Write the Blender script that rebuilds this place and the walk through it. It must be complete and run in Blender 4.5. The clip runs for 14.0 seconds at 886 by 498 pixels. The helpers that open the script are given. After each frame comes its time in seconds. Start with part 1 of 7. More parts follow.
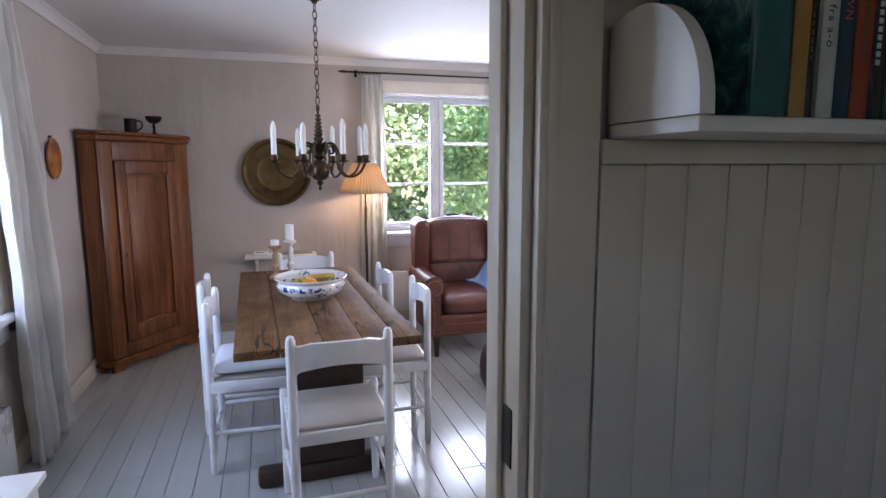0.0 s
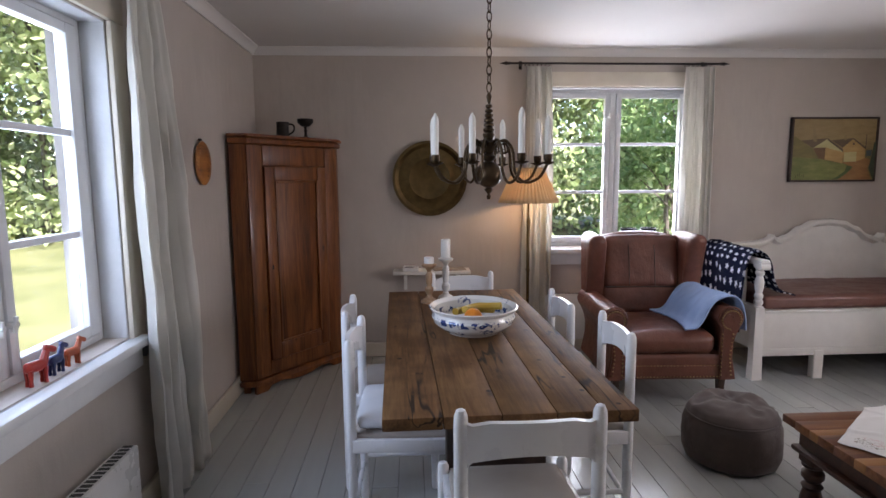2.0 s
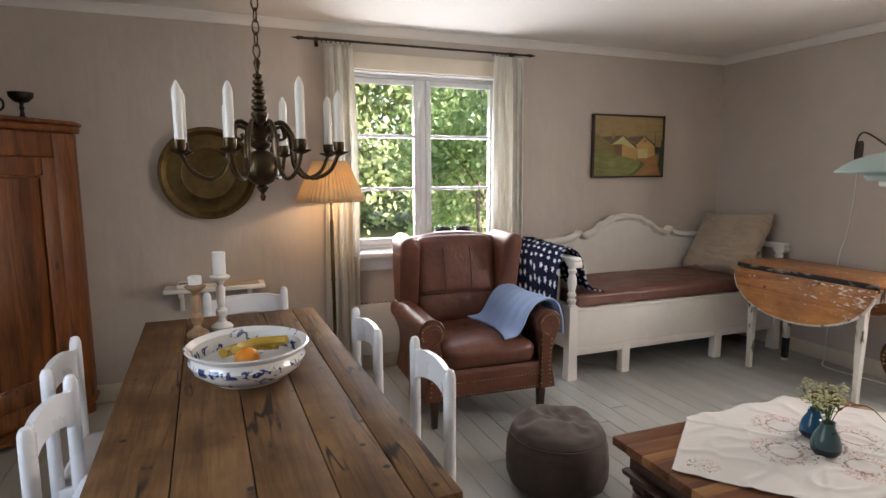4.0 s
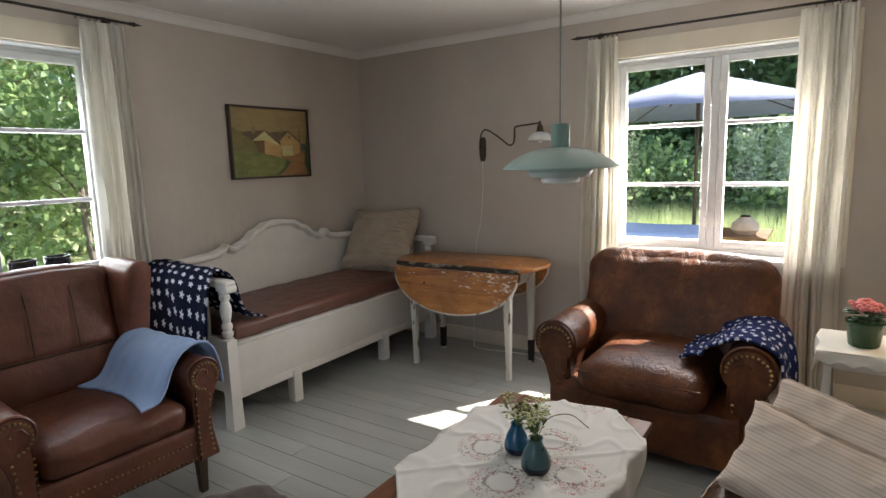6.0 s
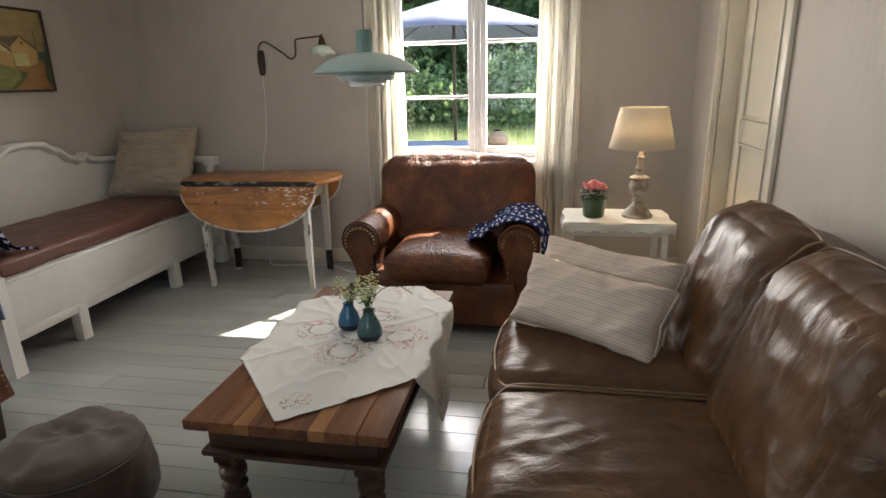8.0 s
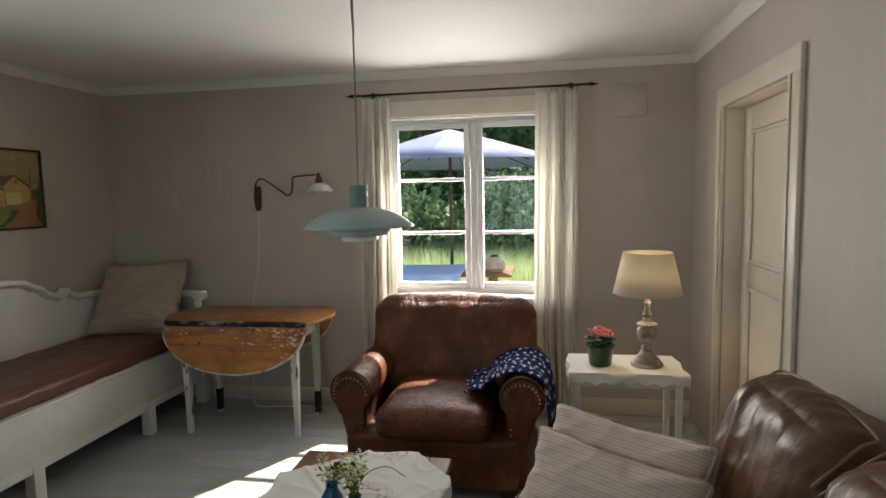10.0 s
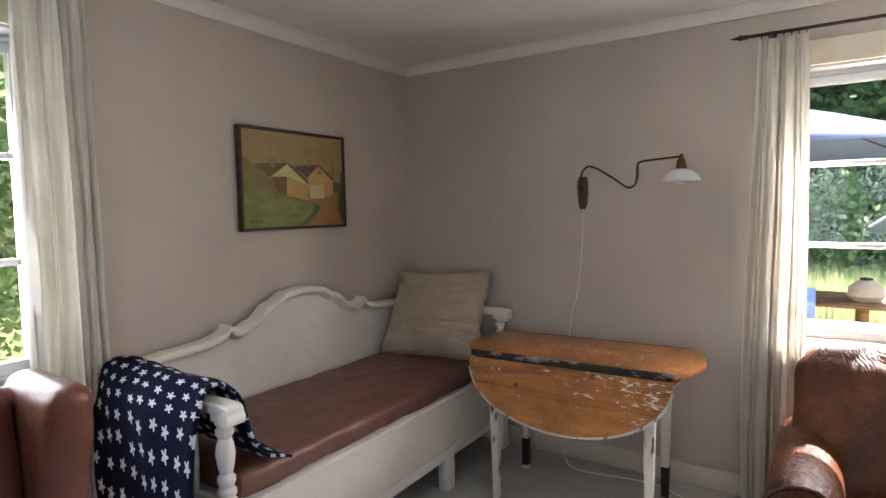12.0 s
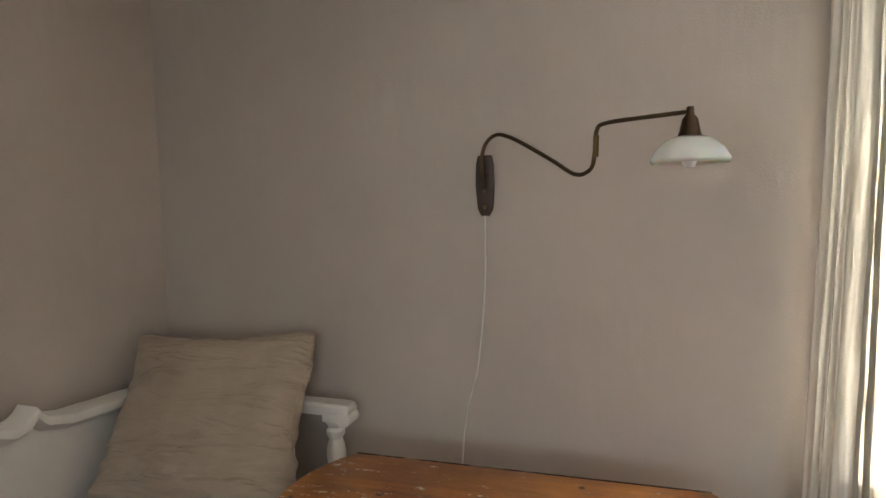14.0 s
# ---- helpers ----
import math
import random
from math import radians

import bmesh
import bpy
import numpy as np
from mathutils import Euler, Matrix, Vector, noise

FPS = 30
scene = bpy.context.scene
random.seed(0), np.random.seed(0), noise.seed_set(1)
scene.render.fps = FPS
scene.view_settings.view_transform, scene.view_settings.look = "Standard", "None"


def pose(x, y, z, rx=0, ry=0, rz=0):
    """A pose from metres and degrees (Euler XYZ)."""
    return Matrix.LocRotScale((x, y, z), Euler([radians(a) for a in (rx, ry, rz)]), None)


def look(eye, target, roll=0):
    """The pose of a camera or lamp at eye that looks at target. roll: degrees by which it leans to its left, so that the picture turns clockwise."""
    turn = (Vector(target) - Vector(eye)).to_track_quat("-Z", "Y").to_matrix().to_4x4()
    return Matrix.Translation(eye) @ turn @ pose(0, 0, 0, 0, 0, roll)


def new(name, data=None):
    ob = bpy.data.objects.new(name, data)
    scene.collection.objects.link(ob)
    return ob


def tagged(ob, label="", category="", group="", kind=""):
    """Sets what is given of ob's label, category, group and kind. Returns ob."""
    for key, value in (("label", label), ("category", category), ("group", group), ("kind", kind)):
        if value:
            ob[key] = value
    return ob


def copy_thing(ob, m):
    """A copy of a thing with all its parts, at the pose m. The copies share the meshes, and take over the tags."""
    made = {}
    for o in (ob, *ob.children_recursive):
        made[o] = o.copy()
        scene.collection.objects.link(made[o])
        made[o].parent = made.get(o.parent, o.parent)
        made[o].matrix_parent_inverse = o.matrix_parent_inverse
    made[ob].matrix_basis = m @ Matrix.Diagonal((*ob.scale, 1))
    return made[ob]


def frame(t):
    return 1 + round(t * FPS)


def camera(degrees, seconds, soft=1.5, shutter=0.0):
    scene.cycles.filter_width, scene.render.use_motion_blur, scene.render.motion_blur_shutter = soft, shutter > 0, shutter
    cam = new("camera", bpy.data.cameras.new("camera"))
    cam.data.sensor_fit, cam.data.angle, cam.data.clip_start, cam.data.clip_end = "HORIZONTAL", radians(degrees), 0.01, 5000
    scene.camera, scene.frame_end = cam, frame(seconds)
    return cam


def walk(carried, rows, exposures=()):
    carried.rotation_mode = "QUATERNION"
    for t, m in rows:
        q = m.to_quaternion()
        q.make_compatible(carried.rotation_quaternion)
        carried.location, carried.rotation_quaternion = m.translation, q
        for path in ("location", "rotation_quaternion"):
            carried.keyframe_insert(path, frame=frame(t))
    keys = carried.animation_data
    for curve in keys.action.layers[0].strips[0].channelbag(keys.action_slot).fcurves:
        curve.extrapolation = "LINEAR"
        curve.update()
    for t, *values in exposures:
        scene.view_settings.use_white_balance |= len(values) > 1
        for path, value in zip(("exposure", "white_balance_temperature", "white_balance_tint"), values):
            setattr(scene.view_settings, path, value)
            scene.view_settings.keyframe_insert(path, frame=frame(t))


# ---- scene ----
cam = camera(75.5, 14.0)
PATH = [
    (0, (0.626, 0.542, 1.412), (1.206, 2.435, 1.13), -0.2),
    (0.5, (0.574, 0.677, 1.378), (0.796, 2.648, 1.124), 0.0),
    (1, (0.611, 0.899, 1.39), (0.702, 2.881, 1.14), 0.0),
    (1.5, (0.619, 1.11, 1.367), (0.69, 3.094, 1.122), -0.3),
    (2, (0.564, 1.24, 1.39), (0.676, 3.221, 1.14), -0.4),
    (2.2, (0.54, 1.284, 1.379), (0.741, 3.259, 1.132), -0.4),
    (4.3, (0.79, 1.906, 1.388), (1.668, 3.683, 1.117), -0.6),
    (4.4, (0.789, 1.96, 1.395), (1.733, 3.703, 1.128), -0.8),
    (4.5, (0.799, 2.01, 1.409), (1.806, 3.717, 1.14), -0.9),
    (5, (0.877, 2.178, 1.422), (2.179, 3.67, 1.142), -1.3),
    (5.5, (1.068, 2.272, 1.435), (2.55, 3.582, 1.136), -1.5),
    (6, (1.087, 2.286, 1.411), (2.73, 3.386, 1.11), -1.7),
    (6.5, (0.901, 2.327, 1.348), (2.726, 3.088, 1.048), -1.3),
    (7, (0.816, 2.349, 1.309), (2.707, 2.853, 0.898), -1.3),
    (7.2, (0.807, 2.355, 1.284), (2.699, 2.805, 0.817), -1.3),
    (9.3, (0.785, 2.391, 1.447), (2.686, 2.667, 0.893), -1.2),
    (9.5, (0.805, 2.372, 1.447), (2.738, 2.654, 1.017), -1.2),
    (10, (0.985, 2.41, 1.484), (2.948, 2.748, 1.3), -1.2),
    (10.5, (1.121, 2.494, 1.484), (3.03, 3.079, 1.371), -1.4),
    (11, (1.343, 2.733, 1.432), (3.151, 3.583, 1.346), -1.3),
    (11.5, (1.533, 3.034, 1.397), (3.27, 4.022, 1.322), -1.0),
    (12, (1.811, 3.346, 1.429), (3.478, 4.441, 1.284), -1.0),
    (12.5, (2.08, 3.597, 1.459), (3.708, 4.743, 1.264), -1.2),
    (13, (2.431, 3.733, 1.504), (4.024, 4.921, 1.282), -1.5),
    (13.5, (2.848, 3.829, 1.523), (4.578, 4.806, 1.301), -1.4),
    (14, (3.22, 4.02, 1.449), (5.113, 4.644, 1.285), -1.1),
]
EXPOSURE = [(0.0, 3.3, 5650, 26), (0.5, 2.5, 6000, 22), (1.0, 2.25, 5950, 22), (1.5, 2.5, 6200, 24), (2.0, 2.7, 6200, 24), (4.5, 2.92, 6900, 16), (5.0, 2.65, 6600, 13), (5.5, 2.58, 6500, 12), (6.0, 2.5, 6550, 12), (7.0, 2.6, 6600, 12), (9.5, 2.65, 6900, 12), (10.0, 2.05, 6600, 11), (10.5, 2.1, 6500, 11), (11.0, 2.3, 6350, 14), (12.0, 2.9, 6500, 18), (12.5, 3.29, 6700, 15), (13.0, 3.9, 6600, 14), (13.5, 3.93, 6700, 14), (14.0, 3.12, 6800, 14)]
walk(cam, [(t, look(eye, target, roll)) for t, eye, target, roll in PATH], EXPOSURE)

# ---- light ----
world = bpy.data.worlds.new("world")
scene.world = world
world.use_nodes = True
wt = world.node_tree
sky = wt.nodes.new("ShaderNodeTexSky")
sky.sky_type, sky.sun_disc = "NISHITA", False
sky.sun_elevation, sky.sun_rotation = radians(47), radians(121)
wt.links.new(sky.outputs["Color"], wt.nodes["Background"].inputs["Color"])
wt.nodes["Background"].inputs["Strength"].default_value = 0.105
sun = new("sun", bpy.data.lights.new("sun", "SUN"))
sun.data.energy, sun.data.angle, sun.data.color = 3.9, radians(0.6), (1.0, 0.95, 0.86)
sun.matrix_world = look((10, -6, 12.5), (0, 0, 0))


def window_light(x, y, z, tx, ty, tz, w, h, watts, color=(0.93, 0.97, 1.0)):
    lamp = new("window_light", bpy.data.lights.new("window_light", "AREA"))
    lamp.data.shape, lamp.data.size, lamp.data.size_y = "RECTANGLE", w, h
    lamp.data.energy, lamp.data.color = watts, color
    lamp.matrix_world = look((x, y, z), (tx, ty, tz))


LAMPS = 0.13

# ---- helpers of the scene ----
W, E_, N, S = -0.57, 4.86, 5.62, 1.45
CEIL = 2.33


def mesh_of(name, bm, material, angle=38):
    me = bpy.data.meshes.new(name)
    bm.normal_update()
    bm.to_mesh(me)
    bm.free()
    if material:
        me.materials.append(material)
    me.shade_smooth()
    me.set_sharp_from_angle(angle=radians(angle))
    return me


def part(name, bm, material, parent=None, label="", kind="", angle=38):
    ob = new(name, mesh_of(name, bm, material, angle))
    if parent is not None:
        ob.parent = parent
    return tagged(ob, label, "", "", kind)


def thing(name, label, category, x=0, y=0, z=0, rz=0, group="", kind=""):
    ob = new(name)
    ob.empty_display_size = 0.1
    ob.matrix_basis = pose(x, y, z, 0, 0, rz)
    return tagged(ob, label, category, group, kind)


def B():
    return bmesh.new()


def box(bm, x0, y0, z0, x1, y1, z1, bevel=0.0, seg=2):
    got = bmesh.ops.create_cube(bm, size=1.0)["verts"]
    for v in got:
        v.co = ((x0 + x1) / 2 + v.co.x * (x1 - x0), (y0 + y1) / 2 + v.co.y * (y1 - y0), (z0 + z1) / 2 + v.co.z * (z1 - z0))
    if bevel:
        edges = list({e for v in got for e in v.link_edges})
        bmesh.ops.bevel(bm, geom=edges, offset=bevel, segments=seg, profile=0.5, affect="EDGES", clamp_overlap=True)
    return bm


def boxed(x0, y0, z0, x1, y1, z1, bevel=0.004, seg=2):
    return box(B(), x0, y0, z0, x1, y1, z1, bevel, seg)


def rings(bm, loops, closed=True, caps=True):
    """Skins a row of vertex loops."""
    made = [[bm.verts.new(p) for p in loop] for loop in loops]
    n = len(made[0])
    for a, b in zip(made, made[1:]):
        for i in range(n if closed else n - 1):
            j = (i + 1) % n
            bm.faces.new((a[i], a[j], b[j], b[i]))
    if caps and closed:
        bm.faces.new(list(reversed(made[0])))
        bm.faces.new(made[-1])
    return bm


def lathe(bm, profile, cx=0.0, cy=0.0, cz=0.0, seg=20, sx=1.0, sy=1.0, caps=True):
    loops = []
    for r, z in profile:
        loops.append([(cx + sx * max(r, 0.0004) * math.cos(2 * math.pi * i / seg), cy + sy * max(r, 0.0004) * math.sin(2 * math.pi * i / seg), cz + z) for i in range(seg)])
    return rings(bm, loops, True, caps)


def tube(bm, points, r, seg=8, r1=None):
    """A round bar along points; r to r1."""
    pts = [Vector(p) for p in points]
    loops = []
    ref = Vector((0, 0, 1))
    for i, p in enumerate(pts):
        d = (pts[min(i + 1, len(pts) - 1)] - pts[max(i - 1, 0)]).normalized()
        a = d.cross(ref)
        if a.length < 0.05:
            a = d.cross(Vector((0, 1, 0)))
        a.normalize()
        b = d.cross(a).normalized()
        rr = r if r1 is None else r + (r1 - r) * i / (len(pts) - 1)
        loops.append([p + rr * (a * math.cos(2 * math.pi * k / seg) + b * math.sin(2 * math.pi * k / seg)) for k in range(seg)])
    # keep loops aligned
    for i in range(1, len(loops)):
        best = min(range(seg), key=lambda s: (loops[i][s] - loops[i - 1][0]).length)
        loops[i] = loops[i][best:] + loops[i][:best]
        if (loops[i][1] - loops[i - 1][1]).length > (loops[i][-1] - loops[i - 1][1]).length:
            loops[i] = [loops[i][0]] + loops[i][1:][::-1]
    rings(bm, loops)
    bmesh.ops.recalc_face_normals(bm, faces=bm.faces[:])
    return bm


def curve_pts(ctrl, n=24):
    """A smooth line through control points."""
    c = [Vector(p) for p in ctrl]
    c = [c[0] * 2 - c[1]] + c + [c[-1] * 2 - c[-2]]
    out = []
    segs = len(c) - 3
    for k in range(n + 1):
        u = k / n * segs
        i = min(int(u), segs - 1)
        t = u - i
        p0, p1, p2, p3 = c[i:i + 4]
        out.append(0.5 * ((2 * p1) + (p2 - p0) * t + (2 * p0 - 5 * p1 + 4 * p2 - p3) * t * t + (3 * p1 - p0 - 3 * p2 + p3) * t ** 3))
    return out


def soft(bm, cx, cy, cz, sx, sy, sz, r=0.05, cuts=12, puff=0.0, wrinkle=0.0, scale=6.0, seed=0.0, tilt=None, pinch=0.0):
    """A stuffed block of half sizes sx, sy, sz: rounded, bulged, creased; pinch draws its corners out."""
    tmp = bmesh.new()
    bmesh.ops.create_cube(tmp, size=2.0)
    bmesh.ops.subdivide_edges(tmp, edges=tmp.edges[:], cuts=cuts, use_grid_fill=True)
    half = Vector((sx, sy, sz))
    r = min(r, sx, sy, sz)
    for v in tmp.verts:
        u = v.co.copy()
        p = Vector((u.x * sx, u.y * sy, u.z * sz))
        q = Vector([max(-(half[i] - r), min(half[i] - r, p[i])) for i in range(3)])
        d = p - q
        n = d.normalized() if d.length > 1e-6 else Vector((0, 0, 0))
        p = q + n * r if d.length > 1e-6 else p
        m = (1 - u.x ** 2) * (1 - u.y ** 2)
        p.z += puff * m * u.z
        p.y += puff * 0.4 * (1 - u.x ** 2) * (1 - u.z ** 2) * u.y
        p.x += puff * 0.4 * (1 - u.y ** 2) * (1 - u.z ** 2) * u.x
        if pinch:
            k = 1 - pinch * (1 - abs(u.x)) ** 0.8 * (abs(u.y)) ** 4 - 0.0
            p.y *= k
            k = 1 - pinch * (1 - abs(u.y)) ** 0.8 * (abs(u.x)) ** 4
            p.x *= k
            edge = max(abs(u.x), abs(u.y))
            p.z *= max(0.12, (1 - edge ** 3) ** 0.55)
        if wrinkle:
            s = Vector((p.x * scale + seed * 7, p.y * scale + seed * 3, p.z * scale - seed * 5))
            w = noise.noise(s) + 0.6 * (1 - 2 * abs(noise.noise(s * 1.9 + Vector((3, 1, 7))))) + 0.3 * noise.noise(s * 4.1)
            out = n if n.length > 0.1 else Vector((0, 0, u.z))
            p += out * w * wrinkle
        v.co = p
    m = Matrix.Translation((cx, cy, cz)) @ (tilt if tilt is not None else Matrix())
    tmp.transform(m)
    me = bpy.data.meshes.new("tmp")
    tmp.to_mesh(me)
    tmp.free()
    bm.from_mesh(me)
    bpy.data.meshes.remove(me)
    return bm


def sheet(bm, f, nu, nv, thick=0.0):
    """A grid u, v in 0..1 laid by f, with uv."""
    uv = bm.loops.layers.uv.verify()
    vs = [[bm.verts.new(f(i / nu, j / nv)) for j in range(nv + 1)] for i in range(nu + 1)]
    for i in range(nu):
        for j in range(nv):
            face = bm.faces.new((vs[i][j], vs[i + 1][j], vs[i + 1][j + 1], vs[i][j + 1]))
            for loop, (a, b) in zip(face.loops, ((i, j), (i + 1, j), (i + 1, j + 1), (i, j + 1))):
                loop[uv].uv = (a / nu, b / nv)
    return bm


def solid(ob, t, offset=0.0):
    mod = ob.modifiers.new("thickness", "SOLIDIFY")
    mod.thickness, mod.offset = t, offset
    return ob


def slab(bm, outline, z0, z1, bevel=0.0):
    """An upright prism over a flat outline of (x, y)."""
    a = [bm.verts.new((x, y, z0)) for x, y in outline]
    b = [bm.verts.new((x, y, z1)) for x, y in outline]
    n = len(a)
    fs = [bm.faces.new(a[::-1]), bm.faces.new(b)]
    for i in range(n):
        fs.append(bm.faces.new((a[i], a[(i + 1) % n], b[(i + 1) % n], b[i])))
    bmesh.ops.recalc_face_normals(bm, faces=fs)
    if bevel:
        edges = [e for f in fs[:2] for e in f.edges]
        bmesh.ops.bevel(bm, geom=edges, offset=bevel, segments=2, profile=0.5, affect="EDGES")
    return bm


def turned(bm, m):
    bm.transform(m)
    return bm


# ---- materials ----
def nodes_of(name):
    m = bpy.data.materials.new(name)
    m.use_nodes = True
    t = m.node_tree
    return m, t, t.nodes["Principled BSDF"]


def node(t, kind, **kw):
    n = t.nodes.new(kind)
    for k, v in kw.items():
        n.inputs[k.replace("_", " ")].default_value = v
    return n


def ramp(t, fac, stops):
    n = t.nodes.new("ShaderNodeValToRGB")
    el = n.color_ramp.elements
    while len(el) < len(stops):
        el.new(0.5)
    for e, (p, c) in zip(el, stops):
        e.position, e.color = p, (*c, 1)
    t.links.new(fac, n.inputs["Fac"])
    return n.outputs["Color"]


def coords(t, out="Object", scale=(1, 1, 1)):
    c = t.nodes.new("ShaderNodeTexCoord")
    mp = t.nodes.new("ShaderNodeMapping")
    mp.inputs["Scale"].default_value = scale
    t.links.new(c.outputs[out], mp.inputs["Vector"])
    return mp.outputs["Vector"]


def bumped(t, p, height, strength, dist=0.01):
    b = node(t, "ShaderNodeBump", Strength=strength, Distance=dist)
    t.links.new(height, b.inputs["Height"])
    t.links.new(b.outputs["Normal"], p.inputs["Normal"])


def math_node(t, op, a, b=None):
    n = t.nodes.new("ShaderNodeMath")
    n.operation = op
    for i, v in enumerate((a, b)):
        if v is None:
            continue
        if isinstance(v, (int, float)):
            n.inputs[i].default_value = v
        else:
            t.links.new(v, n.inputs[i])
    return n.outputs["Value"]


def plain(name, a, b, rough=0.5, scale=8.0, fine=90.0, bump=0.15, metal=0.0, gloss=0.12, spread=(0.3, 0.7), stretch=(1, 1, 1)):
    """Two tones in blotches, fine relief, uneven gloss."""
    m, t, p = nodes_of(name)
    v = coords(t, scale=stretch)
    n1 = node(t, "ShaderNodeTexNoise", Scale=scale, Detail=5.0, Roughness=0.6)
    n2 = node(t, "ShaderNodeTexNoise", Scale=fine, Detail=3.0)
    t.links.new(v, n1.inputs["Vector"])
    t.links.new(v, n2.inputs["Vector"])
    t.links.new(ramp(t, n1.outputs["Fac"], [(spread[0], a), (spread[1], b)]), p.inputs["Base Color"])
    r = node(t, "ShaderNodeMapRange", To_Min=max(0.03, rough - gloss), To_Max=min(1.0, rough + gloss))
    t.links.new(n1.outputs["Fac"], r.inputs["Value"])
    t.links.new(r.outputs["Result"], p.inputs["Roughness"])
    p.inputs["Metallic"].default_value = metal
    bumped(t, p, n2.outputs["Fac"], bump, 0.004)
    return m


def wood(name, dark, mid, light, along="y", scale=3.0, rough=0.4, knots=0.6, coat=0.0, bump=0.2, spec=0.5, pitted=False):
    """Grain along one axis, with knots and per-piece shifts."""
    m, t, p = nodes_of(name)
    st = {"x": (0.12, 1.6, 1.6), "y": (1.6, 0.12, 1.6), "z": (1.6, 1.6, 0.12)}[along]
    c = t.nodes.new("ShaderNodeTexCoord")
    info = t.nodes.new("ShaderNodeObjectInfo")
    add = t.nodes.new("ShaderNodeVectorMath")
    add.operation = "MULTIPLY_ADD"
    cmb = t.nodes.new("ShaderNodeCombineXYZ")
    for k in range(3):
        t.links.new(info.outputs["Random"], cmb.inputs[k])
    t.links.new(cmb.outputs["Vector"], add.inputs[0])
    add.inputs[1].default_value = (7, 9, 5)
    t.links.new(c.outputs["Object"], add.inputs[2])
    mp = t.nodes.new("ShaderNodeMapping")
    mp.inputs["Scale"].default_value = st
    t.links.new(add.outputs["Vector"], mp.inputs["Vector"])
    big = node(t, "ShaderNodeTexNoise", Scale=scale * 2.2, Detail=6.0, Roughness=0.65, Distortion=0.8)
    fine = node(t, "ShaderNodeTexNoise", Scale=scale * 22, Detail=4.0)
    for n in (big, fine):
        t.links.new(mp.outputs["Vector"], n.inputs["Vector"])
    mix = node(t, "ShaderNodeMath")
    mix.operation = "MULTIPLY_ADD"
    t.links.new(fine.outputs["Fac"], mix.inputs[0])
    mix.inputs[1].default_value = 0.35
    t.links.new(big.outputs["Fac"], mix.inputs[2])
    col = ramp(t, mix.outputs["Value"], [(0.45, dark), (0.62, mid), (0.85, light)])
    mp2 = t.nodes.new("ShaderNodeMapping")
    mp2.inputs["Scale"].default_value = tuple(0.45 if s < 1 else 1.0 for s in st)
    t.links.new(add.outputs["Vector"], mp2.inputs["Vector"])
    vor = node(t, "ShaderNodeTexVoronoi", Scale=scale * 2.0)
    t.links.new(mp2.outputs["Vector"], vor.inputs["Vector"])
    k = ramp(t, vor.outputs["Distance"], [(0.03, (knots, knots, knots)), (0.11, (0, 0, 0))])
    mx = t.nodes.new("ShaderNodeMix")
    mx.data_type = "RGBA"
    t.links.new(k, mx.inputs["Factor"])
    t.links.new(col, mx.inputs[6])
    mx.inputs[7].default_value = (dark[0] * 0.35, dark[1] * 0.3, dark[2] * 0.3, 1)
    t.links.new(mx.outputs[2], p.inputs["Base Color"])
    if pitted:
        # worm holes, dents and broad stains of an old top
        holes = node(t, "ShaderNodeTexVoronoi", Scale=15.0)
        blot = node(t, "ShaderNodeTexNoise", Scale=4.5, Detail=5.0, Roughness=0.6)
        for n in (holes, blot):
            t.links.new(add.outputs["Vector"], n.inputs["Vector"])
        pick = ramp(t, holes.outputs["Color"], [(0.62, (0, 0, 0)), (0.64, (1, 1, 1))])
        pit = ramp(t, holes.outputs["Distance"], [(0.10, (0.9, 0.9, 0.9)), (0.17, (0, 0, 0))])
        dark_spot = math_node(t, "MULTIPLY", pick, pit)
        old = mx
        stain = ramp(t, blot.outputs["Fac"], [(0.35, (0.66, 0.60, 0.56)), (0.62, (1.12, 1.1, 1.05))])
        mul = t.nodes.new("ShaderNodeMix")
        mul.data_type, mul.blend_type = "RGBA", "MULTIPLY"
        mul.inputs["Factor"].default_value = 1.0
        t.links.new(old.outputs[2], mul.inputs[6])
        t.links.new(stain, mul.inputs[7])
        mx = t.nodes.new("ShaderNodeMix")
        mx.data_type = "RGBA"
        t.links.new(dark_spot, mx.inputs["Factor"])
        t.links.new(mul.outputs[2], mx.inputs[6])
        mx.inputs[7].default_value = (0.012, 0.006, 0.003, 1)
        if pitted != "cracked":
            cracks = 0.0
        else:
            cracks = 0.95
        # long drying cracks along the grain
        split = node(t, "ShaderNodeTexNoise", Scale=4.2, Detail=3.0, Roughness=0.5, Distortion=0.25)
        mp3 = t.nodes.new("ShaderNodeMapping")
        mp3.inputs["Scale"].default_value = tuple(0.16 if q < 1 else 2.4 for q in st)
        t.links.new(add.outputs["Vector"], mp3.inputs["Vector"])
        t.links.new(mp3.outputs["Vector"], split.inputs["Vector"])
        gap = math_node(t, "ABSOLUTE", math_node(t, "SUBTRACT", split.outputs["Fac"], 0.56))
        part_of = ramp(t, blot.outputs["Fac"], [(0.42, (0, 0, 0)), (0.52, (cracks, cracks, cracks))])
        crack = math_node(t, "MULTIPLY", ramp(t, gap, [(0.005, (1, 1, 1)), (0.016, (0, 0, 0))]), part_of)
        old = mx
        mx = t.nodes.new("ShaderNodeMix")
        mx.data_type = "RGBA"
        t.links.new(crack, mx.inputs["Factor"])
        t.links.new(old.outputs[2], mx.inputs[6])
        mx.inputs[7].default_value = (0.02, 0.011, 0.006, 1)
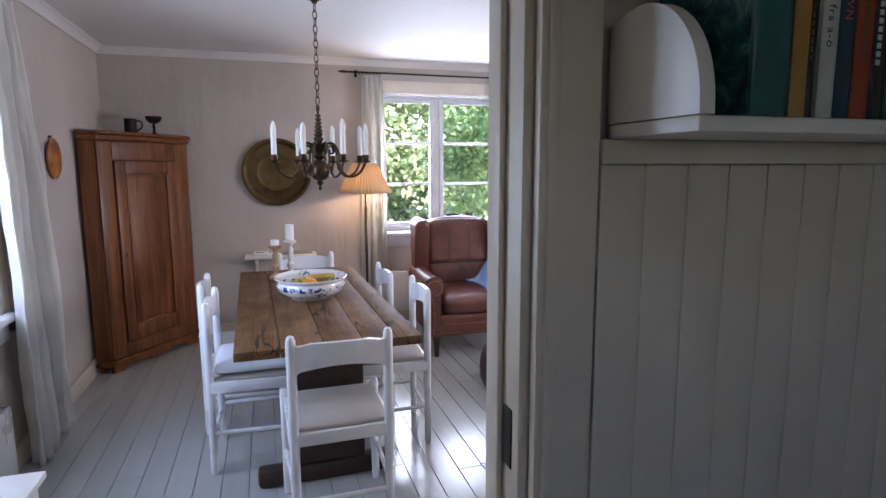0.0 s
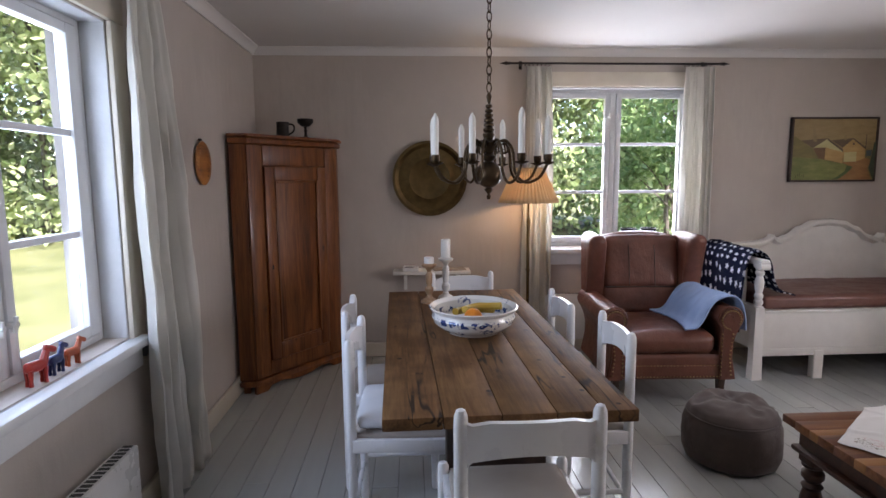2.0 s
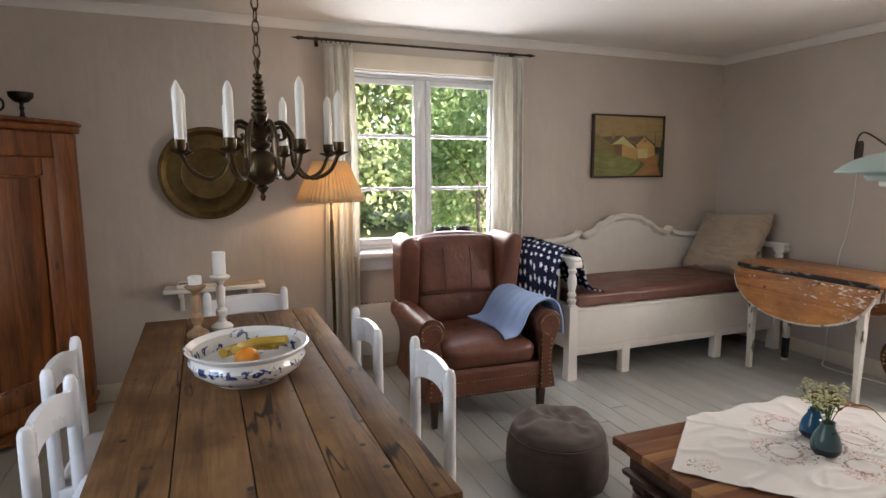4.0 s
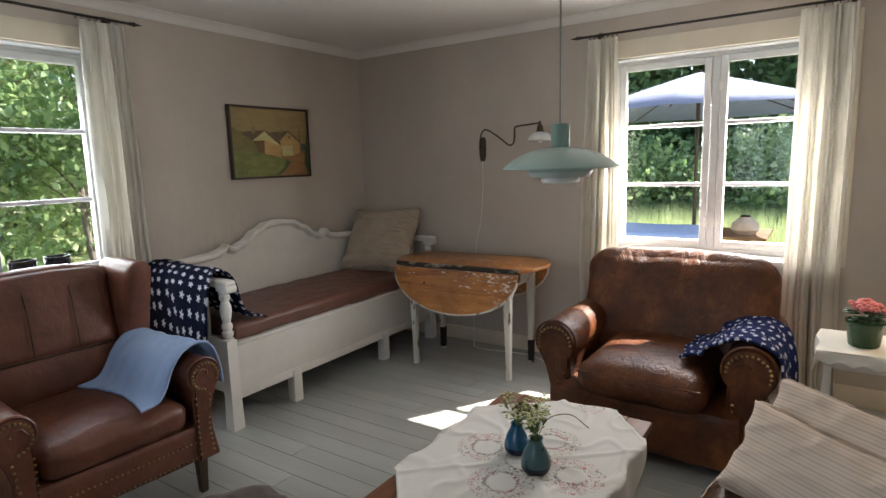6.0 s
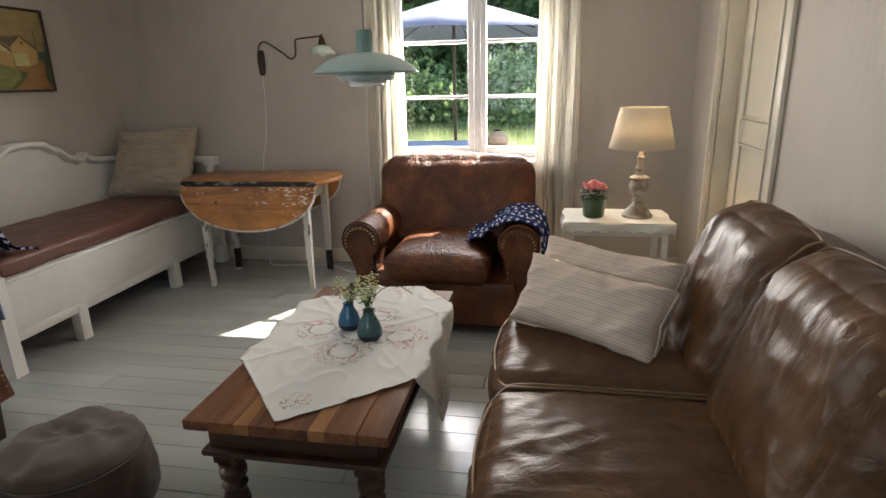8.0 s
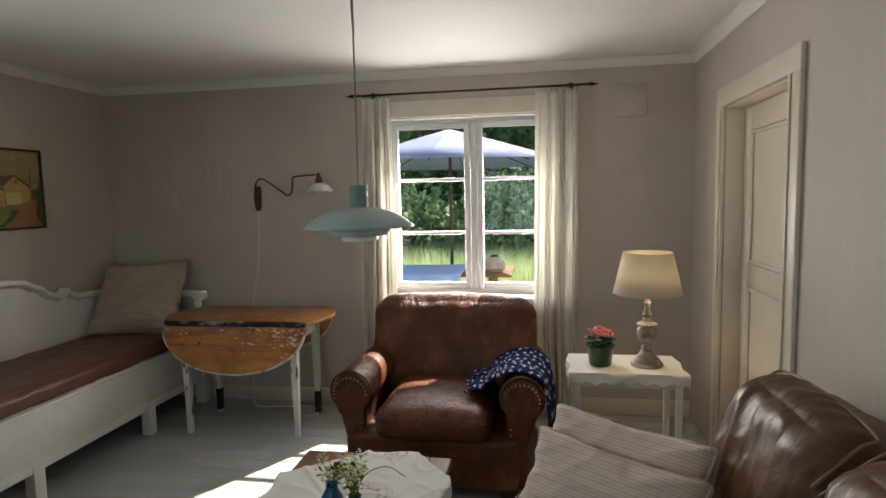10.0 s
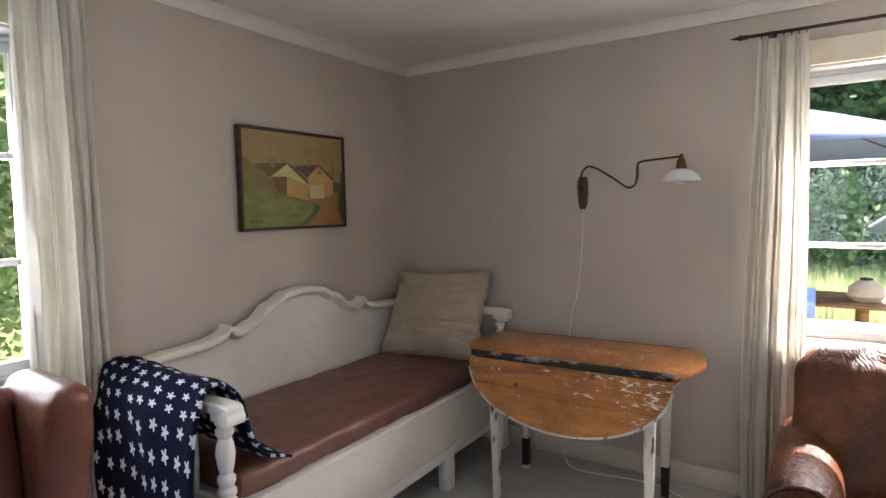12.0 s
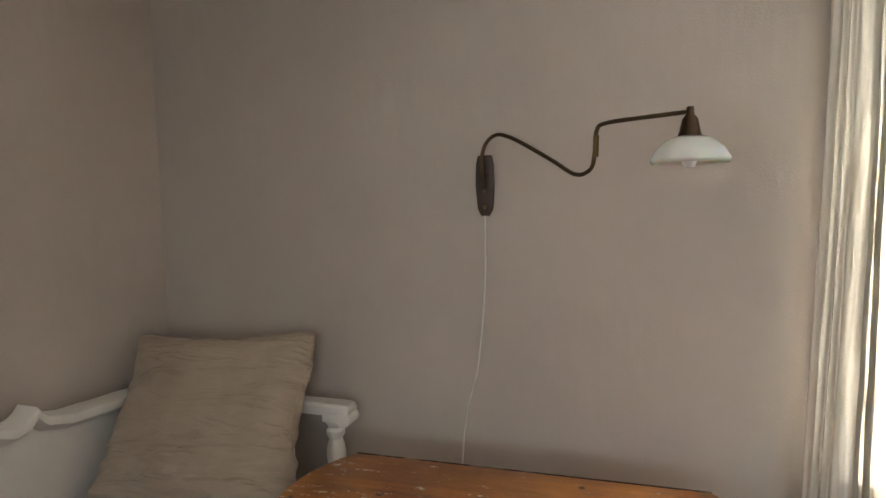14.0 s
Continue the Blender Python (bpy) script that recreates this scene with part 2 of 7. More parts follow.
        t.links.new(mx.outputs[2], p.inputs["Base Color"])
    r = node(t, "ShaderNodeMapRange", To_Min=rough - 0.1, To_Max=rough + 0.2)
    t.links.new(big.outputs["Fac"], r.inputs["Value"])
    t.links.new(r.outputs["Result"], p.inputs["Roughness"])
    p.inputs["Coat Weight"].default_value = coat
    p.inputs["Specular IOR Level"].default_value = spec
    bumped(t, p, mix.outputs["Value"], bump, 0.003)
    return m


def leather(name, a, b, worn, rough=0.35, crease=0.25, coat=0.15, spec=0.5, lines=0.0):
    """Blotched hide with pores; lines adds long fine wrinkles and scuffs."""
    m, t, p = nodes_of(name)
    v = coords(t)
    n1 = node(t, "ShaderNodeTexNoise", Scale=5.0, Detail=7.0, Roughness=0.7)
    n2 = node(t, "ShaderNodeTexNoise", Scale=16.0, Detail=6.0, Distortion=0.4)
    pores = node(t, "ShaderNodeTexVoronoi", Scale=260.0)
    for n in (n1, n2, pores):
        t.links.new(v, n.inputs["Vector"])
    col = ramp(t, n1.outputs["Fac"], [(0.28, a), (0.52, b), (0.76, worn)])
    wr = node(t, "ShaderNodeTexNoise", Scale=7.0, Detail=4.0, Roughness=0.55, Distortion=1.2)
    t.links.new(coords(t, scale=(2.2, 1.0, 0.8)), wr.inputs["Vector"])
    ridge = math_node(t, "ABSOLUTE", math_node(t, "SUBTRACT", wr.outputs["Fac"], 0.5))
    fold = math_node(t, "MINIMUM", math_node(t, "MULTIPLY", ridge, 14.0), 1.0)
    mx = t.nodes.new("ShaderNodeMix")
    mx.data_type, mx.blend_type = "RGBA", "MULTIPLY"
    mx.inputs["Factor"].default_value = lines
    t.links.new(col, mx.inputs[6])
    t.links.new(ramp(t, fold, [(0.0, (0.62, 0.58, 0.55)), (0.35, (1, 1, 1))]), mx.inputs[7])
    t.links.new(mx.outputs[2], p.inputs["Base Color"])
    r = node(t, "ShaderNodeMapRange", To_Min=rough - 0.12, To_Max=rough + 0.22)
    t.links.new(n2.outputs["Fac"], r.inputs["Value"])
    t.links.new(r.outputs["Result"], p.inputs["Roughness"])
    h = math_node(t, "ADD", math_node(t, "MULTIPLY", pores.outputs["Distance"], 0.06), n2.outputs["Fac"])
    h = math_node(t, "ADD", h, math_node(t, "MULTIPLY", fold, 0.9 * lines))
    bumped(t, p, h, crease, 0.02)
    p.inputs["Coat Weight"].default_value = coat
    p.inputs["Coat Roughness"].default_value = 0.25
    p.inputs["Specular IOR Level"].default_value = spec
    return m


def cloth(name, a, b, weave=500.0, rough=0.9, through_light=0.0, bump=0.25, scale=7.0):
    m, t, p = nodes_of(name)
    v = coords(t)
    n1 = node(t, "ShaderNodeTexNoise", Scale=scale, Detail=5.0)
    n2 = node(t, "ShaderNodeTexNoise", Scale=weave, Detail=2.0)
    t.links.new(v, n1.inputs["Vector"])
    t.links.new(v, n2.inputs["Vector"])
    c = ramp(t, n1.outputs["Fac"], [(0.3, a), (0.7, b)])
    t.links.new(c, p.inputs["Base Color"])
    p.inputs["Roughness"].default_value = rough
    p.inputs["Sheen Weight"].default_value = 0.06
    bumped(t, p, n2.outputs["Fac"], bump, 0.002)
    if through_light:
        tr = t.nodes.new("ShaderNodeBsdfTranslucent")
        t.links.new(c, tr.inputs["Color"])
        mx = t.nodes.new("ShaderNodeMixShader")
        mx.inputs["Fac"].default_value = through_light
        t.links.new(p.outputs["BSDF"], mx.inputs[1])
        t.links.new(tr.outputs["BSDF"], mx.inputs[2])
        t.links.new(mx.outputs["Shader"], t.nodes["Material Output"].inputs["Surface"])
    return m


def starry(name, ground, star, count_u, count_v, size=0.2):
    """Printed five-pointed stars on a fabric with uv."""
    m, t, p = nodes_of(name)
    v = coords(t, "UV", (count_u, count_v, 1))
    vor = node(t, "ShaderNodeTexVoronoi", Scale=1.0, Randomness=0.35)
    vor.voronoi_dimensions = "2D"
    t.links.new(v, vor.inputs["Vector"])
    sub = t.nodes.new("ShaderNodeVectorMath")
    sub.operation = "SUBTRACT"
    t.links.new(v, sub.inputs[0])
    t.links.new(vor.outputs["Position"], sub.inputs[1])
    sep = t.nodes.new("ShaderNodeSeparateXYZ")
    t.links.new(sub.outputs["Vector"], sep.inputs["Vector"])
    ang = math_node(t, "ARCTAN2", sep.outputs["Y"], sep.outputs["X"])
    lobe = math_node(t, "COSINE", math_node(t, "MULTIPLY", math_node(t, "ADD", ang, 0.3), 5.0))
    lim = math_node(t, "ADD", math_node(t, "MULTIPLY", lobe, size * 0.42), size)
    inside = math_node(t, "LESS_THAN", vor.outputs["Distance"], lim)
    mx = t.nodes.new("ShaderNodeMix")
    mx.data_type = "RGBA"
    t.links.new(inside, mx.inputs["Factor"])
    mx.inputs[6].default_value, mx.inputs[7].default_value = (*ground, 1), (*star, 1)
    t.links.new(mx.outputs[2], p.inputs["Base Color"])
    p.inputs["Roughness"].default_value, p.inputs["Specular IOR Level"].default_value = 0.95, 0.1
    n2 = node(t, "ShaderNodeTexNoise", Scale=400.0)
    bumped(t, p, n2.outputs["Fac"], 0.3, 0.003)
    return m


M_WALL = plain("wall_paint", (0.465, 0.41, 0.36), (0.515, 0.456, 0.40), 0.72, 3.0, 130, 0.5)
wn = M_WALL.node_tree
slow = node(wn, "ShaderNodeTexNoise", Scale=2.6, Detail=4.0, Roughness=0.6)
wn.links.new(coords(wn, scale=(1, 1, 0.45)), slow.inputs["Vector"])
streak = node(wn, "ShaderNodeTexNoise", Scale=9.0, Detail=3.0)
wn.links.new(coords(wn, scale=(1, 1, 0.06)), streak.inputs["Vector"])
grain = node(wn, "ShaderNodeTexNoise", Scale=150.0, Detail=2.0)
wn.links.new(coords(wn), grain.inputs["Vector"])
lumps = math_node(wn, "ADD", math_node(wn, "ADD", math_node(wn, "MULTIPLY", slow.outputs["Fac"], 2.2), math_node(wn, "MULTIPLY", streak.outputs["Fac"], 0.55)), math_node(wn, "MULTIPLY", grain.outputs["Fac"], 0.10))
bumped(wn, wn.nodes["Principled BSDF"], lumps, 0.55, 0.012)
M_CEIL = plain("ceiling_paint", (0.70, 0.68, 0.65), (0.74, 0.72, 0.69), 0.7, 1.5, 70, 0.2)
M_WHITE = plain("white_paint", (0.73, 0.705, 0.65), (0.79, 0.765, 0.71), 0.38, 9, 120, 0.12)
M_TRIM = plain("trim_paint", (0.63, 0.565, 0.455), (0.69, 0.625, 0.51), 0.42, 6, 120, 0.12)
M_SASH = plain("sash_paint", (0.60, 0.61, 0.61), (0.67, 0.68, 0.68), 0.35, 12, 140, 0.15)
M_CHAIR = plain("chair_enamel", (0.74, 0.74, 0.74), (0.80, 0.80, 0.80), 0.28, 6, 60, 0.06)
M_FLOOR = plain("floor_paint", (0.365, 0.378, 0.355), (0.44, 0.45, 0.42), 0.16, 5, 60, 0.14, gloss=0.1, stretch=(1, 0.25, 1))
M_GAP = plain("floor_gap", (0.21, 0.21, 0.20), (0.27, 0.27, 0.255), 0.85)
M_PINE = wood("varnished_pine", (0.045, 0.012, 0.004), (0.125, 0.037, 0.009), (0.25, 0.088, 0.022), "z", 3.6, 0.36, 0.9, 0.12, 0.25, 0.4)
M_TABLE = wood("worn_table_wood", (0.065, 0.030, 0.011), (0.140, 0.070, 0.027), (0.225, 0.122, 0.051), "y", 3.0, 0.55, 0.97, 0.0, 0.6, 0.28, "cracked")
M_DARKW = wood("dark_wood", (0.012, 0.006, 0.004), (0.028, 0.014, 0.008), (0.05, 0.025, 0.013), "y", 4, 0.4, 0.2)
M_COFFEE = wood("sheesham_wood", (0.06, 0.018, 0.008), (0.125, 0.042, 0.015), (0.22, 0.09, 0.032), "x", 2.6, 0.42, 0.3, 0.08)
M_LEAF = wood("scrubbed_pine", (0.17, 0.055, 0.012), (0.37, 0.14, 0.030), (0.49, 0.215, 0.055), "y", 3.2, 0.36, 0.85, 0.2, 0.2, 0.5, True)
M_WING = leather("red_brown_leather", (0.085, 0.028, 0.016), (0.14, 0.049, 0.029), (0.20, 0.078, 0.048), 0.36, 0.2, 0.15, 0.45, 0.2)
M_CLUB = leather("tan_club_leather", (0.030, 0.009, 0.003), (0.11, 0.031, 0.008), (0.27, 0.085, 0.022), 0.42, 0.4, 0.05, 0.4, 0.4)
M_SOFA = leather("glossy_brown_leather", (0.045, 0.020, 0.008), (0.095, 0.042, 0.016), (0.16, 0.078, 0.033), 0.35, 0.15, 0.04, 0.36, 0.34)
M_BENCHPAD = leather("brown_seat_pad", (0.125, 0.05, 0.034), (0.155, 0.064, 0.045), (0.19, 0.085, 0.06), 0.42, 0.15, 0.1)
M_POUF = cloth("taupe_suede", (0.062, 0.047, 0.042), (0.125, 0.096, 0.084), 300, 0.85, bump=0.2)
M_CURTAIN = cloth("curtain_linen", (0.70, 0.68, 0.62), (0.78, 0.76, 0.70), 700, 0.9, 0.45, 0.15)
M_BLUE = cloth("pale_blue_wool", (0.26, 0.37, 0.60), (0.31, 0.43, 0.66), 350, 0.95, bump=0.4)
M_LINEN = cloth("beige_linen", (0.36, 0.29, 0.22), (0.42, 0.345, 0.265), 500, 0.92, bump=0.3)
M_SEATPAD = cloth("seat_fabric", (0.35, 0.31, 0.27), (0.40, 0.36, 0.32), 500, 0.9)
M_CHECK = cloth("pale_check_cotton", (0.60, 0.62, 0.66), (0.70, 0.71, 0.73), 260, 0.95)
M_BRASS = plain("aged_brass", (0.085, 0.055, 0.022), (0.16, 0.105, 0.04), 0.4, 14, 120, 0.1, 0.9)
M_STUD = plain("worn_brass_stud", (0.30, 0.21, 0.09), (0.45, 0.33, 0.15), 0.3, 40, 120, 0.1, 0.9)
M_IRON = plain("dark_iron", (0.018, 0.015, 0.013), (0.035, 0.028, 0.024), 0.5, 20, 160, 0.2, 0.6)
M_BRONZE = plain("dark_bronze", (0.05, 0.034, 0.02), (0.09, 0.06, 0.032), 0.36, 18, 160, 0.15, 0.85)
M_WAX = plain("candle_wax", (0.80, 0.78, 0.72), (0.84, 0.82, 0.77), 0.45, 8, 60, 0.05)
M_PLASTIC = plain("white_enamel", (0.72, 0.71, 0.68), (0.76, 0.75, 0.72), 0.3, 4, 60, 0.03)
M_BLACK = plain("black_plastic", (0.012, 0.012, 0.013), (0.02, 0.02, 0.02), 0.4)
M_STARS = starry("navy_star_fabric", (0.006, 0.008, 0.024), (0.62, 0.64, 0.70), 18, 9)
M_STARS2 = starry("blue_star_fabric", (0.012, 0.02, 0.085), (0.62, 0.66, 0.78), 17, 8, 0.19)

mg, tg, pg = nodes_of("window_glass")
tr, gl = tg.nodes.new("ShaderNodeBsdfTransparent"), tg.nodes.new("ShaderNodeBsdfGlossy")
gl.inputs["Roughness"].default_value = 0.02
fr, mxg = tg.nodes.new("ShaderNodeLayerWeight"), tg.nodes.new("ShaderNodeMixShader")
fr.inputs["Blend"].default_value = 0.5
grade = tg.nodes.new("ShaderNodeMath")
grade.operation = "POWER"
tg.links.new(fr.outputs["Facing"], grade.inputs[0])
grade.inputs[1].default_value = 4.0
lift = tg.nodes.new("ShaderNodeMath")
lift.operation = "MULTIPLY_ADD"
tg.links.new(grade.outputs["Value"], lift.inputs[0])
lift.inputs[1].default_value, lift.inputs[2].default_value = 0.45, 0.012
tg.links.new(lift.outputs["Value"], mxg.inputs["Fac"])
tg.links.new(tr.outputs["BSDF"], mxg.inputs[1])
tg.links.new(gl.outputs["BSDF"], mxg.inputs[2])
tg.links.new(mxg.outputs["Shader"], tg.nodes["Material Output"].inputs["Surface"])
M_GLASS = mg

# ---- structure ----
def wall_with(name, label, along, t0, t1, a0, a1, holes, z1=CEIL, material=M_WALL):
    """A wall along an axis ('x' or 'y'), from a0 to a1, thick from t0 to t1; holes (b0, b1, z0, z1)."""
    bm = B()

    def seg(b0, b1, za, zb):
        if b1 - b0 < 1e-4 or zb - za < 1e-4:
            return
        if along == "x":
            box(bm, b0, t0, za, b1, t1, zb)
        else:
            box(bm, t0, b0, za, t1, b1, zb)
    at = a0
    for b0, b1, za, zb in sorted(holes):
        seg(at, b0, 0, z1)
        seg(b0, b1, 0, za)
        seg(b0, b1, zb, z1)
        at = b1
    seg(at, a1, 0, z1)
    return tagged(part(name, bm, material), label, "wall", "", "structure")


WT = 0.22
NX, EY, WY = 2.152, 2.868, 2.985     # window centres
WWW = 0.555                           # half width of the west window
WW, WZ0, WZ1 = 0.60, 0.835, 2.055     # half width, sill and head heights
wall_with("wall_north", "beige painted plaster wall with a window", "x", N, N + WT, W - WT, E_ + WT, [(NX - WW, NX + WW, WZ0, WZ1)])
wall_with("wall_east", "beige painted plaster wall with a window", "y", E_, E_ + WT, S, N, [(EY - WW, EY + WW, WZ0 - 0.037, WZ1 - 0.037)])
wall_with("wall_west", "beige painted plaster wall with a window", "y", W - WT, W, -1.6, N, [(WY - WWW, WY + WWW, WZ0 - 0.075, WZ1 - 0.075)])
DX0, DX1, DZ = 0.16, 0.997, 1.98
SX0, SX1, SZ = 3.42, 4.24, 1.92
wall_with("wall_south", "beige painted partition wall with two doorways", "x", 1.31, S, W, E_ + WT, [(DX0, DX1, 0, DZ), (SX0, SX1, 0, SZ)])
wall_with("wall_hall_east", "plain painted wall of the hall", "y", 2.6, 2.7, -1.6, 1.31, [], material=M_TRIM)
wall_with("wall_hall_south", "plain painted wall of the hall", "x", -1.7, -1.6, W - WT, 2.7, [(0.95, 1.5, 1.2, 1.85)], material=M_TRIM)
wall_with("wall_closet", "plain painted wall behind the door", "x", 0.95, 1.0, 2.7, E_ + WT, [], material=M_TRIM)
tagged(part("ceiling", boxed(W - WT, -1.7, CEIL, E_ + WT, N + WT, CEIL + 0.15, 0), M_CEIL), "white painted smooth ceiling", "ceiling", "", "structure")
floor = tagged(part("floor", boxed(W - WT, -1.7, -0.15, E_ + WT, N + WT, -0.012, 0), M_GAP), "pale grey painted plank floor", "floor", "", "structure")


def cornice(name, pts):
    """A coved strip where wall and ceiling meet, along straight runs."""
    bm = B()
    for (x0, y0), (x1, y1), (nx, ny) in pts:
        prof = [(0.0, -0.052), (0.012, -0.052), (0.02, -0.035), (0.045, -0.010), (0.06, -0.006), (0.06, 0.0), (0, 0)]
        rings(bm, [[(x0 + nx * a, y0 + ny * a, CEIL + b) for a, b in prof], [(x1 + nx * a, y1 + ny * a, CEIL + b) for a, b in prof]])
    bmesh.ops.recalc_face_normals(bm, faces=bm.faces[:])
    return tagged(part(name, bm, M_CEIL), "narrow white ceiling cornice", "cornice", "", "structure")


cornice("trim_cornice", [((W, N - 0.002), (E_, N - 0.002), (0, -1)), ((E_ - 0.002, N), (E_ - 0.002, S), (-1, 0)), ((W + 0.002, S), (W + 0.002, N), (1, 0)), ((E_, S + 0.002), (W, S + 0.002), (0, 1))])


def baseboard(name, x0, y0, x1, y1):
    tagged(part(name, boxed(x0, y0, 0, x1, y1, 0.11, 0.006), M_TRIM), "painted wooden baseboard", "baseboard", "", "structure")


baseboard("baseboard_north", W, N - 0.022, E_, N - 0.001)
baseboard("baseboard_east", E_ - 0.022, S, E_ - 0.001, N - 0.023)
baseboard("baseboard_west", W + 0.001, S, W + 0.022, N - 0.023)
baseboard("baseboard_south", DX1 + 0.13, S + 0.001, SX0 - 0.11, S + 0.022)


def window(name, m, label, WW=WW, outer=0.038, inner=0.040):
    """Two casements of three panes each; local x along the wall, y outwards, z from the floor."""
    win = tagged(new(name), label, "window", "", "structure")
    win.matrix_basis = m
    bm = B()
    yo = 0.115
    for s in (-1, 1):
        box(bm, s * WW if s < 0 else WW - 0.028, yo - 0.02, WZ0, -WW + 0.028 if s < 0 else WW, yo + 0.06, WZ1, 0.004)
    box(bm, -WW + 0.028, yo - 0.02, WZ1 - 0.028, WW - 0.028, yo + 0.06, WZ1, 0.004)
    box(bm, -WW + 0.028, yo - 0.02, WZ0, WW - 0.028, yo + 0.06, WZ0 + 0.03, 0.004)
    box(bm, -0.022, yo - 0.018, WZ0 + 0.03, 0.022, yo + 0.058, WZ1 - 0.028, 0.004)
    part("window_frame", bm, M_SASH, win)
    bm = B()
    for s in (-1, 1):
        box(bm, *((-WW - 0.002, 0.002, WZ0, -WW + 0.006, yo - 0.022, WZ1) if s < 0 else (WW - 0.006, 0.002, WZ0, WW + 0.002, yo - 0.022, WZ1)), 0.001)
    box(bm, -WW, 0.002, WZ1 - 0.006, WW, yo - 0.022, WZ1 + 0.002, 0.001)
    part("window_lining", bm, M_SASH, win)
    bm = B()
    for s in (-1, 1):
        box(bm, *((-WW - 0.10, -0.022, WZ0 - 0.02, -WW - 0.002, -0.001, WZ1 + 0.002) if s < 0 else (WW + 0.002, -0.022, WZ0 - 0.02, WW + 0.10, -0.001, WZ1 + 0.002)), 0.004)
    box(bm, -WW - 0.10, -0.024, WZ1 + 0.003, WW + 0.10, -0.001, WZ1 + 0.11, 0.004)
    part("casing", bm, M_TRIM, win)
    bm = B()
    box(bm, -WW - 0.07, -0.065, WZ0 - 0.04, WW + 0.07, -0.001, WZ0 - 0.004, 0.008)
    box(bm, -WW, -0.001, WZ0 - 0.03, WW, yo - 0.02, WZ0 - 0.004, 0.0)
    box(bm, -WW - 0.05, -0.028, WZ0 - 0.13, WW + 0.05, -0.001, WZ0 - 0.041, 0.005)
    part("window_sill", bm, M_SASH, win)
    for s in (-1, 1):
        x0, x1 = (-WW + 0.030, -0.025) if s < 0 else (0.025, WW - 0.030)
        g0, g1 = (x0 + outer, x1 - inner) if s < 0 else (x0 + inner, x1 - outer)
        z0, z1 = WZ0 + 0.032, WZ1 - 0.03
        bm = B()
        box(bm, x0, yo - 0.025, z0, g0, yo + 0.02, z1, 0.005)
        box(bm, g1, yo - 0.025, z0, x1, yo + 0.02, z1, 0.005)
        box(bm, g0, yo - 0.025, z1 - 0.038, g1, yo + 0.02, z1, 0.005)
        box(bm, g0, yo - 0.025, z0, g1, yo + 0.02, z0 + 0.045, 0.005)
        sash = part("sash", bm, M_SASH, win)
        for zb in (1.262, 1.634):
            part("glazing_bar", boxed(g0, yo - 0.015, zb - 0.012, g1, yo + 0.015, zb + 0.012, 0.004), M_SASH, sash)
        for za, zb in ((z0 + 0.045, 1.25), (1.274, 1.622), (1.646, z1 - 0.038)):
            pane = part("pane", boxed(g0, yo - 0.002, za, g1, yo + 0.002, zb, 0), M_GLASS, sash)
            pane.visible_shadow = False
        for zc in (z0 + 0.16, z1 - 0.18):
            bm = B()
            tube(bm, [(s * 0.03, yo - 0.04, zc - 0.025), (s * 0.03, yo - 0.045, zc + 0.025)], 0.007, 8)
            tube(bm, [(s * 0.03, yo - 0.02, zc), (s * 0.03, yo - 0.05, zc)], 0.009, 8)
            part("window_catch", bm, M_PLASTIC, sash)
    return win


window("window_1", pose(NX, N, 0), "white wooden casement window with six panes")
window("window_2", pose(E_, EY, -0.037, 0, 0, -90), "white wooden casement window with six panes")
window("window_3", pose(W, WY, -0.075, 0, 0, 90), "white wooden casement window with deep reveals", WWW, 0.066)
window_light(NX, N + 0.19, 1.37, NX, 2, 1.0, 1.1, 0.9, 46 * LAMPS, (0.88, 0.95, 1.0))
window_light(E_ + 0.19, EY, 1.31, 1, EY, 0.7, 1.1, 0.85, 92 * LAMPS, (1.0, 0.98, 0.95))
window_light(W - 0.19, WY, 1.4, 3, WY, 1.0, 1.0, 1.1, 28 * LAMPS, (0.70, 0.85, 1.0))

# ---- dining corner ----
def dining_table():
    t = thing("dining_table", "worn brown wooden trestle dining table", "table", 0.827, 3.695, 0, 1.4)
    edges = [-0.375, -0.20, -0.03, 0.13, 0.27, 0.375]
    for a, b in zip(edges, edges[1:]):
        part("tabletop_plank", boxed(a + 0.0014, -0.905, 0.677, b - 0.0014, 0.905, 0.715, 0.003), M_TABLE, t)
    for y in (-0.62, 0.62):
        part("trestle_foot", boxed(-0.31, y - 0.04, 0, 0.31, y + 0.04, 0.085, 0.02), M_DARKW, t)
        part("trestle_post", boxed(-0.17, y - 0.03, 0.085, 0.17, y + 0.03, 0.62, 0.01), M_DARKW, t)
        part("trestle_head", boxed(-0.30, y - 0.04, 0.62, 0.30, y + 0.04, 0.676, 0.012), M_DARKW, t)
    part("stretcher", boxed(-0.025, -0.59, 0.28, 0.025, 0.59, 0.40, 0.008), M_DARKW, t)
    return t


dining_table()


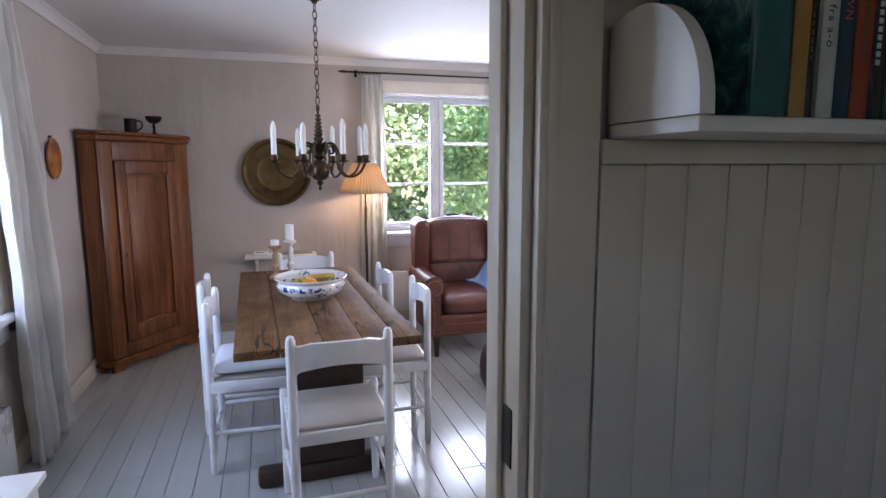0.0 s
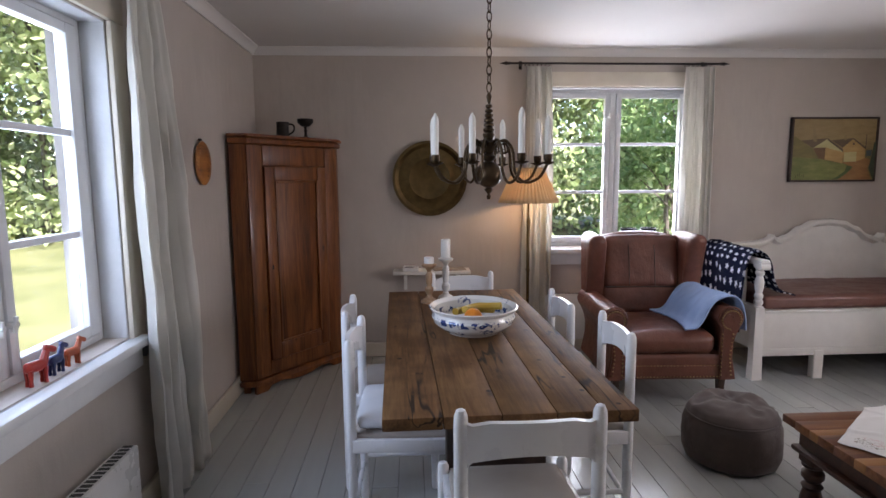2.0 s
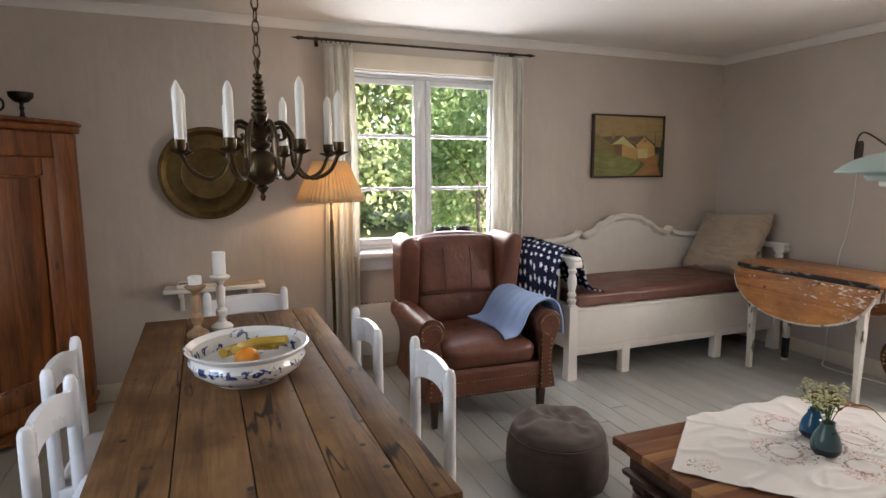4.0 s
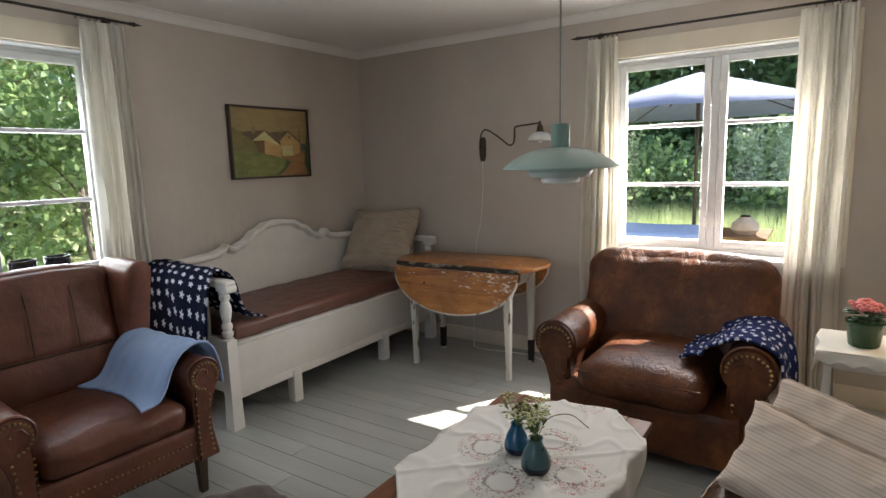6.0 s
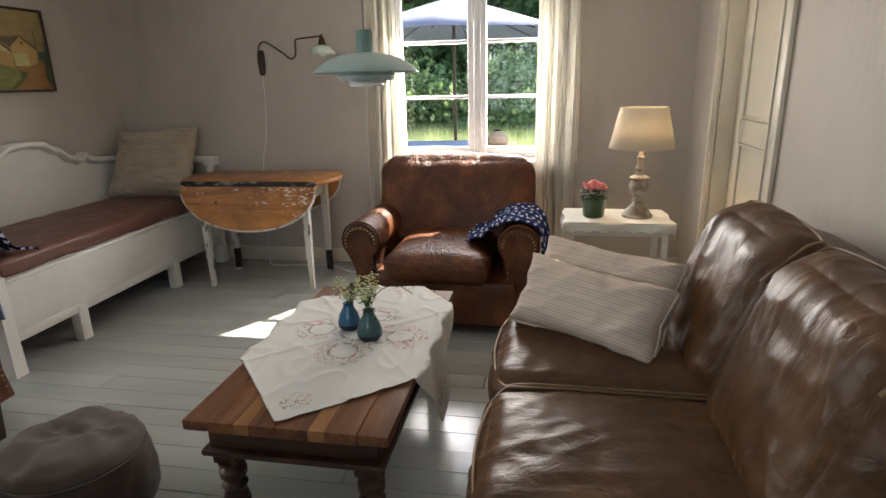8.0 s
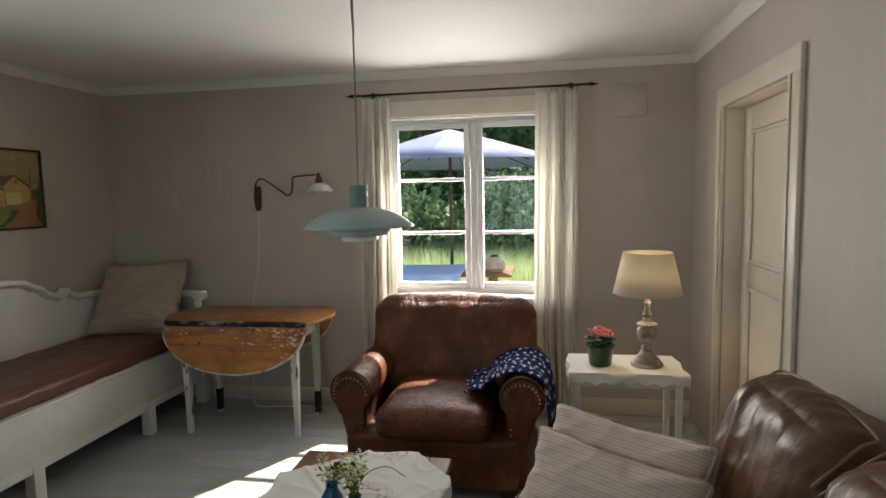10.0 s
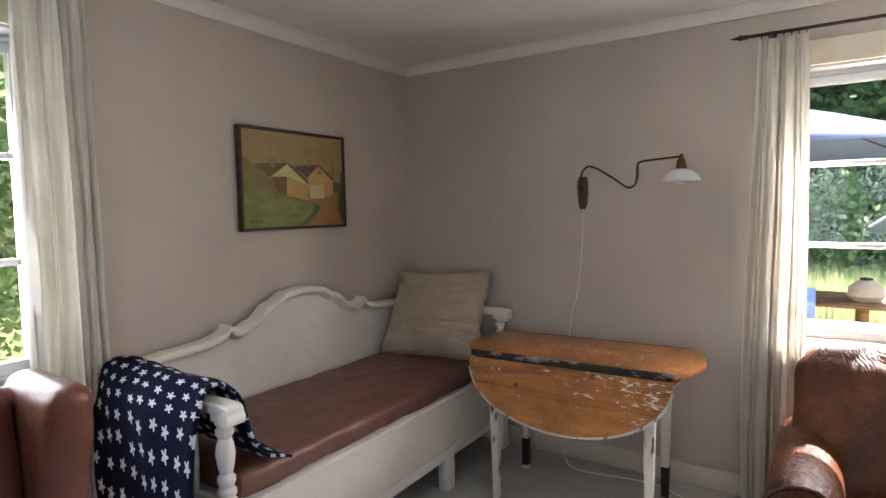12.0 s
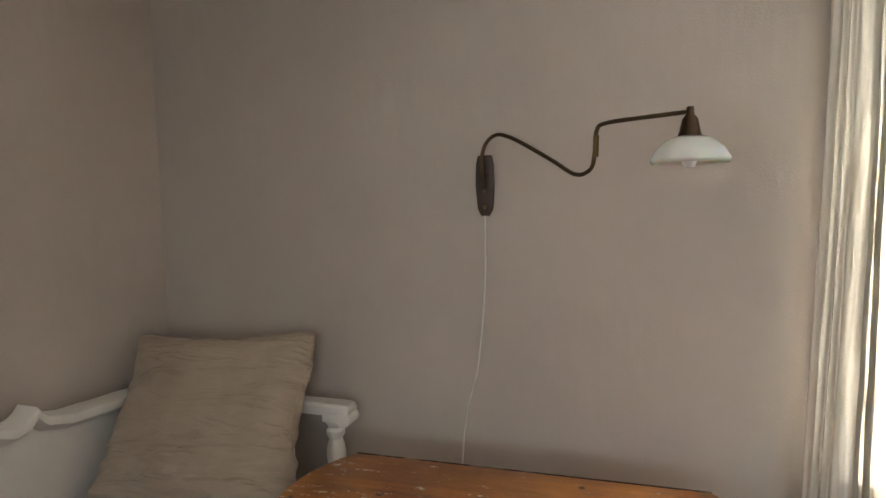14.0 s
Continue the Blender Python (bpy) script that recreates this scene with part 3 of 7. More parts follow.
def dining_chair(label):
    c = thing("dining_chair", label, "chair", 0, 0, 0, 0, "chairs round the dining table")
    for s in (-1, 1):
        bm = B()
        lathe(bm, [(0.0, 0), (0.014, 0.002), (0.017, 0.02), (0.0185, 0.4), (0.0185, 0.78), (0.0175, 0.80), (0.012, 0.814), (0.0, 0.82)], s * 0.178, 0, 0, 14)
        part("back_post", bm, M_CHAIR, c)
        bm = B()
        lathe(bm, [(0.0, 0), (0.014, 0.002), (0.017, 0.02), (0.019, 0.4), (0.0185, 0.465), (0.012, 0.478), (0.0, 0.482)], s * 0.195, 0.385, 0, 14)
        part("front_leg", bm, M_CHAIR, c)
        for z in (0.20,):
            part("side_stretcher", tube(B(), [(s * 0.178, 0, z), (s * 0.195, 0.385, z)], 0.0105, 8), M_CHAIR, c)
        part("side_rail", boxed(s * 0.186 - 0.012, 0.005, 0.395, s * 0.186 + 0.012, 0.38, 0.445, 0.004), M_CHAIR, c)
    part("front_rail", boxed(-0.19, 0.373, 0.395, 0.19, 0.397, 0.445, 0.004), M_CHAIR, c)
    part("back_rail", boxed(-0.175, -0.012, 0.395, 0.175, 0.012, 0.445, 0.004), M_CHAIR, c)
    part("front_stretcher", tube(B(), [(-0.195, 0.385, 0.24), (0.195, 0.385, 0.24)], 0.0105, 8), M_CHAIR, c)
    part("back_stretcher", tube(B(), [(-0.178, 0, 0.17), (0.178, 0, 0.17)], 0.0105, 8), M_CHAIR, c)
    bm = B()
    loops = []
    for i in range(17):
        u = -1 + i / 8
        y = -0.028 * (1 - u * u)
        lo = 0.675 + 0.028 * (1 - u * u) - (0.018 if abs(u) > 0.97 else 0)
        hi = 0.785 - 0.010 * math.exp(-((abs(u) - 0.85) / 0.12) ** 2) + 0.004 * (1 - u * u)
        loops.append([(u * 0.172, y - 0.009, lo), (u * 0.172, y + 0.009, lo), (u * 0.172, y + 0.009, hi), (u * 0.172, y - 0.009, hi)])
    rings(bm, loops)
    bmesh.ops.recalc_face_normals(bm, faces=bm.faces[:])
    part("backrest", bm, M_CHAIR, c)
    bm = soft(B(), 0, 0.198, 0.448, 0.178, 0.19, 0.016, 0.014, 8, 0.012)
    part("seat", bm, M_SEATPAD, c, "upholstered beige fabric seat")
    return c


CH = "white enamelled wooden dining chair with fabric seat"
chair = dining_chair(CH)
chair.matrix_basis = pose(0.86, 2.60, 0, 0, 0, 1)
copy_thing(chair, pose(0.345, 3.42, 0, 0, 0, -92))
copy_thing(chair, pose(0.275, 3.86, 0, 0, 0, -90))
copy_thing(chair, pose(1.375, 3.42, 0, 0, 0, 88))
copy_thing(chair, pose(1.285, 3.92, 0, 0, 0, 90))
copy_thing(chair, pose(0.87, 4.66, 0, 0, 0, 183))
pad = part("seat_cushion", soft(B(), 0, 0, 0, 0.185, 0.18, 0.024, 0.02, 10, 0.012, 0.002), M_CHECK)
tagged(pad, "pale checked cotton cushion on a dining chair", "cushion")
pad.matrix_basis = pose(0.545, 3.42, 0.498)


def corner_cabinet():
    c = thing("corner_cabinet", "tall varnished pine corner cabinet with panelled door", "cabinet", W + 0.022, N, 0)
    # plan: the corner at the origin, walls along +x and -y
    plan = [(0.004, -0.004), (0.57, -0.004), (0.57, -0.13), (0.10, -0.76), (0.004, -0.76)]
    d = Vector((0.47, 0.63)).normalized()      # along the front, from left to right
    part("body", slab(B(), plan, 0.09, 1.60, 0.004), M_PINE, c)

    def grown(k):
        return [(0.004, -0.004), (0.57 + k, -0.004), (0.57 + k, -0.13 - k), (0.10 + k, -0.76 - k), (0.004, -0.76 - k)]
    part("top_moulding", slab(B(), grown(0.022), 1.601, 1.64, 0.012), M_PINE, c)
    part("top_board", slab(B(), grown(0.034), 1.641, 1.662, 0.006), M_PINE, c)
    part("plinth", slab(B(), grown(0.014), 0.05, 0.088, 0.01), M_PINE, c)
    m = Matrix.Translation((0.10, -0.76, 0)) @ Matrix.Rotation(math.atan2(d.y, d.x), 4, "Z")
    L = math.hypot(0.47, 0.63)
    # front in local x along the face, -y outwards
    for x0, x1 in ((0.005, 0.12), (L - 0.12, L - 0.005)):
        part("pilaster", turned(boxed(x0, -0.014, 0.10, x1, -0.001, 1.595, 0.004), m), M_PINE, c)
    part("head_rail", turned(boxed(0.122, -0.014, 1.47, L - 0.122, -0.001, 1.595, 0.004), m), M_PINE, c)
    part("foot_rail", turned(boxed(0.122, -0.014, 0.10, L - 0.122, -0.001, 0.19, 0.004), m), M_PINE, c)
    bm = B()
    for x0, x1, z0, z1 in ((0.127, 0.205, 0.196, 1.463), (L - 0.205, L - 0.127, 0.196, 1.463), (0.206, L - 0.206, 1.375, 1.463), (0.206, L - 0.206, 0.196, 0.30)):
        box(bm, x0, -0.026, z0, x1, -0.002, z1, 0.005)
    door = part("door", turned(bm, m), M_PINE, c)
    part("door_panel", turned(boxed(0.207, -0.016, 0.302, L - 0.207, -0.002, 1.373, 0.006), m), M_PINE, door)
    bm = B()
    for x0, x1, z0, z1 in ((0.206, 0.222, 0.30, 1.374), (L - 0.222, L - 0.206, 0.30, 1.374), (0.223, L - 0.223, 1.358, 1.374), (0.223, L - 0.223, 0.30, 0.316)):
        box(bm, x0, -0.03, z0, x1, -0.017, z1, 0.005)
    part("door_moulding", turned(bm, m), M_PINE, door)
    part("keyhole_plate", turned(boxed(0.155, -0.029, 0.80, 0.168, -0.0265, 0.83, 0.001), m), M_IRON, door)
    bm = B()
    pts = [(0.0, 0.05), (0.0, 0.0), (0.09, 0.0), (0.12, 0.03), (0.22, 0.038), (0.30, 0.02), (L / 2, 0.012), (L - 0.30, 0.02), (L - 0.22, 0.038), (L - 0.12, 0.03), (L - 0.09, 0.0), (L, 0.0), (L, 0.05)]
    a = [bm.verts.new((x, -0.012, z)) for x, z in pts]
    b = [bm.verts.new((x, 0.012, z)) for x, z in pts]
    bm.faces.new(a)
    bm.faces.new(b[::-1])
    for i in range(len(a)):
        bm.faces.new((a[i], b[i], b[(i + 1) % len(a)], a[(i + 1) % len(a)]))
    bmesh.ops.recalc_face_normals(bm, faces=bm.faces[:])
    part("scalloped_apron", turned(bm, m), M_PINE, c)
    for x, y in ((0.03, -0.03), (0.54, -0.06), (0.04, -0.72)):
        part("foot", boxed(x - 0.022, y - 0.022, 0, x + 0.022, y + 0.022, 0.05, 0.004), M_PINE, c)


corner_cabinet()

# pewter tankard and goblet on the cabinet
tk = thing("tankard", "dark pewter tankard on the cabinet", "tankard", -0.33, 5.42, 1.662)
part("cup", lathe(B(), [(0.0, 0), (0.05, 0), (0.052, 0.008), (0.044, 0.02), (0.042, 0.11), (0.045, 0.12), (0.041, 0.12), (0.038, 0.02), (0, 0.015)]), M_IRON, tk)
part("handle", tube(B(), curve_pts([(0.04, 0, 0.105), (0.075, 0, 0.10), (0.078, 0, 0.06), (0.04, 0, 0.03)], 12), 0.006), M_IRON, tk)
gb = thing("goblet", "dark metal goblet on the cabinet", "goblet", -0.17, 5.42, 1.662)
part("bowl", lathe(B(), [(0.0, 0.085), (0.03, 0.09), (0.055, 0.115), (0.058, 0.14), (0.054, 0.14), (0.04, 0.105), (0, 0.095)]), M_IRON, gb)
part("stem", lathe(B(), [(0.0, 0), (0.035, 0), (0.034, 0.006), (0.012, 0.02), (0.008, 0.05), (0.014, 0.06), (0.008, 0.07), (0.012, 0.086), (0, 0.088)]), M_IRON, gb)

tray = thing("brass_tray", "round aged brass tray hung on the wall", "tray", 0.714, N - 0.004, 1.378)
part("dish", turned(lathe(B(), [(0, 0), (0.236, 0.0), (0.238, 0.012), (0.16, 0.010), (0.155, 0.013), (0.15, 0.010), (0, 0.010)], seg=56), Matrix.Rotation(radians(90), 4, "X")), M_BRASS, tray)
part("raised_rim", turned(lathe(B(), [(0.2365, 0.0), (0.262, 0.022), (0.28, 0.026), (0.282, 0.032), (0.262, 0.033), (0.2365, 0.0125)], seg=56, caps=False), Matrix.Rotation(radians(90), 4, "X")), M_BRASS, tray)

pl = thing("wall_plaque", "oval turned wooden plaque hung on the wall", "plaque", W + 0.002, 4.44, 1.472)
part("dish", turned(lathe(B(), [(0, 0), (0.095, 0), (0.115, 0.01), (0.118, 0.02), (0.105, 0.028), (0.07, 0.026), (0.05, 0.022), (0, 0.022)], seg=36, sx=1.0, sy=0.9), Matrix.Rotation(radians(90), 4, "Y")), M_LEAF, pl)
part("hanger", turned(lathe(B(), [(0, 0), (0.012, 0.004), (0.012, 0.012), (0, 0.016)]), Matrix.Translation((0.004, 0, 0.118))), M_IRON, pl)


def chandelier():
    c = thing("chandelier", "dark brass chandelier with eight white candles", "chandelier", 0.907, 3.737, 0)
    part("ceiling_rose", lathe(B(), [(0, 2.262), (0.012, 2.262), (0.02, 2.275), (0.045, 2.285), (0.052, 2.31), (0.055, CEIL - 0.001), (0, CEIL - 0.001)]), M_BRONZE, c)
    body = [(0, 1.29), (0.006, 1.292), (0.01, 1.305), (0.005, 1.315), (0.014, 1.325), (0.02, 1.335), (0.012, 1.342), (0.035, 1.352), (0.052, 1.375), (0.057, 1.40), (0.052, 1.425), (0.035, 1.448), (0.015, 1.456), (0.03, 1.466), (0.034, 1.478), (0.018, 1.488), (0.026, 1.50), (0.04, 1.515), (0.042, 1.535), (0.02, 1.548), (0.024, 1.56)]
    z = 1.56
    for k in range(7):
        r = 0.027 - 0.002 * k
        body += [(r, z + 0.006), (r, z + 0.014), (r - 0.010, z + 0.02)]
        z += 0.02
    body += [(0.008, 1.715), (0.012, 1.73), (0.006, 1.745), (0, 1.748)]
    part("stem", lathe(B(), body, seg=20), M_BRONZE, c)
    z, k = 1.745, 0
    while z < 2.25:
        ring = []
        for i in range(13):
            a = 2 * math.pi * i / 12
            ring.append((0.011 * math.cos(a), 0, 0.022 + 0.022 * math.sin(a)))
        part("chain_link", turned(tube(B(), ring, 0.0028, 6), Matrix.Translation((0, 0, z)) @ Matrix.Rotation(radians(90 * (k % 2) + 20), 4, "Z")), M_BRONZE, c)
        z += 0.0365
        k += 1
    for k in range(8):
        a = radians(45 * k + 22.5)
        rr, zc = 0.255, 1.445
        m = Matrix.Rotation(a, 4, "Z")
        arm = part("arm", turned(tube(B(), curve_pts([(0.025, 0, 1.525), (0.07, 0, 1.545), (0.105, 0, 1.50), (0.115, 0, 1.41), (0.16, 0, 1.365), (0.22, 0, 1.385), (rr, 0, zc)], 22), 0.0065, 8), m), M_BRONZE, c)
        part("scroll", turned(tube(B(), curve_pts([(0.04, 0, 1.52), (0.075, 0, 1.53), (0.082, 0, 1.495), (0.06, 0, 1.49), (0.062, 0, 1.507)], 14), 0.0045, 6), m), M_BRONZE, arm)
        px, py = rr * math.cos(a), rr * math.sin(a)
        part("drip_pan", lathe(B(), [(0, zc - 0.01), (0.008, zc - 0.008), (0.03, zc + 0.002), (0.032, zc + 0.005), (0.012, zc + 0.004), (0.017, zc + 0.012), (0.018, zc + 0.036), (0.0145, zc + 0.036), (0, zc + 0.02)], px, py, 0, 16), M_BRONZE, arm)
        h = 0.203 + 0.012 * math.sin(k * 2.3)
        part("candle", lathe(B(), [(0, zc + 0.021), (0.0118, zc + 0.021), (0.0128, zc + 0.04), (0.0138, zc + h - 0.035), (0.0125, zc + h - 0.022), (0.006, zc + h - 0.006), (0.0015, zc + h), (0, zc + h)], px, py, 0, 12), M_WAX, arm, "white wax candle")


chandelier()


def bowl():
    b = thing("fruit_bowl", "large white china bowl with blue floral pattern", "bowl", 0.835, 3.70, 0.715)
    m, t, p = nodes_of("blue_white_china")
    v = coords(t)
    n1 = node(t, "ShaderNodeTexNoise", Scale=34.0, Detail=3.0, Distortion=1.2)
    n2 = node(t, "ShaderNodeTexVoronoi", Scale=9.0)
    t.links.new(v, n1.inputs["Vector"])
    t.links.new(v, n2.inputs["Vector"])
    sp = ramp(t, n1.outputs["Fac"], [(0.52, (0, 0, 0)), (0.55, (1, 1, 1))])
    wh = ramp(t, n2.outputs["Distance"], [(0.28, (1, 1, 1)), (0.36, (0, 0, 0))])
    zz = t.nodes.new("ShaderNodeSeparateXYZ")
    t.links.new(v, zz.inputs["Vector"])
    vine = ramp(t, math_node(t, "MULTIPLY", zz.outputs["Z"], 8.0), [(0.40, (0, 0, 0)), (0.45, (1, 1, 1)), (0.62, (1, 1, 1)), (0.66, (0, 0, 0))])
    both = math_node(t, "MULTIPLY", sp, math_node(t, "MAXIMUM", vine, math_node(t, "MULTIPLY", wh, 0.85)))
    mx = t.nodes.new("ShaderNodeMix")
    mx.data_type = "RGBA"
    t.links.new(both, mx.inputs["Factor"])
    mx.inputs[6].default_value, mx.inputs[7].default_value = (0.74, 0.73, 0.69, 1), (0.03, 0.06, 0.19, 1)
    t.links.new(mx.outputs[2], p.inputs["Base Color"])
    p.inputs["Roughness"].default_value, p.inputs["Coat Weight"].default_value = 0.15, 0.5
    part("basin", lathe(B(), [(0, 0), (0.115, 0), (0.12, 0.008), (0.135, 0.014), (0.175, 0.045), (0.185, 0.07), (0.178, 0.086), (0.178, 0.094), (0.192, 0.104), (0.196, 0.112), (0.19, 0.115), (0.172, 0.10), (0.17, 0.08), (0.165, 0.05), (0.12, 0.02), (0, 0.016)], seg=48, sx=1.0, sy=1.08), m, b)
    return b


bowl()
M_ORANGE = plain("orange_peel", (0.75, 0.22, 0.01), (0.85, 0.30, 0.02), 0.4, 6, 180, 0.3)
M_BANANA = plain("banana_peel", (0.42, 0.26, 0.02), (0.52, 0.34, 0.035), 0.45, 14, 90, 0.1)
og = part("orange", lathe(B(), [(0.04 * math.sin(math.pi * i / 12), -0.038 * math.cos(math.pi * i / 12)) for i in range(13)], seg=20), M_ORANGE)
tagged(og, "ripe orange in the china bowl", "orange").matrix_basis = pose(0.83, 3.66, 0.785)
for k, (dx, rz) in enumerate(((0.0, 60), (0.035, 70))):
    bm = tube(B(), curve_pts([(-0.085, 0, 0.01), (-0.05, 0.03, 0.0), (0.0, 0.042, 0.0), (0.05, 0.03, 0.0), (0.09, -0.005, 0.012)], 14), 0.017, 8)
    ba = part("banana", bm, M_BANANA)
    tagged(ba, "yellow banana in the china bowl", "banana").matrix_basis = pose(0.84 + dx, 3.735 - dx, 0.786 + 0.02 * k, 12, 0, rz - 50)


def candlestick(x, y, h, mat, ch, label):
    c = thing("candlestick", label, "candlestick", x, y, 0.715)
    prof = [(0, 0), (0.043, 0), (0.045, 0.01), (0.036, 0.02), (0.018, 0.03), (0.013, 0.045), (0.022, 0.06), (0.024, 0.08), (0.012, 0.095), (0.017, 0.11), (0.019, h - 0.06), (0.011, h - 0.045), (0.018, h - 0.03), (0.04, h - 0.015), (0.042, h - 0.006), (0.034, h - 0.002), (0, h - 0.002)]
    part("shaft", lathe(B(), prof), mat, c)
    part("candle", lathe(B(), [(0, h), (0.026, h), (0.027, h + ch - 0.004), (0.022, h + ch), (0.008, h + ch - 0.004), (0, h + ch - 0.004)]), M_WAX, c, "white pillar candle")


M_TURNED = wood("pale_turned_wood", (0.22, 0.12, 0.06), (0.32, 0.19, 0.10), (0.40, 0.26, 0.15), "z", 6, 0.5, 0.2)
candlestick(0.66, 4.28, 0.215, M_TURNED, 0.035, "turned brown wooden candlestick with low white candle")
candlestick(0.755, 4.36, 0.235, M_WHITE, 0.10, "white painted wooden candlestick with pillar candle")


def wall_phone_shelf():
    s = thing("wall_shelf", "small white wall shelf with carved bracket", "shelf", 0.72, N - 0.001, 0)
    part("board", boxed(-0.29, -0.17, 0.665, 0.29, 0, 0.69, 0.006), M_WHITE, s)
    for x in (-0.2, 0.2):
        bm = slab(B(), [(0, 0), (-0.14, 0), (-0.13, -0.03), (-0.05, -0.05), (-0.03, -0.13), (0, -0.14)], -0.012, 0.012)
        part("bracket", turned(bm, Matrix.Translation((x, 0, 0.664)) @ Matrix.Rotation(radians(90), 4, "Z") @ Matrix.Rotation(radians(90), 4, "X") @ Matrix.Scale(1, 4)), M_WHITE, s)
    p = thing("telephone", "cream telephone lying on the wall shelf", "telephone", 0.56, 5.53, 0.69)
    part("body", boxed(-0.06, -0.07, 0, 0.06, 0.07, 0.028, 0.012), M_PLASTIC, p)
    part("display", boxed(-0.045, -0.055, 0.0282, 0.02, -0.02, 0.030, 0.0005), M_BLACK, p)
    b = part("booklet", boxed(-0.12, -0.06, 0, 0.12, 0.06, 0.012, 0.002), M_LINEN)
    tagged(b, "thin pale booklet on the wall shelf", "booklet").matrix_basis = pose(0.85, 5.53, 0.69, 0, 0, 8)


wall_phone_shelf()


def pleated(bm, r0, r1, z0, z1, folds, depth):
    n = folds * 4
    loops = []
    for k in range(7):
        f = k / 6
        r = r0 + (r1 - r0) * f
        loops.append([((r + depth * math.cos(folds * 2 * math.pi * i / n)) * math.cos(2 * math.pi * i / n), (r + depth * math.cos(folds * 2 * math.pi * i / n)) * math.sin(2 * math.pi * i / n), z0 + (z1 - z0) * f) for i in range(n)])
    rings(bm, loops, True, False)
    return bm


M_SHADE = cloth("warm_lampshade", (0.60, 0.47, 0.29), (0.66, 0.53, 0.34), 400, 0.9, 0.42)
M_SHADE2 = cloth("cream_lampshade", (0.66, 0.60, 0.49), (0.71, 0.65, 0.54), 500, 0.9, 0.32)


def bulb(name, x, y, z, watts, r=0.03, color=(1.0, 0.62, 0.28)):
    b = new(name, bpy.data.lights.new(name, "POINT"))
    b.data.energy, b.data.shadow_soft_size, b.data.color = watts, r, color
    b.location = (x, y, z)


FLX, FLY = 1.415, 5.33
fl = thing("floor_lamp", "brass floor lamp with a lit pleated amber shade", "floor lamp", FLX, FLY, 0)
solid(part("shade", pleated(B(), 0.215, 0.10, 1.205, 1.45, 46, 0.004), M_SHADE, fl, "pleated amber fabric shade"), 0.002)
part("pole", lathe(B(), [(0, 0.03), (0.011, 0.03), (0.011, 0.7), (0.016, 0.705), (0.016, 0.715), (0.012, 0.72), (0.012, 1.08), (0.007, 1.09), (0.007, 1.36), (0, 1.36)], seg=12), M_BRASS, fl)
part("base", lathe(B(), [(0, 0), (0.13, 0), (0.132, 0.012), (0.10, 0.02), (0.03, 0.03), (0, 0.031)], seg=32), M_BRASS, fl)
part("shade_carrier", tube(B(), [(-0.095, 0, 1.435), (0, 0, 1.425), (0.095, 0, 1.435)], 0.003, 6), M_BRASS, fl)
bulb("floor_lamp_bulb", FLX, FLY, 1.29, 0.95, 0.03, (1.0, 0.68, 0.36))


def curtain(name, label, m, w_top, w_bot, z0, z1, folds, seed, drift=0.0, depth=0.03):
    """Hung cloth: local x along the wall, y into the room."""
    rnd = random.Random(seed)
    ph = [rnd.uniform(0, 6.28) for _ in range(6)]

    def f(u, v):
        z = z1 + (z0 - z1) * v
        w = w_top + (w_bot - w_top) * v ** 0.7
        x = (u - 0.5) * w + drift * v + 0.012 * math.sin(5 * v + ph[0]) * v
        a = folds * 2 * math.pi * (u + 0.05 * math.sin(3 * u * 6.28 + ph[1]) + 0.03 * v * math.sin(4 * v + ph[3]))
        amp = depth * (0.42 + 0.38 * min(1, v * 3)) * (0.85 + 0.45 * math.sin(2 * math.pi * u * 1.5 + ph[2] + 1.2 * v))
        crush = 0.011 * noise.noise((u * 9 + seed * 3, v * 7, seed)) + 0.005 * noise.noise((u * 22, v * 20 + seed, 2))
        y = amp * (math.sin(a) + 0.32 * math.sin(2.1 * a + ph[4] + 2 * v)) + 0.006 * math.sin(9 * v + 7 * u + ph[5]) * v + crush
        x += 0.3 * amp * math.cos(a * 1.0 + ph[3])
        return (x, y, z)
    ob = part(name, sheet(B(), f, folds * 14, 56), M_CURTAIN, None, angle=70)
    tagged(ob, label, "curtain", "linen curtains")
    ob.matrix_basis = m
    solid(ob, 0.0025)
    return ob


def curtain_rod(m, half, label, drops):
    r = thing("curtain_rod", label, "curtain rod")
    r.matrix_basis = m
    part("rod", tube(B(), [(-half + 0.06, 0, 0), (half - 0.06, 0, 0)], 0.0075, 10), M_IRON, r)
    for s in (-1, 1):
        bm = lathe(B(), [(0, 0), (0.009, 0.0), (0.012, 0.008), (0.007, 0.014), (0.014, 0.026), (0.008, 0.038), (0.006, 0.05), (0, 0.075)], seg=12)
        part("finial", turned(bm, Matrix.Translation((s * (half - 0.065), 0, 0)) @ Matrix.Rotation(radians(90 * s), 4, "Y")), M_IRON, r)
        x = s * (half - 0.16)
        bm = B()
        tube(bm, [(x, -0.01, 0), (x, 0.085, 0)], 0.007, 8)
        box(bm, x - 0.012, 0.08, -0.03, x + 0.012, 0.086, 0.03, 0.002)
        part("bracket", bm, M_IRON, r)
    for x0, x1 in drops:
        n = 7
        for k in range(n):
            x = x0 + (x1 - x0) * k / (n - 1)
            ring = [(x, 0.013 * math.sin(2 * math.pi * i / 12), -0.006 + 0.013 * math.cos(2 * math.pi * i / 12)) for i in range(13)]
            part("curtain_ring", tube(B(), ring, 0.002, 5), M_IRON, r)


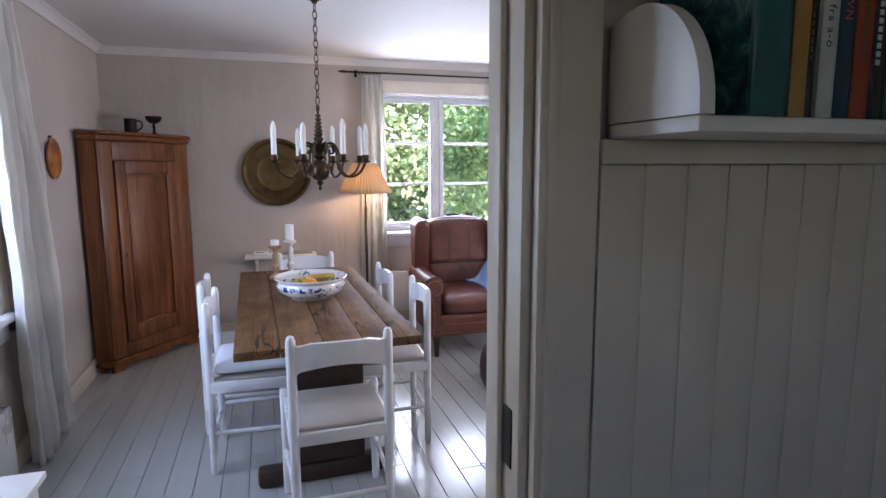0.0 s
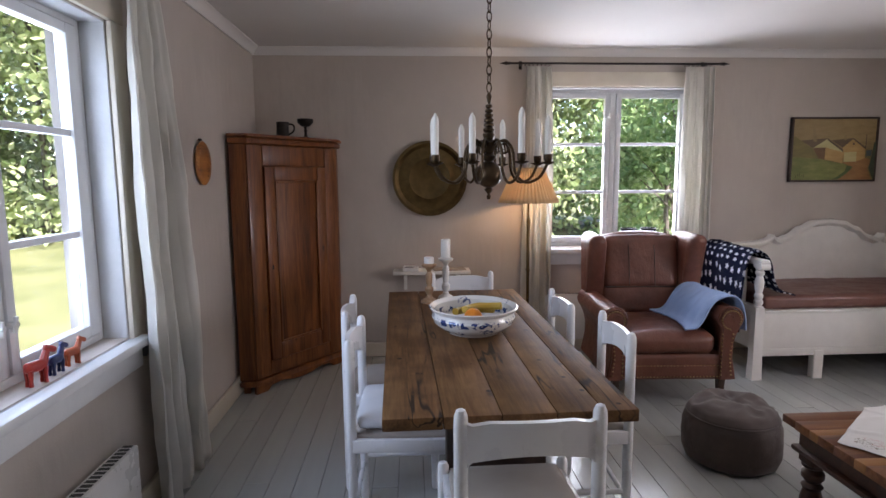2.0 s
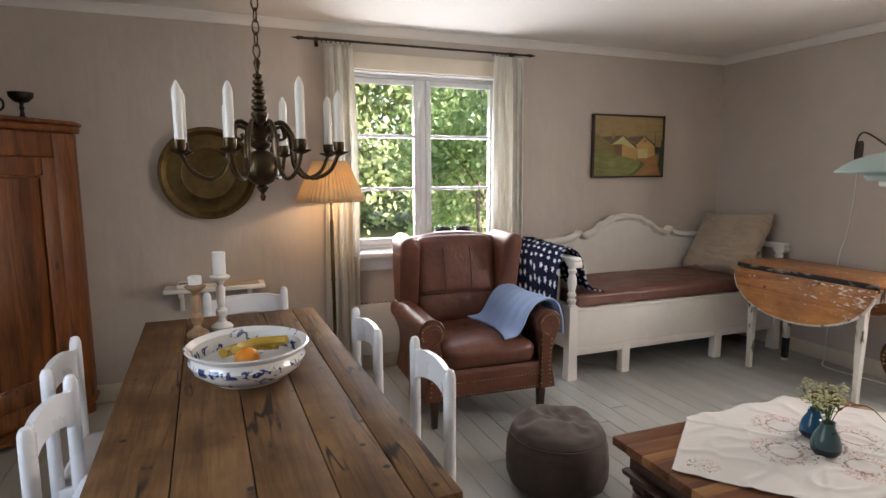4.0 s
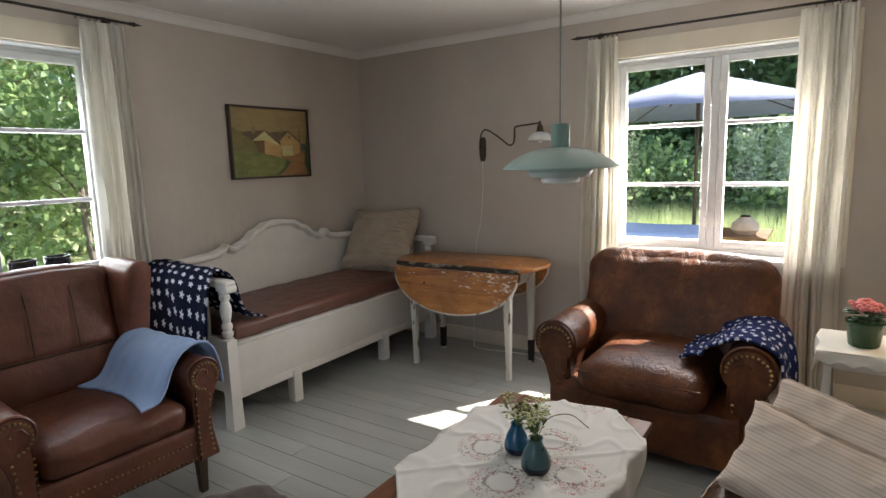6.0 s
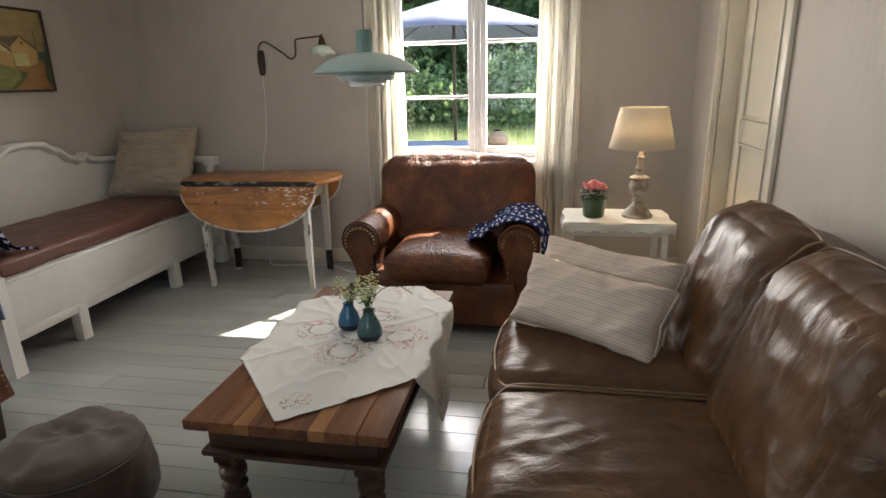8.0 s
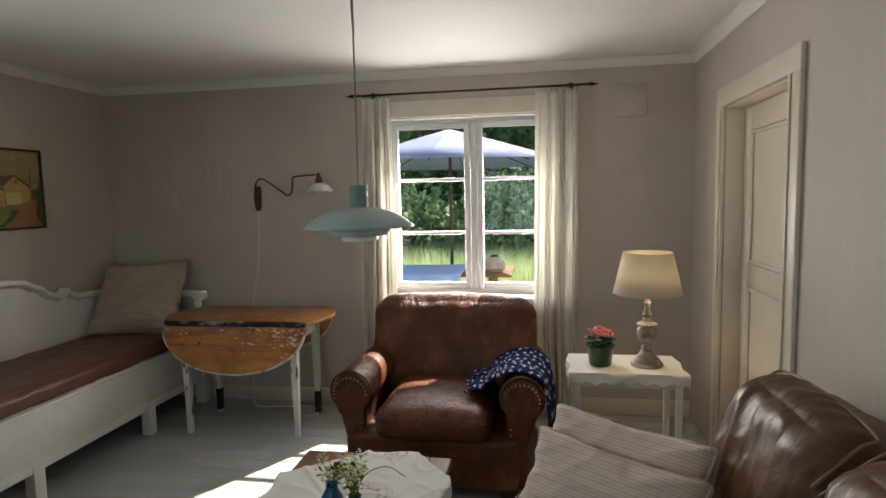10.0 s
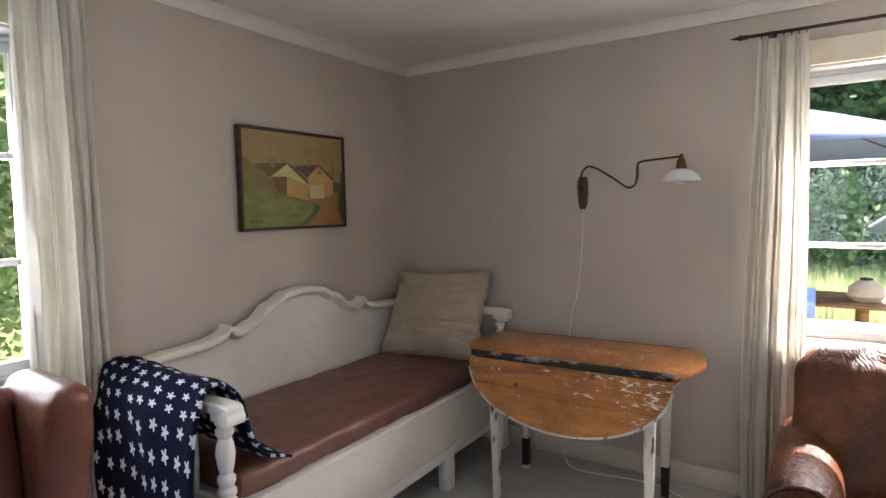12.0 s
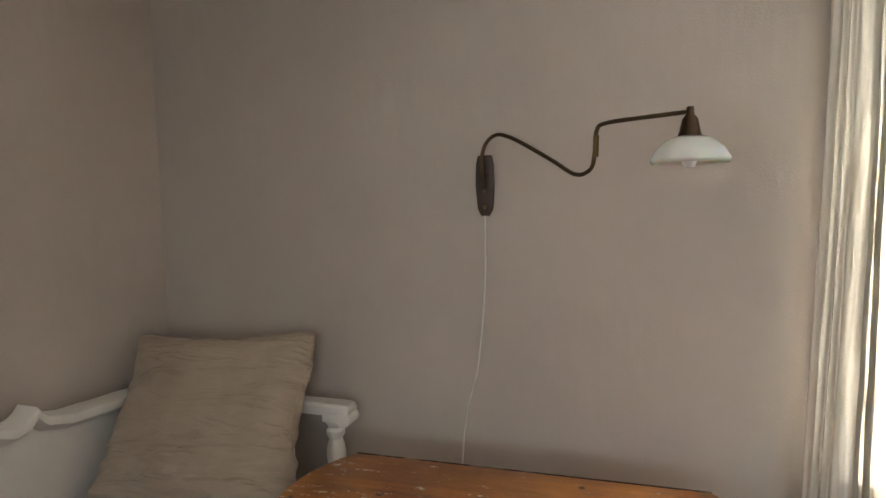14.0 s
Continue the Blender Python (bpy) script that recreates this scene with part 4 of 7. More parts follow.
RODN, RODE = 2.213, 2.163
curtain_rod(pose(2.10, N - 0.088, RODN), 0.86, "black iron curtain rod with spear finials", [(-0.68, -0.50), (0.52, 0.72)])
curtain_rod(pose(E_ - 0.11, 2.876, RODE, 0, 0, -90), 0.82, "black iron curtain rod with spear finials", [(-0.70, -0.53), (0.50, 0.70)])
curtain_rod(pose(W + 0.088, 2.935, 2.19, 0, 0, 90), 0.86, "black iron curtain rod with spear finials", [(-0.72, -0.54), (0.52, 0.70)])
CL = "gathered off-white linen curtain hanging from rings"
curtain("curtain", CL, pose(1.52, N - 0.088, 0), 0.17, 0.24, 0.03, RODN - 0.022, 7, 1)
curtain("curtain", CL, pose(2.745, N - 0.088, 0), 0.22, 0.25, 0.03, RODN - 0.022, 7, 2)
curtain("curtain", CL, pose(E_ - 0.11, 3.49, 0, 0, 0, -90), 0.18, 0.27, 0.03, RODE - 0.022, 7, 3)
curtain("curtain", CL, pose(E_ - 0.11, 2.315, 0, 0, 0, -90), 0.25, 0.26, 0.03, RODE - 0.022, 7, 4)
curtain("curtain", CL, pose(W + 0.10, 3.63, 0, 0, 0, 90), 0.20, 0.46, 0.02, 2.168, 5, 5, 0.13, 0.04)

curtain("curtain", CL, pose(W + 0.135, 2.14, 0, 0, 0, 90), 0.20, 0.40, 0.47, 2.168, 5, 6, 0.10, 0.035)


def radiator(m, w, z0, z1, label):
    r = thing("radiator", label, "radiator")
    r.matrix_basis = m
    part("panel", boxed(-w / 2, -0.085, z0, w / 2, -0.02, z1, 0.008), M_PLASTIC, r)
    bm = B()
    n = int(w / 0.028)
    for i in range(n):
        x = -w / 2 + 0.02 + (w - 0.04) * i / (n - 1)
        box(bm, x - 0.009, -0.072, z1 - 0.002, x + 0.009, -0.034, z1 + 0.001)
    part("grille", bm, M_BLACK, r)
    for s in (-1, 1):
        part("wall_bracket", boxed(s * w * 0.35 - 0.015, -0.02, z0 + 0.05, s * w * 0.35 + 0.015, 0, z1 - 0.05, 0.002), M_PLASTIC, r)


radiator(pose(W, 2.97, 0, 0, 0, 90), 0.82, 0.07, 0.385, "white electric panel radiator under the window")
radiator(pose(2.05, N, 0), 0.95, 0.12, 0.48, "white electric panel radiator under the window")

# ---- sitting corner ----
def studs(parent, pts, r=0.0062, mat=None):
    bm = B()
    for p in pts:
        bmesh.ops.create_icosphere(bm, subdivisions=1, radius=r, matrix=Matrix.Translation(p))
    part("stud_trim", bm, mat or M_STUD, parent, "row of round brass upholstery studs", "stuff")


def scroll_arm(parent, s, x, y_front, y_back, z_low, z_top, r, mat, name="arm", crease=0.004):
    """An upholstered arm with a rolled top; its face looks to -y. x: the roll's axis, s: outward side."""
    bm = B()
    ny = 10
    outline = []
    xin, xout = x - s * r * 0.75, x + s * r * 0.55
    for k in range(17):
        a = math.pi * (-0.25 + 1.5 * k / 16)
        outline.append((x + s * -1 * r * math.cos(a), z_top - r + r * math.sin(a)))
    outline = [(xin, z_low)] + outline + [(x + s * r * 0.42, z_top - r * 2.3), (x + s * r * 0.2, z_top - r * 3.2), (x + s * r * 0.22, z_top - r * 4.4), (xout, z_low)]
    loops = []
    for j in range(ny + 1):
        f = j / ny
        y = y_front + (y_back - y_front) * f
        k = 0.9 if j == 0 else 1.0
        cxm = sum(p[0] for p in outline) / len(outline)
        loops.append([(cxm + (px - cxm) * k + 0.0, y + (0.0 if j else -0.012), pz - (0.008 if j == 0 and pz > z_low + 0.05 else 0) + crease * noise.noise((px * 9, y * 9, pz * 9))) for px, pz in outline])
    rings(bm, loops)
    bmesh.ops.recalc_face_normals(bm, faces=bm.faces[:])
    arm = part(name, bm, mat, parent, angle=60)
    part("welt", tube(B(), [(px, y_front + 0.002, pz) for px, pz in outline], 0.0065, 6), mat, arm)
    spiral = [(x - s * r * (0.62 - 0.11 * q) * math.cos(q * 0.6), y_front - 0.014, z_top - r + r * (0.62 - 0.11 * q) * math.sin(q * 0.6)) for q in range(6)]
    part("scroll_seam", tube(B(), curve_pts(spiral, 16), 0.004, 6), mat, arm)
    return arm


def wing_chair():
    c = thing("wing_armchair", "red-brown leather wing armchair with studded trim", "armchair", 2.115, 4.50, 0, -3)
    # faces -y, front legs at y = 0
    for x in (-0.32, 0.32):
        part("front_leg", turned(lathe(B(), [(0, 0), (0.02, 0), (0.03, 0.17), (0, 0.17)], seg=4), Matrix.Translation((x, 0.02, 0)) @ Matrix.Rotation(radians(45), 4, "Z")), M_DARKW, c)
        part("back_leg", turned(lathe(B(), [(0, 0), (0.02, 0), (0.03, 0.17), (0, 0.17)], seg=4), Matrix.Translation((x * 0.85, 0.66, 0)) @ Matrix.Rotation(radians(45), 4, "Z")), M_DARKW, c)
    part("seat_frame", soft(B(), 0, 0.34, 0.245, 0.345, 0.36, 0.085, 0.03, 10, 0.008, 0.002), M_WING, c)
    part("seat_cushion", soft(B(), 0, 0.27, 0.385, 0.265, 0.30, 0.065, 0.05, 14, 0.03, 0.005, 7, 1), M_WING, c, "creased leather seat cushion")
    tilt = Matrix.Rotation(radians(-10), 4, "X")
    part("back_panel", soft(B(), 0, 0.625, 0.785, 0.262, 0.075, 0.185, 0.05, 18, 0.02, 0.002, 7, 1, tilt), M_WING, c)
    for x in (-0.088, 0.088):
        part("seam", tube(B(), curve_pts([(x, 0.512, 0.645), (x, 0.527, 0.76), (x, 0.553, 0.88), (x * 1.03, 0.595, 0.955)], 14), 0.0028, 6), M_DARKW, c)
    part("seam", tube(B(), curve_pts([(-0.25, 0.53, 0.632), (0, 0.512, 0.636), (0.25, 0.53, 0.632)], 14), 0.004, 6), M_DARKW, c)
    bm = tube(B(), curve_pts([(-0.27, 0.66, 0.92), (-0.13, 0.665, 0.95), (0, 0.665, 0.957), (0.13, 0.665, 0.95), (0.27, 0.66, 0.92)], 20), 0.05, 14)
    part("top_roll", bm, M_WING, c)
    part("lower_back", soft(B(), 0, 0.59, 0.53, 0.262, 0.07, 0.115, 0.05, 10, 0.02, 0.003, 7, 5, tilt), M_WING, c)
    part("outer_back", soft(B(), 0, 0.685, 0.59, 0.285, 0.05, 0.35, 0.045, 10, 0.01, 0.002, 5, 6, tilt), M_WING, c)
    for s in (-1, 1):
        bm = soft(B(), s * 0.325, 0.50, 0.765, 0.058, 0.19, 0.235, 0.056, 14, 0.0, 0.003, 6, 8 + s)
        for v in bm.verts:
            f = (v.co.z - 0.57) / 0.45
            v.co.y += 0.16 * (1 - f) * (1 if v.co.y < 0.52 else 0) * (0.52 - v.co.y) / 0.165 + 0.06 * f
            v.co.x += s * 0.03 * f * (0.75 - v.co.y)
        part("wing", bm, M_WING, c)
        arm = scroll_arm(c, s, s * 0.345, -0.02, 0.62, 0.17, 0.612, 0.072, M_WING)
        ring = []
        for k in range(19):
            a = math.pi * (-0.45 + 1.6 * k / 18)
            ring.append((s * 0.345 - s * 0.056 * math.cos(a), -0.036, 0.536 + 0.056 * math.sin(a)))
        line = [(s * 0.295, -0.034, 0.20 + 0.025 * k) for k in range(11)] + [(s * (0.344 + 0.014 * abs(k - 4.5) / 5.5), -0.036, 0.20 + 0.025 * k) for k in range(11)]
        studs(arm, ring + line)
    studs(c, [(-0.32 + 0.02 * k, -0.024, 0.185) for k in range(33)] + [(-0.32 + 0.02 * k, -0.024, 0.255) for k in range(33)], 0.005)


wing_chair()


def draped(name, label, category, mat, f, nu, nv, thick=0.006, group=""):
    ob = part(name, sheet(B(), f, nu, nv), mat, None, angle=80)
    tagged(ob, label, category, group)
    solid(ob, thick, 1.0)
    return ob


def over_arm(path, width_dir, width, seed, wave=0.01):
    """Cloth laid along a path (list of points) with a width across it."""
    line = curve_pts(path, 60)
    wd = Vector(width_dir)

    def f(u, v):
        k = u * 60
        i = min(int(k), 59)
        p = line[i].lerp(line[i + 1], k - i)
        q = p + wd * (v - 0.5) * width(u)
        n = Vector((noise.noise((u * 5 + seed, v * 4, 0)), noise.noise((u * 5, v * 4 + seed, 3)), abs(noise.noise((u * 6 + seed, v * 5, 7)))))
        return q + n * wave
    return f


def throw_over_arm():
    line = curve_pts([(2.06, 4.70, 0.475), (2.17, 4.72, 0.475), (2.27, 4.73, 0.485), (2.345, 4.74, 0.585), (2.40, 4.745, 0.634), (2.46, 4.745, 0.648), (2.535, 4.745, 0.620), (2.575, 4.745, 0.52), (2.585, 4.745, 0.345)], 80)

    def f(u, v):
        start = 0.13 + 0.06 * math.sin(math.pi * v)
        end = 0.94 - 0.05 * v
        k = (start + (end - start) * u) * 80
        i = min(int(k), 79)
        p = line[i].lerp(line[i + 1], k - i)
        side = -0.225 + 0.46 * v - 0.05 * (1 - u) ** 2 * (1 - v)
        fold = 0.013 * math.sin(v * 17 + 1.5 * u) * (0.4 + 0.6 * u) + 0.010 * noise.noise((u * 5, v * 5, 2))
        edge = 0.010 * noise.noise((u * 7, 3, v))
        return p + Vector((0.35 * fold if u > 0.6 else 0.0, side + edge, abs(fold) + 0.004))
    draped("blue_throw", "pale blue wool throw over the armchair arm", "throw", M_BLUE, f, 64, 44, 0.009)


throw_over_arm()


def settle():
    b = thing("wooden_settle", "white painted wooden settle with scrolled back", "settle", 2.865, 4.87, 0)
    L, D = 1.945, 0.72
    for x in (0.47, 1.31):
        part("front_leg", boxed(x - 0.032, 0.0, 0, x + 0.032, 0.06, 0.20, 0.004), M_WHITE, b)
    for x in (0.035, L - 0.035):
        part("back_leg", boxed(x - 0.032, D - 0.06, 0, x + 0.032, D, 0.5, 0.004), M_WHITE, b)
        part("corner_post", turned(lathe(B(), [(0.050, 0), (0.044, 0.17), (0.044, 0.50)], seg=4), Matrix.Translation((x, 0.03, 0)) @ Matrix.Rotation(radians(45), 4, "Z")), M_WHITE, b)
        prof = [(0.033, 0.50), (0.033, 0.508), (0.022, 0.515), (0.030, 0.53), (0.030, 0.545), (0.021, 0.556), (0.029, 0.572), (0.029, 0.585), (0.020, 0.60), (0.027, 0.63), (0.031, 0.665), (0.027, 0.695), (0.020, 0.715), (0.029, 0.728), (0.029, 0.742), (0.021, 0.752), (0.030, 0.765), (0.030, 0.79)]
        part("turned_post", lathe(B(), prof, x, 0.03, 0, 18), M_WHITE, b)
        # flat arm with a scroll curling under at the front
        line = curve_pts([(-0.030, 0.806), (-0.015, 0.811), (0.0, 0.812), (0.02, 0.812), (0.05, 0.812), (0.30, 0.812), (D - 0.03, 0.818)], 26)
        loops = []
        for k, (yy, zz, _) in enumerate([(q.x, q.y, 0) for q in line]):
            q0, q1 = line[max(k - 1, 0)], line[min(k + 1, len(line) - 1)]
            d = Vector((q1[0] - q0[0], q1[1] - q0[1])).normalized()
            n = Vector((-d.y, d.x)) * (0.012 if k < 2 else 0.019)
            hw = 0.031
            loops.append([(x + sx * w, yy + sn * n.x * h, zz + sn * n.y * h) for sx, sn, w, h in ((-1, -1, hw - 0.005, 1), (1, -1, hw - 0.005, 1), (1, -1, hw, 0.6), (1, 1, hw, 0.6), (1, 1, hw - 0.006, 1), (-1, 1, hw - 0.006, 1), (-1, 1, hw, 0.6), (-1, -1, hw, 0.6))])
        bm = rings(B(), loops)
        tube(bm, [(x - 0.033, -0.012, 0.785), (x + 0.033, -0.012, 0.785)], 0.024, 14)
        box(bm, x - 0.030, -0.012, 0.770, x + 0.030, 0.062, 0.806, 0.006)
        bmesh.ops.recalc_face_normals(bm, faces=bm.faces[:])
        part("arm_rail", bm, M_WHITE, b)
        part("end_panel", boxed(x - 0.012, 0.06, 0.20, x + 0.012, D - 0.06, 0.50, 0.003), M_WHITE, b)
        for k in range(3):
            part("arm_spindle", lathe(B(), [(0.012, 0.49), (0.016, 0.6), (0.012, 0.797)], x, 0.2 + 0.15 * k, 0, 10), M_WHITE, b)
    part("front_panel", boxed(0.068, 0.012, 0.17, L - 0.068, 0.036, 0.462, 0.003), M_WHITE, b)
    part("bottom_rail", boxed(0.068, 0.006, 0.165, L - 0.068, 0.0115, 0.215, 0.002), M_WHITE, b)
    part("seat_lid", boxed(0.066, -0.004, 0.464, L - 0.066, D - 0.03, 0.482, 0.004), M_WHITE, b)

    def top(x):
        u = abs(x - L / 2) / (L / 2)
        ctrl = [(0, 1.04), (0.11, 1.03), (0.22, 0.985), (0.33, 0.918), (0.405, 0.893), (0.44, 0.90), (0.463, 0.928), (0.483, 0.898), (0.57, 0.874), (0.75, 0.865), (0.9, 0.85), (0.97, 0.82), (1.01, 0.77)]
        for (a, za), (c2, zb) in zip(ctrl, ctrl[1:]):
            if u <= c2:
                t = (u - a) / (c2 - a)
                t = t * t * (3 - 2 * t) if a < 0.44 or a > 0.50 else t
                return za + (zb - za) * t
        return ctrl[-1][1]
    n = 130
    bm, cap = B(), B()
    loops, caps_ = [], []
    for i in range(n + 1):
        x = 0.03 + (L - 0.06) * i / n
        z = top(x)
        loops.append([(x, D - 0.035, 0.48), (x, D - 0.015, 0.48), (x, D - 0.015, z - 0.03), (x, D - 0.035, z - 0.03)])
        caps_.append([(x, D - 0.070, z - 0.036), (x, D - 0.052, z - 0.040), (x, D - 0.040, z - 0.050), (x, D - 0.002, z - 0.050), (x, D - 0.002, z), (x, D - 0.074, z), (x, D - 0.081, z - 0.004), (x, D - 0.083, z - 0.012), (x, D - 0.080, z - 0.028)])
    rings(bm, loops)
    rings(cap, caps_)
    for m2 in (bm, cap):
        bmesh.ops.recalc_face_normals(m2, faces=m2.faces[:])
    part("back_panel", bm, M_WHITE, b)
    part("scrolled_crest", cap, M_WHITE, b)
    pad = part("settle_cushion", soft(B(), 2.865 + L / 2, 4.87 + 0.33, 0.532, L / 2 - 0.075, 0.318, 0.046, 0.03, 44, 0.006, 0.0055, 8, 3), M_BENCHPAD)
    tagged(pad, "brown leather pad lying on the settle", "seat pad")


settle()
draped("star_blanket", "navy blanket with white stars over the settle arm", "blanket", M_STARS,
       over_arm([(2.80, 5.22, 0.33), (2.80, 5.22, 0.55), (2.81, 5.22, 0.76), (2.85, 5.22, 0.862), (2.93, 5.22, 0.872), (2.985, 5.20, 0.80), (3.005, 5.18, 0.68), (3.04, 5.16, 0.605), (3.10, 5.12, 0.598)], (0.0, 1, 0.03), lambda u: 0.58 + 0.03 * math.sin(u * 7), 4.0, 0.02), 60, 30, 0.01)
def axes(at, u, v, spin=0.0):
    """A pose at a point with local x along u and local y nearly along v."""
    x = Vector(u).normalized()
    z = x.cross(Vector(v)).normalized()
    y = z.cross(x)
    return Matrix.Translation(at) @ Matrix((x, y, z)).transposed().to_4x4() @ pose(0, 0, 0, 0, 0, spin)


M_CREASED = M_LINEN.copy()
M_CREASED.name = "creased_linen"
ct = M_CREASED.node_tree
cn = node(ct, "ShaderNodeTexNoise", Scale=2.6, Detail=3.0, Roughness=0.45, Distortion=0.7)
ct.links.new(coords(ct, "Object", (1.3, 6.5, 1.0)), cn.inputs["Vector"])
ridge = math_node(ct, "ABSOLUTE", math_node(ct, "SUBTRACT", cn.outputs["Fac"], 0.5))
bumped(ct, ct.nodes["Principled BSDF"], ridge, 1.0, 0.06)
pil = part("linen_cushion", soft(B(), 0, 0, 0, 0.30, 0.275, 0.10, 0.02, 40, 0.0, 0.011, 9, 2, None, 0.09), M_CREASED)
for v in pil.data.vertices:
    x, y, z = v.co
    low = max(0.0, min(1.0, (0.10 - y) / 0.22))
    fold = 1 - 2 * abs(noise.noise((x * 4.0 + y * 2.0, y * 13.0 - x * 2.5, 3.0)))
    fine_fold = 1 - 2 * abs(noise.noise((x * 6.0 - y * 3.0, y * 27.0 + x * 5.0, 8.0)))
    thick = min(1.0, abs(z) / 0.03)
    v.co.z += (1 if z > 0 else -1) * thick * (low * (0.030 * fold + 0.013 * fine_fold) + 0.005 * fine_fold)
tagged(pil, "creased beige linen cushion leaning on the settle", "cushion")
for tx in (-0.16, -0.02, 0.13):
    part("tie", tube(B(), curve_pts([(tx, -0.262, 0.0), (tx + 0.012, -0.285, 0.012), (tx + 0.04, -0.292, 0.03), (tx + 0.055, -0.31, 0.035)], 10), 0.0035, 6), M_LINEN, pil)
pil.matrix_basis = axes((4.585, 5.22, 0.80), (0.10, -0.99, 0), (0.27, 0.06, 0.46), 3)


def painting():
    def tone(name, a, b):
        return plain(name, a, b, 0.5, 9, 70, 0.4, stretch=(1, 1, 3))
    sky_ = tone("painted_sky", (0.26, 0.18, 0.065), (0.36, 0.26, 0.11))
    hill = tone("painted_hill", (0.15, 0.12, 0.035), (0.23, 0.18, 0.05))
    grass_ = tone("painted_grass", (0.13, 0.15, 0.028), (0.25, 0.26, 0.07))
    path_ = tone("painted_path", (0.26, 0.12, 0.035), (0.36, 0.19, 0.06))
    house = tone("painted_house", (0.40, 0.24, 0.07), (0.52, 0.34, 0.12))
    roof = tone("painted_roof", (0.10, 0.065, 0.03), (0.15, 0.10, 0.05))
    pale = tone("painted_gable", (0.45, 0.40, 0.16), (0.55, 0.50, 0.24))
    stack_ = tone("painted_stack", (0.20, 0.14, 0.055), (0.32, 0.235, 0.10))
    dark = tone("painted_bush", (0.03, 0.045, 0.02), (0.06, 0.08, 0.035))
    c = thing("painting", "framed oil painting of barns in a green landscape", "painting", 3.877, N - 0.002, 1.581)
    w, h = 0.351, 0.249
    bm = B()
    for x0, z0, x1, z1 in ((-w, -h, -w + 0.014, h), (w - 0.014, -h, w, h), (-w + 0.014, h - 0.014, w - 0.014, h), (-w + 0.014, -h, w - 0.014, -h + 0.014)):
        box(bm, x0, -0.034, z0, x1, 0, z1, 0.003)
    part("frame", bm, M_DARKW, c)
    canvas = part("canvas", boxed(-w + 0.014, -0.022, -h + 0.014, w - 0.014, -0.004, h - 0.014, 0), sky_, c)

    def flat(name, pts, mat, k):
        bm = B()
        vs = [bm.verts.new((x * w * 0.955, -0.0225 - 0.0005 * k, z * h * 0.94)) for x, z in pts]
        f = bm.faces.new(vs)
        bm.normal_update()
        if f.normal.y > 0:
            f.normal_flip()
        got = bmesh.ops.extrude_face_region(bm, geom=[f])
        for v2 in got["geom"]:
            if isinstance(v2, bmesh.types.BMVert):
                v2.co.y -= 0.0004
        bmesh.ops.recalc_face_normals(bm, faces=bm.faces[:])
        part(name, bm, mat, canvas)
    dark_green = tone("painted_verge", (0.05, 0.085, 0.02), (0.09, 0.13, 0.035))
    shade = tone("painted_shade", (0.13, 0.065, 0.02), (0.19, 0.10, 0.035))
    water = tone("painted_water", (0.06, 0.08, 0.07), (0.09, 0.11, 0.09))
    flat("painted_field", [(-1, -0.09), (1, -0.01), (1, -1), (-1, -1)], hill, 0)
    flat("painted_slope", [(-1, 0.45), (-0.93, 0.42), (-0.78, 0.28), (-0.51, 0.04), (-0.35, -0.31), (-0.64, -0.3), (-1, -0.32)], hill, 1)
    flat("painted_meadow", [(-1, -0.25), (-0.71, -0.26), (-0.35, -0.31), (0.02, -0.41), (0.35, -0.51), (0.36, -0.66), (0.15, -0.93), (0.02, -1), (-1, -1)], grass_, 2)
    flat("painted_road", [(0.23, -0.42), (0.51, -0.4), (0.78, -0.27), (0.91, -0.33), (0.9, -0.48), (0.86, -0.63), (0.97, -1), (0.15, -1), (0.35, -0.81), (0.48, -0.62), (0.35, -0.51)], path_, 3)
    flat("painted_verge", [(0.35, -0.52), (0.49, -0.57), (0.36, -0.76), (0.18, -0.96), (0.0, -1), (0.12, -0.91), (0.31, -0.7)], dark_green, 4)
    flat("painted_barn_side", [(-0.51, 0.06), (-0.21, 0.08), (-0.21, -0.33), (-0.36, -0.28)], shade, 5)
    flat("painted_barn", [(-0.21, 0.08), (0.23, -0.08), (0.23, -0.46), (-0.21, -0.33)], house, 6)
    flat("painted_roof", [(-0.81, 0.3), (-0.17, 0.37), (-0.5, 0.04)], roof, 7)
    flat("painted_gable", [(-0.17, 0.35), (0.22, -0.09), (-0.2, 0.07), (-0.52, 0.05)], pale, 8)
    flat("painted_roof_edge", [(-0.17, 0.37), (0.26, -0.03), (0.24, -0.1), (-0.18, 0.32)], roof, 9)
    flat("painted_barn_end", [(0.46, 0.34), (0.76, 0.04), (0.76, -0.29), (0.54, -0.4), (0.25, -0.4), (0.21, 0.07)], house, 10)
    flat("painted_barn_wall", [(0.25, -0.1), (0.55, -0.07), (0.55, -0.4), (0.25, -0.4)], pale, 11)
    flat("painted_barn_roof", [(-0.07, 0.3), (0.46, 0.38), (0.2, 0.06)], roof, 12)
    flat("painted_roof_edge", [(0.44, 0.38), (0.78, 0.06), (0.76, 0.01), (0.45, 0.32)], roof, 13)
    flat("painted_chimney", [(-0.55, 0.68), (-0.49, 0.69), (-0.43, 0.26), (-0.52, 0.26)], stack_, 14)
    flat("painted_chimney", [(0.21, 0.45), (0.28, 0.48), (0.28, 0.32), (0.22, 0.31)], stack_, 15)
    flat("painted_post", [(0.75, 0.5), (0.77, 0.5), (0.77, 0.04), (0.75, 0.04)], roof, 16)
    flat("painted_loft_window", [(0.44, 0.22), (0.48, 0.23), (0.48, 0.15), (0.44, 0.15)], roof, 17)
    flat("painted_water", [(0.78, -0.04), (0.91, -0.01), (0.91, -0.21), (0.78, -0.23)], water, 18)
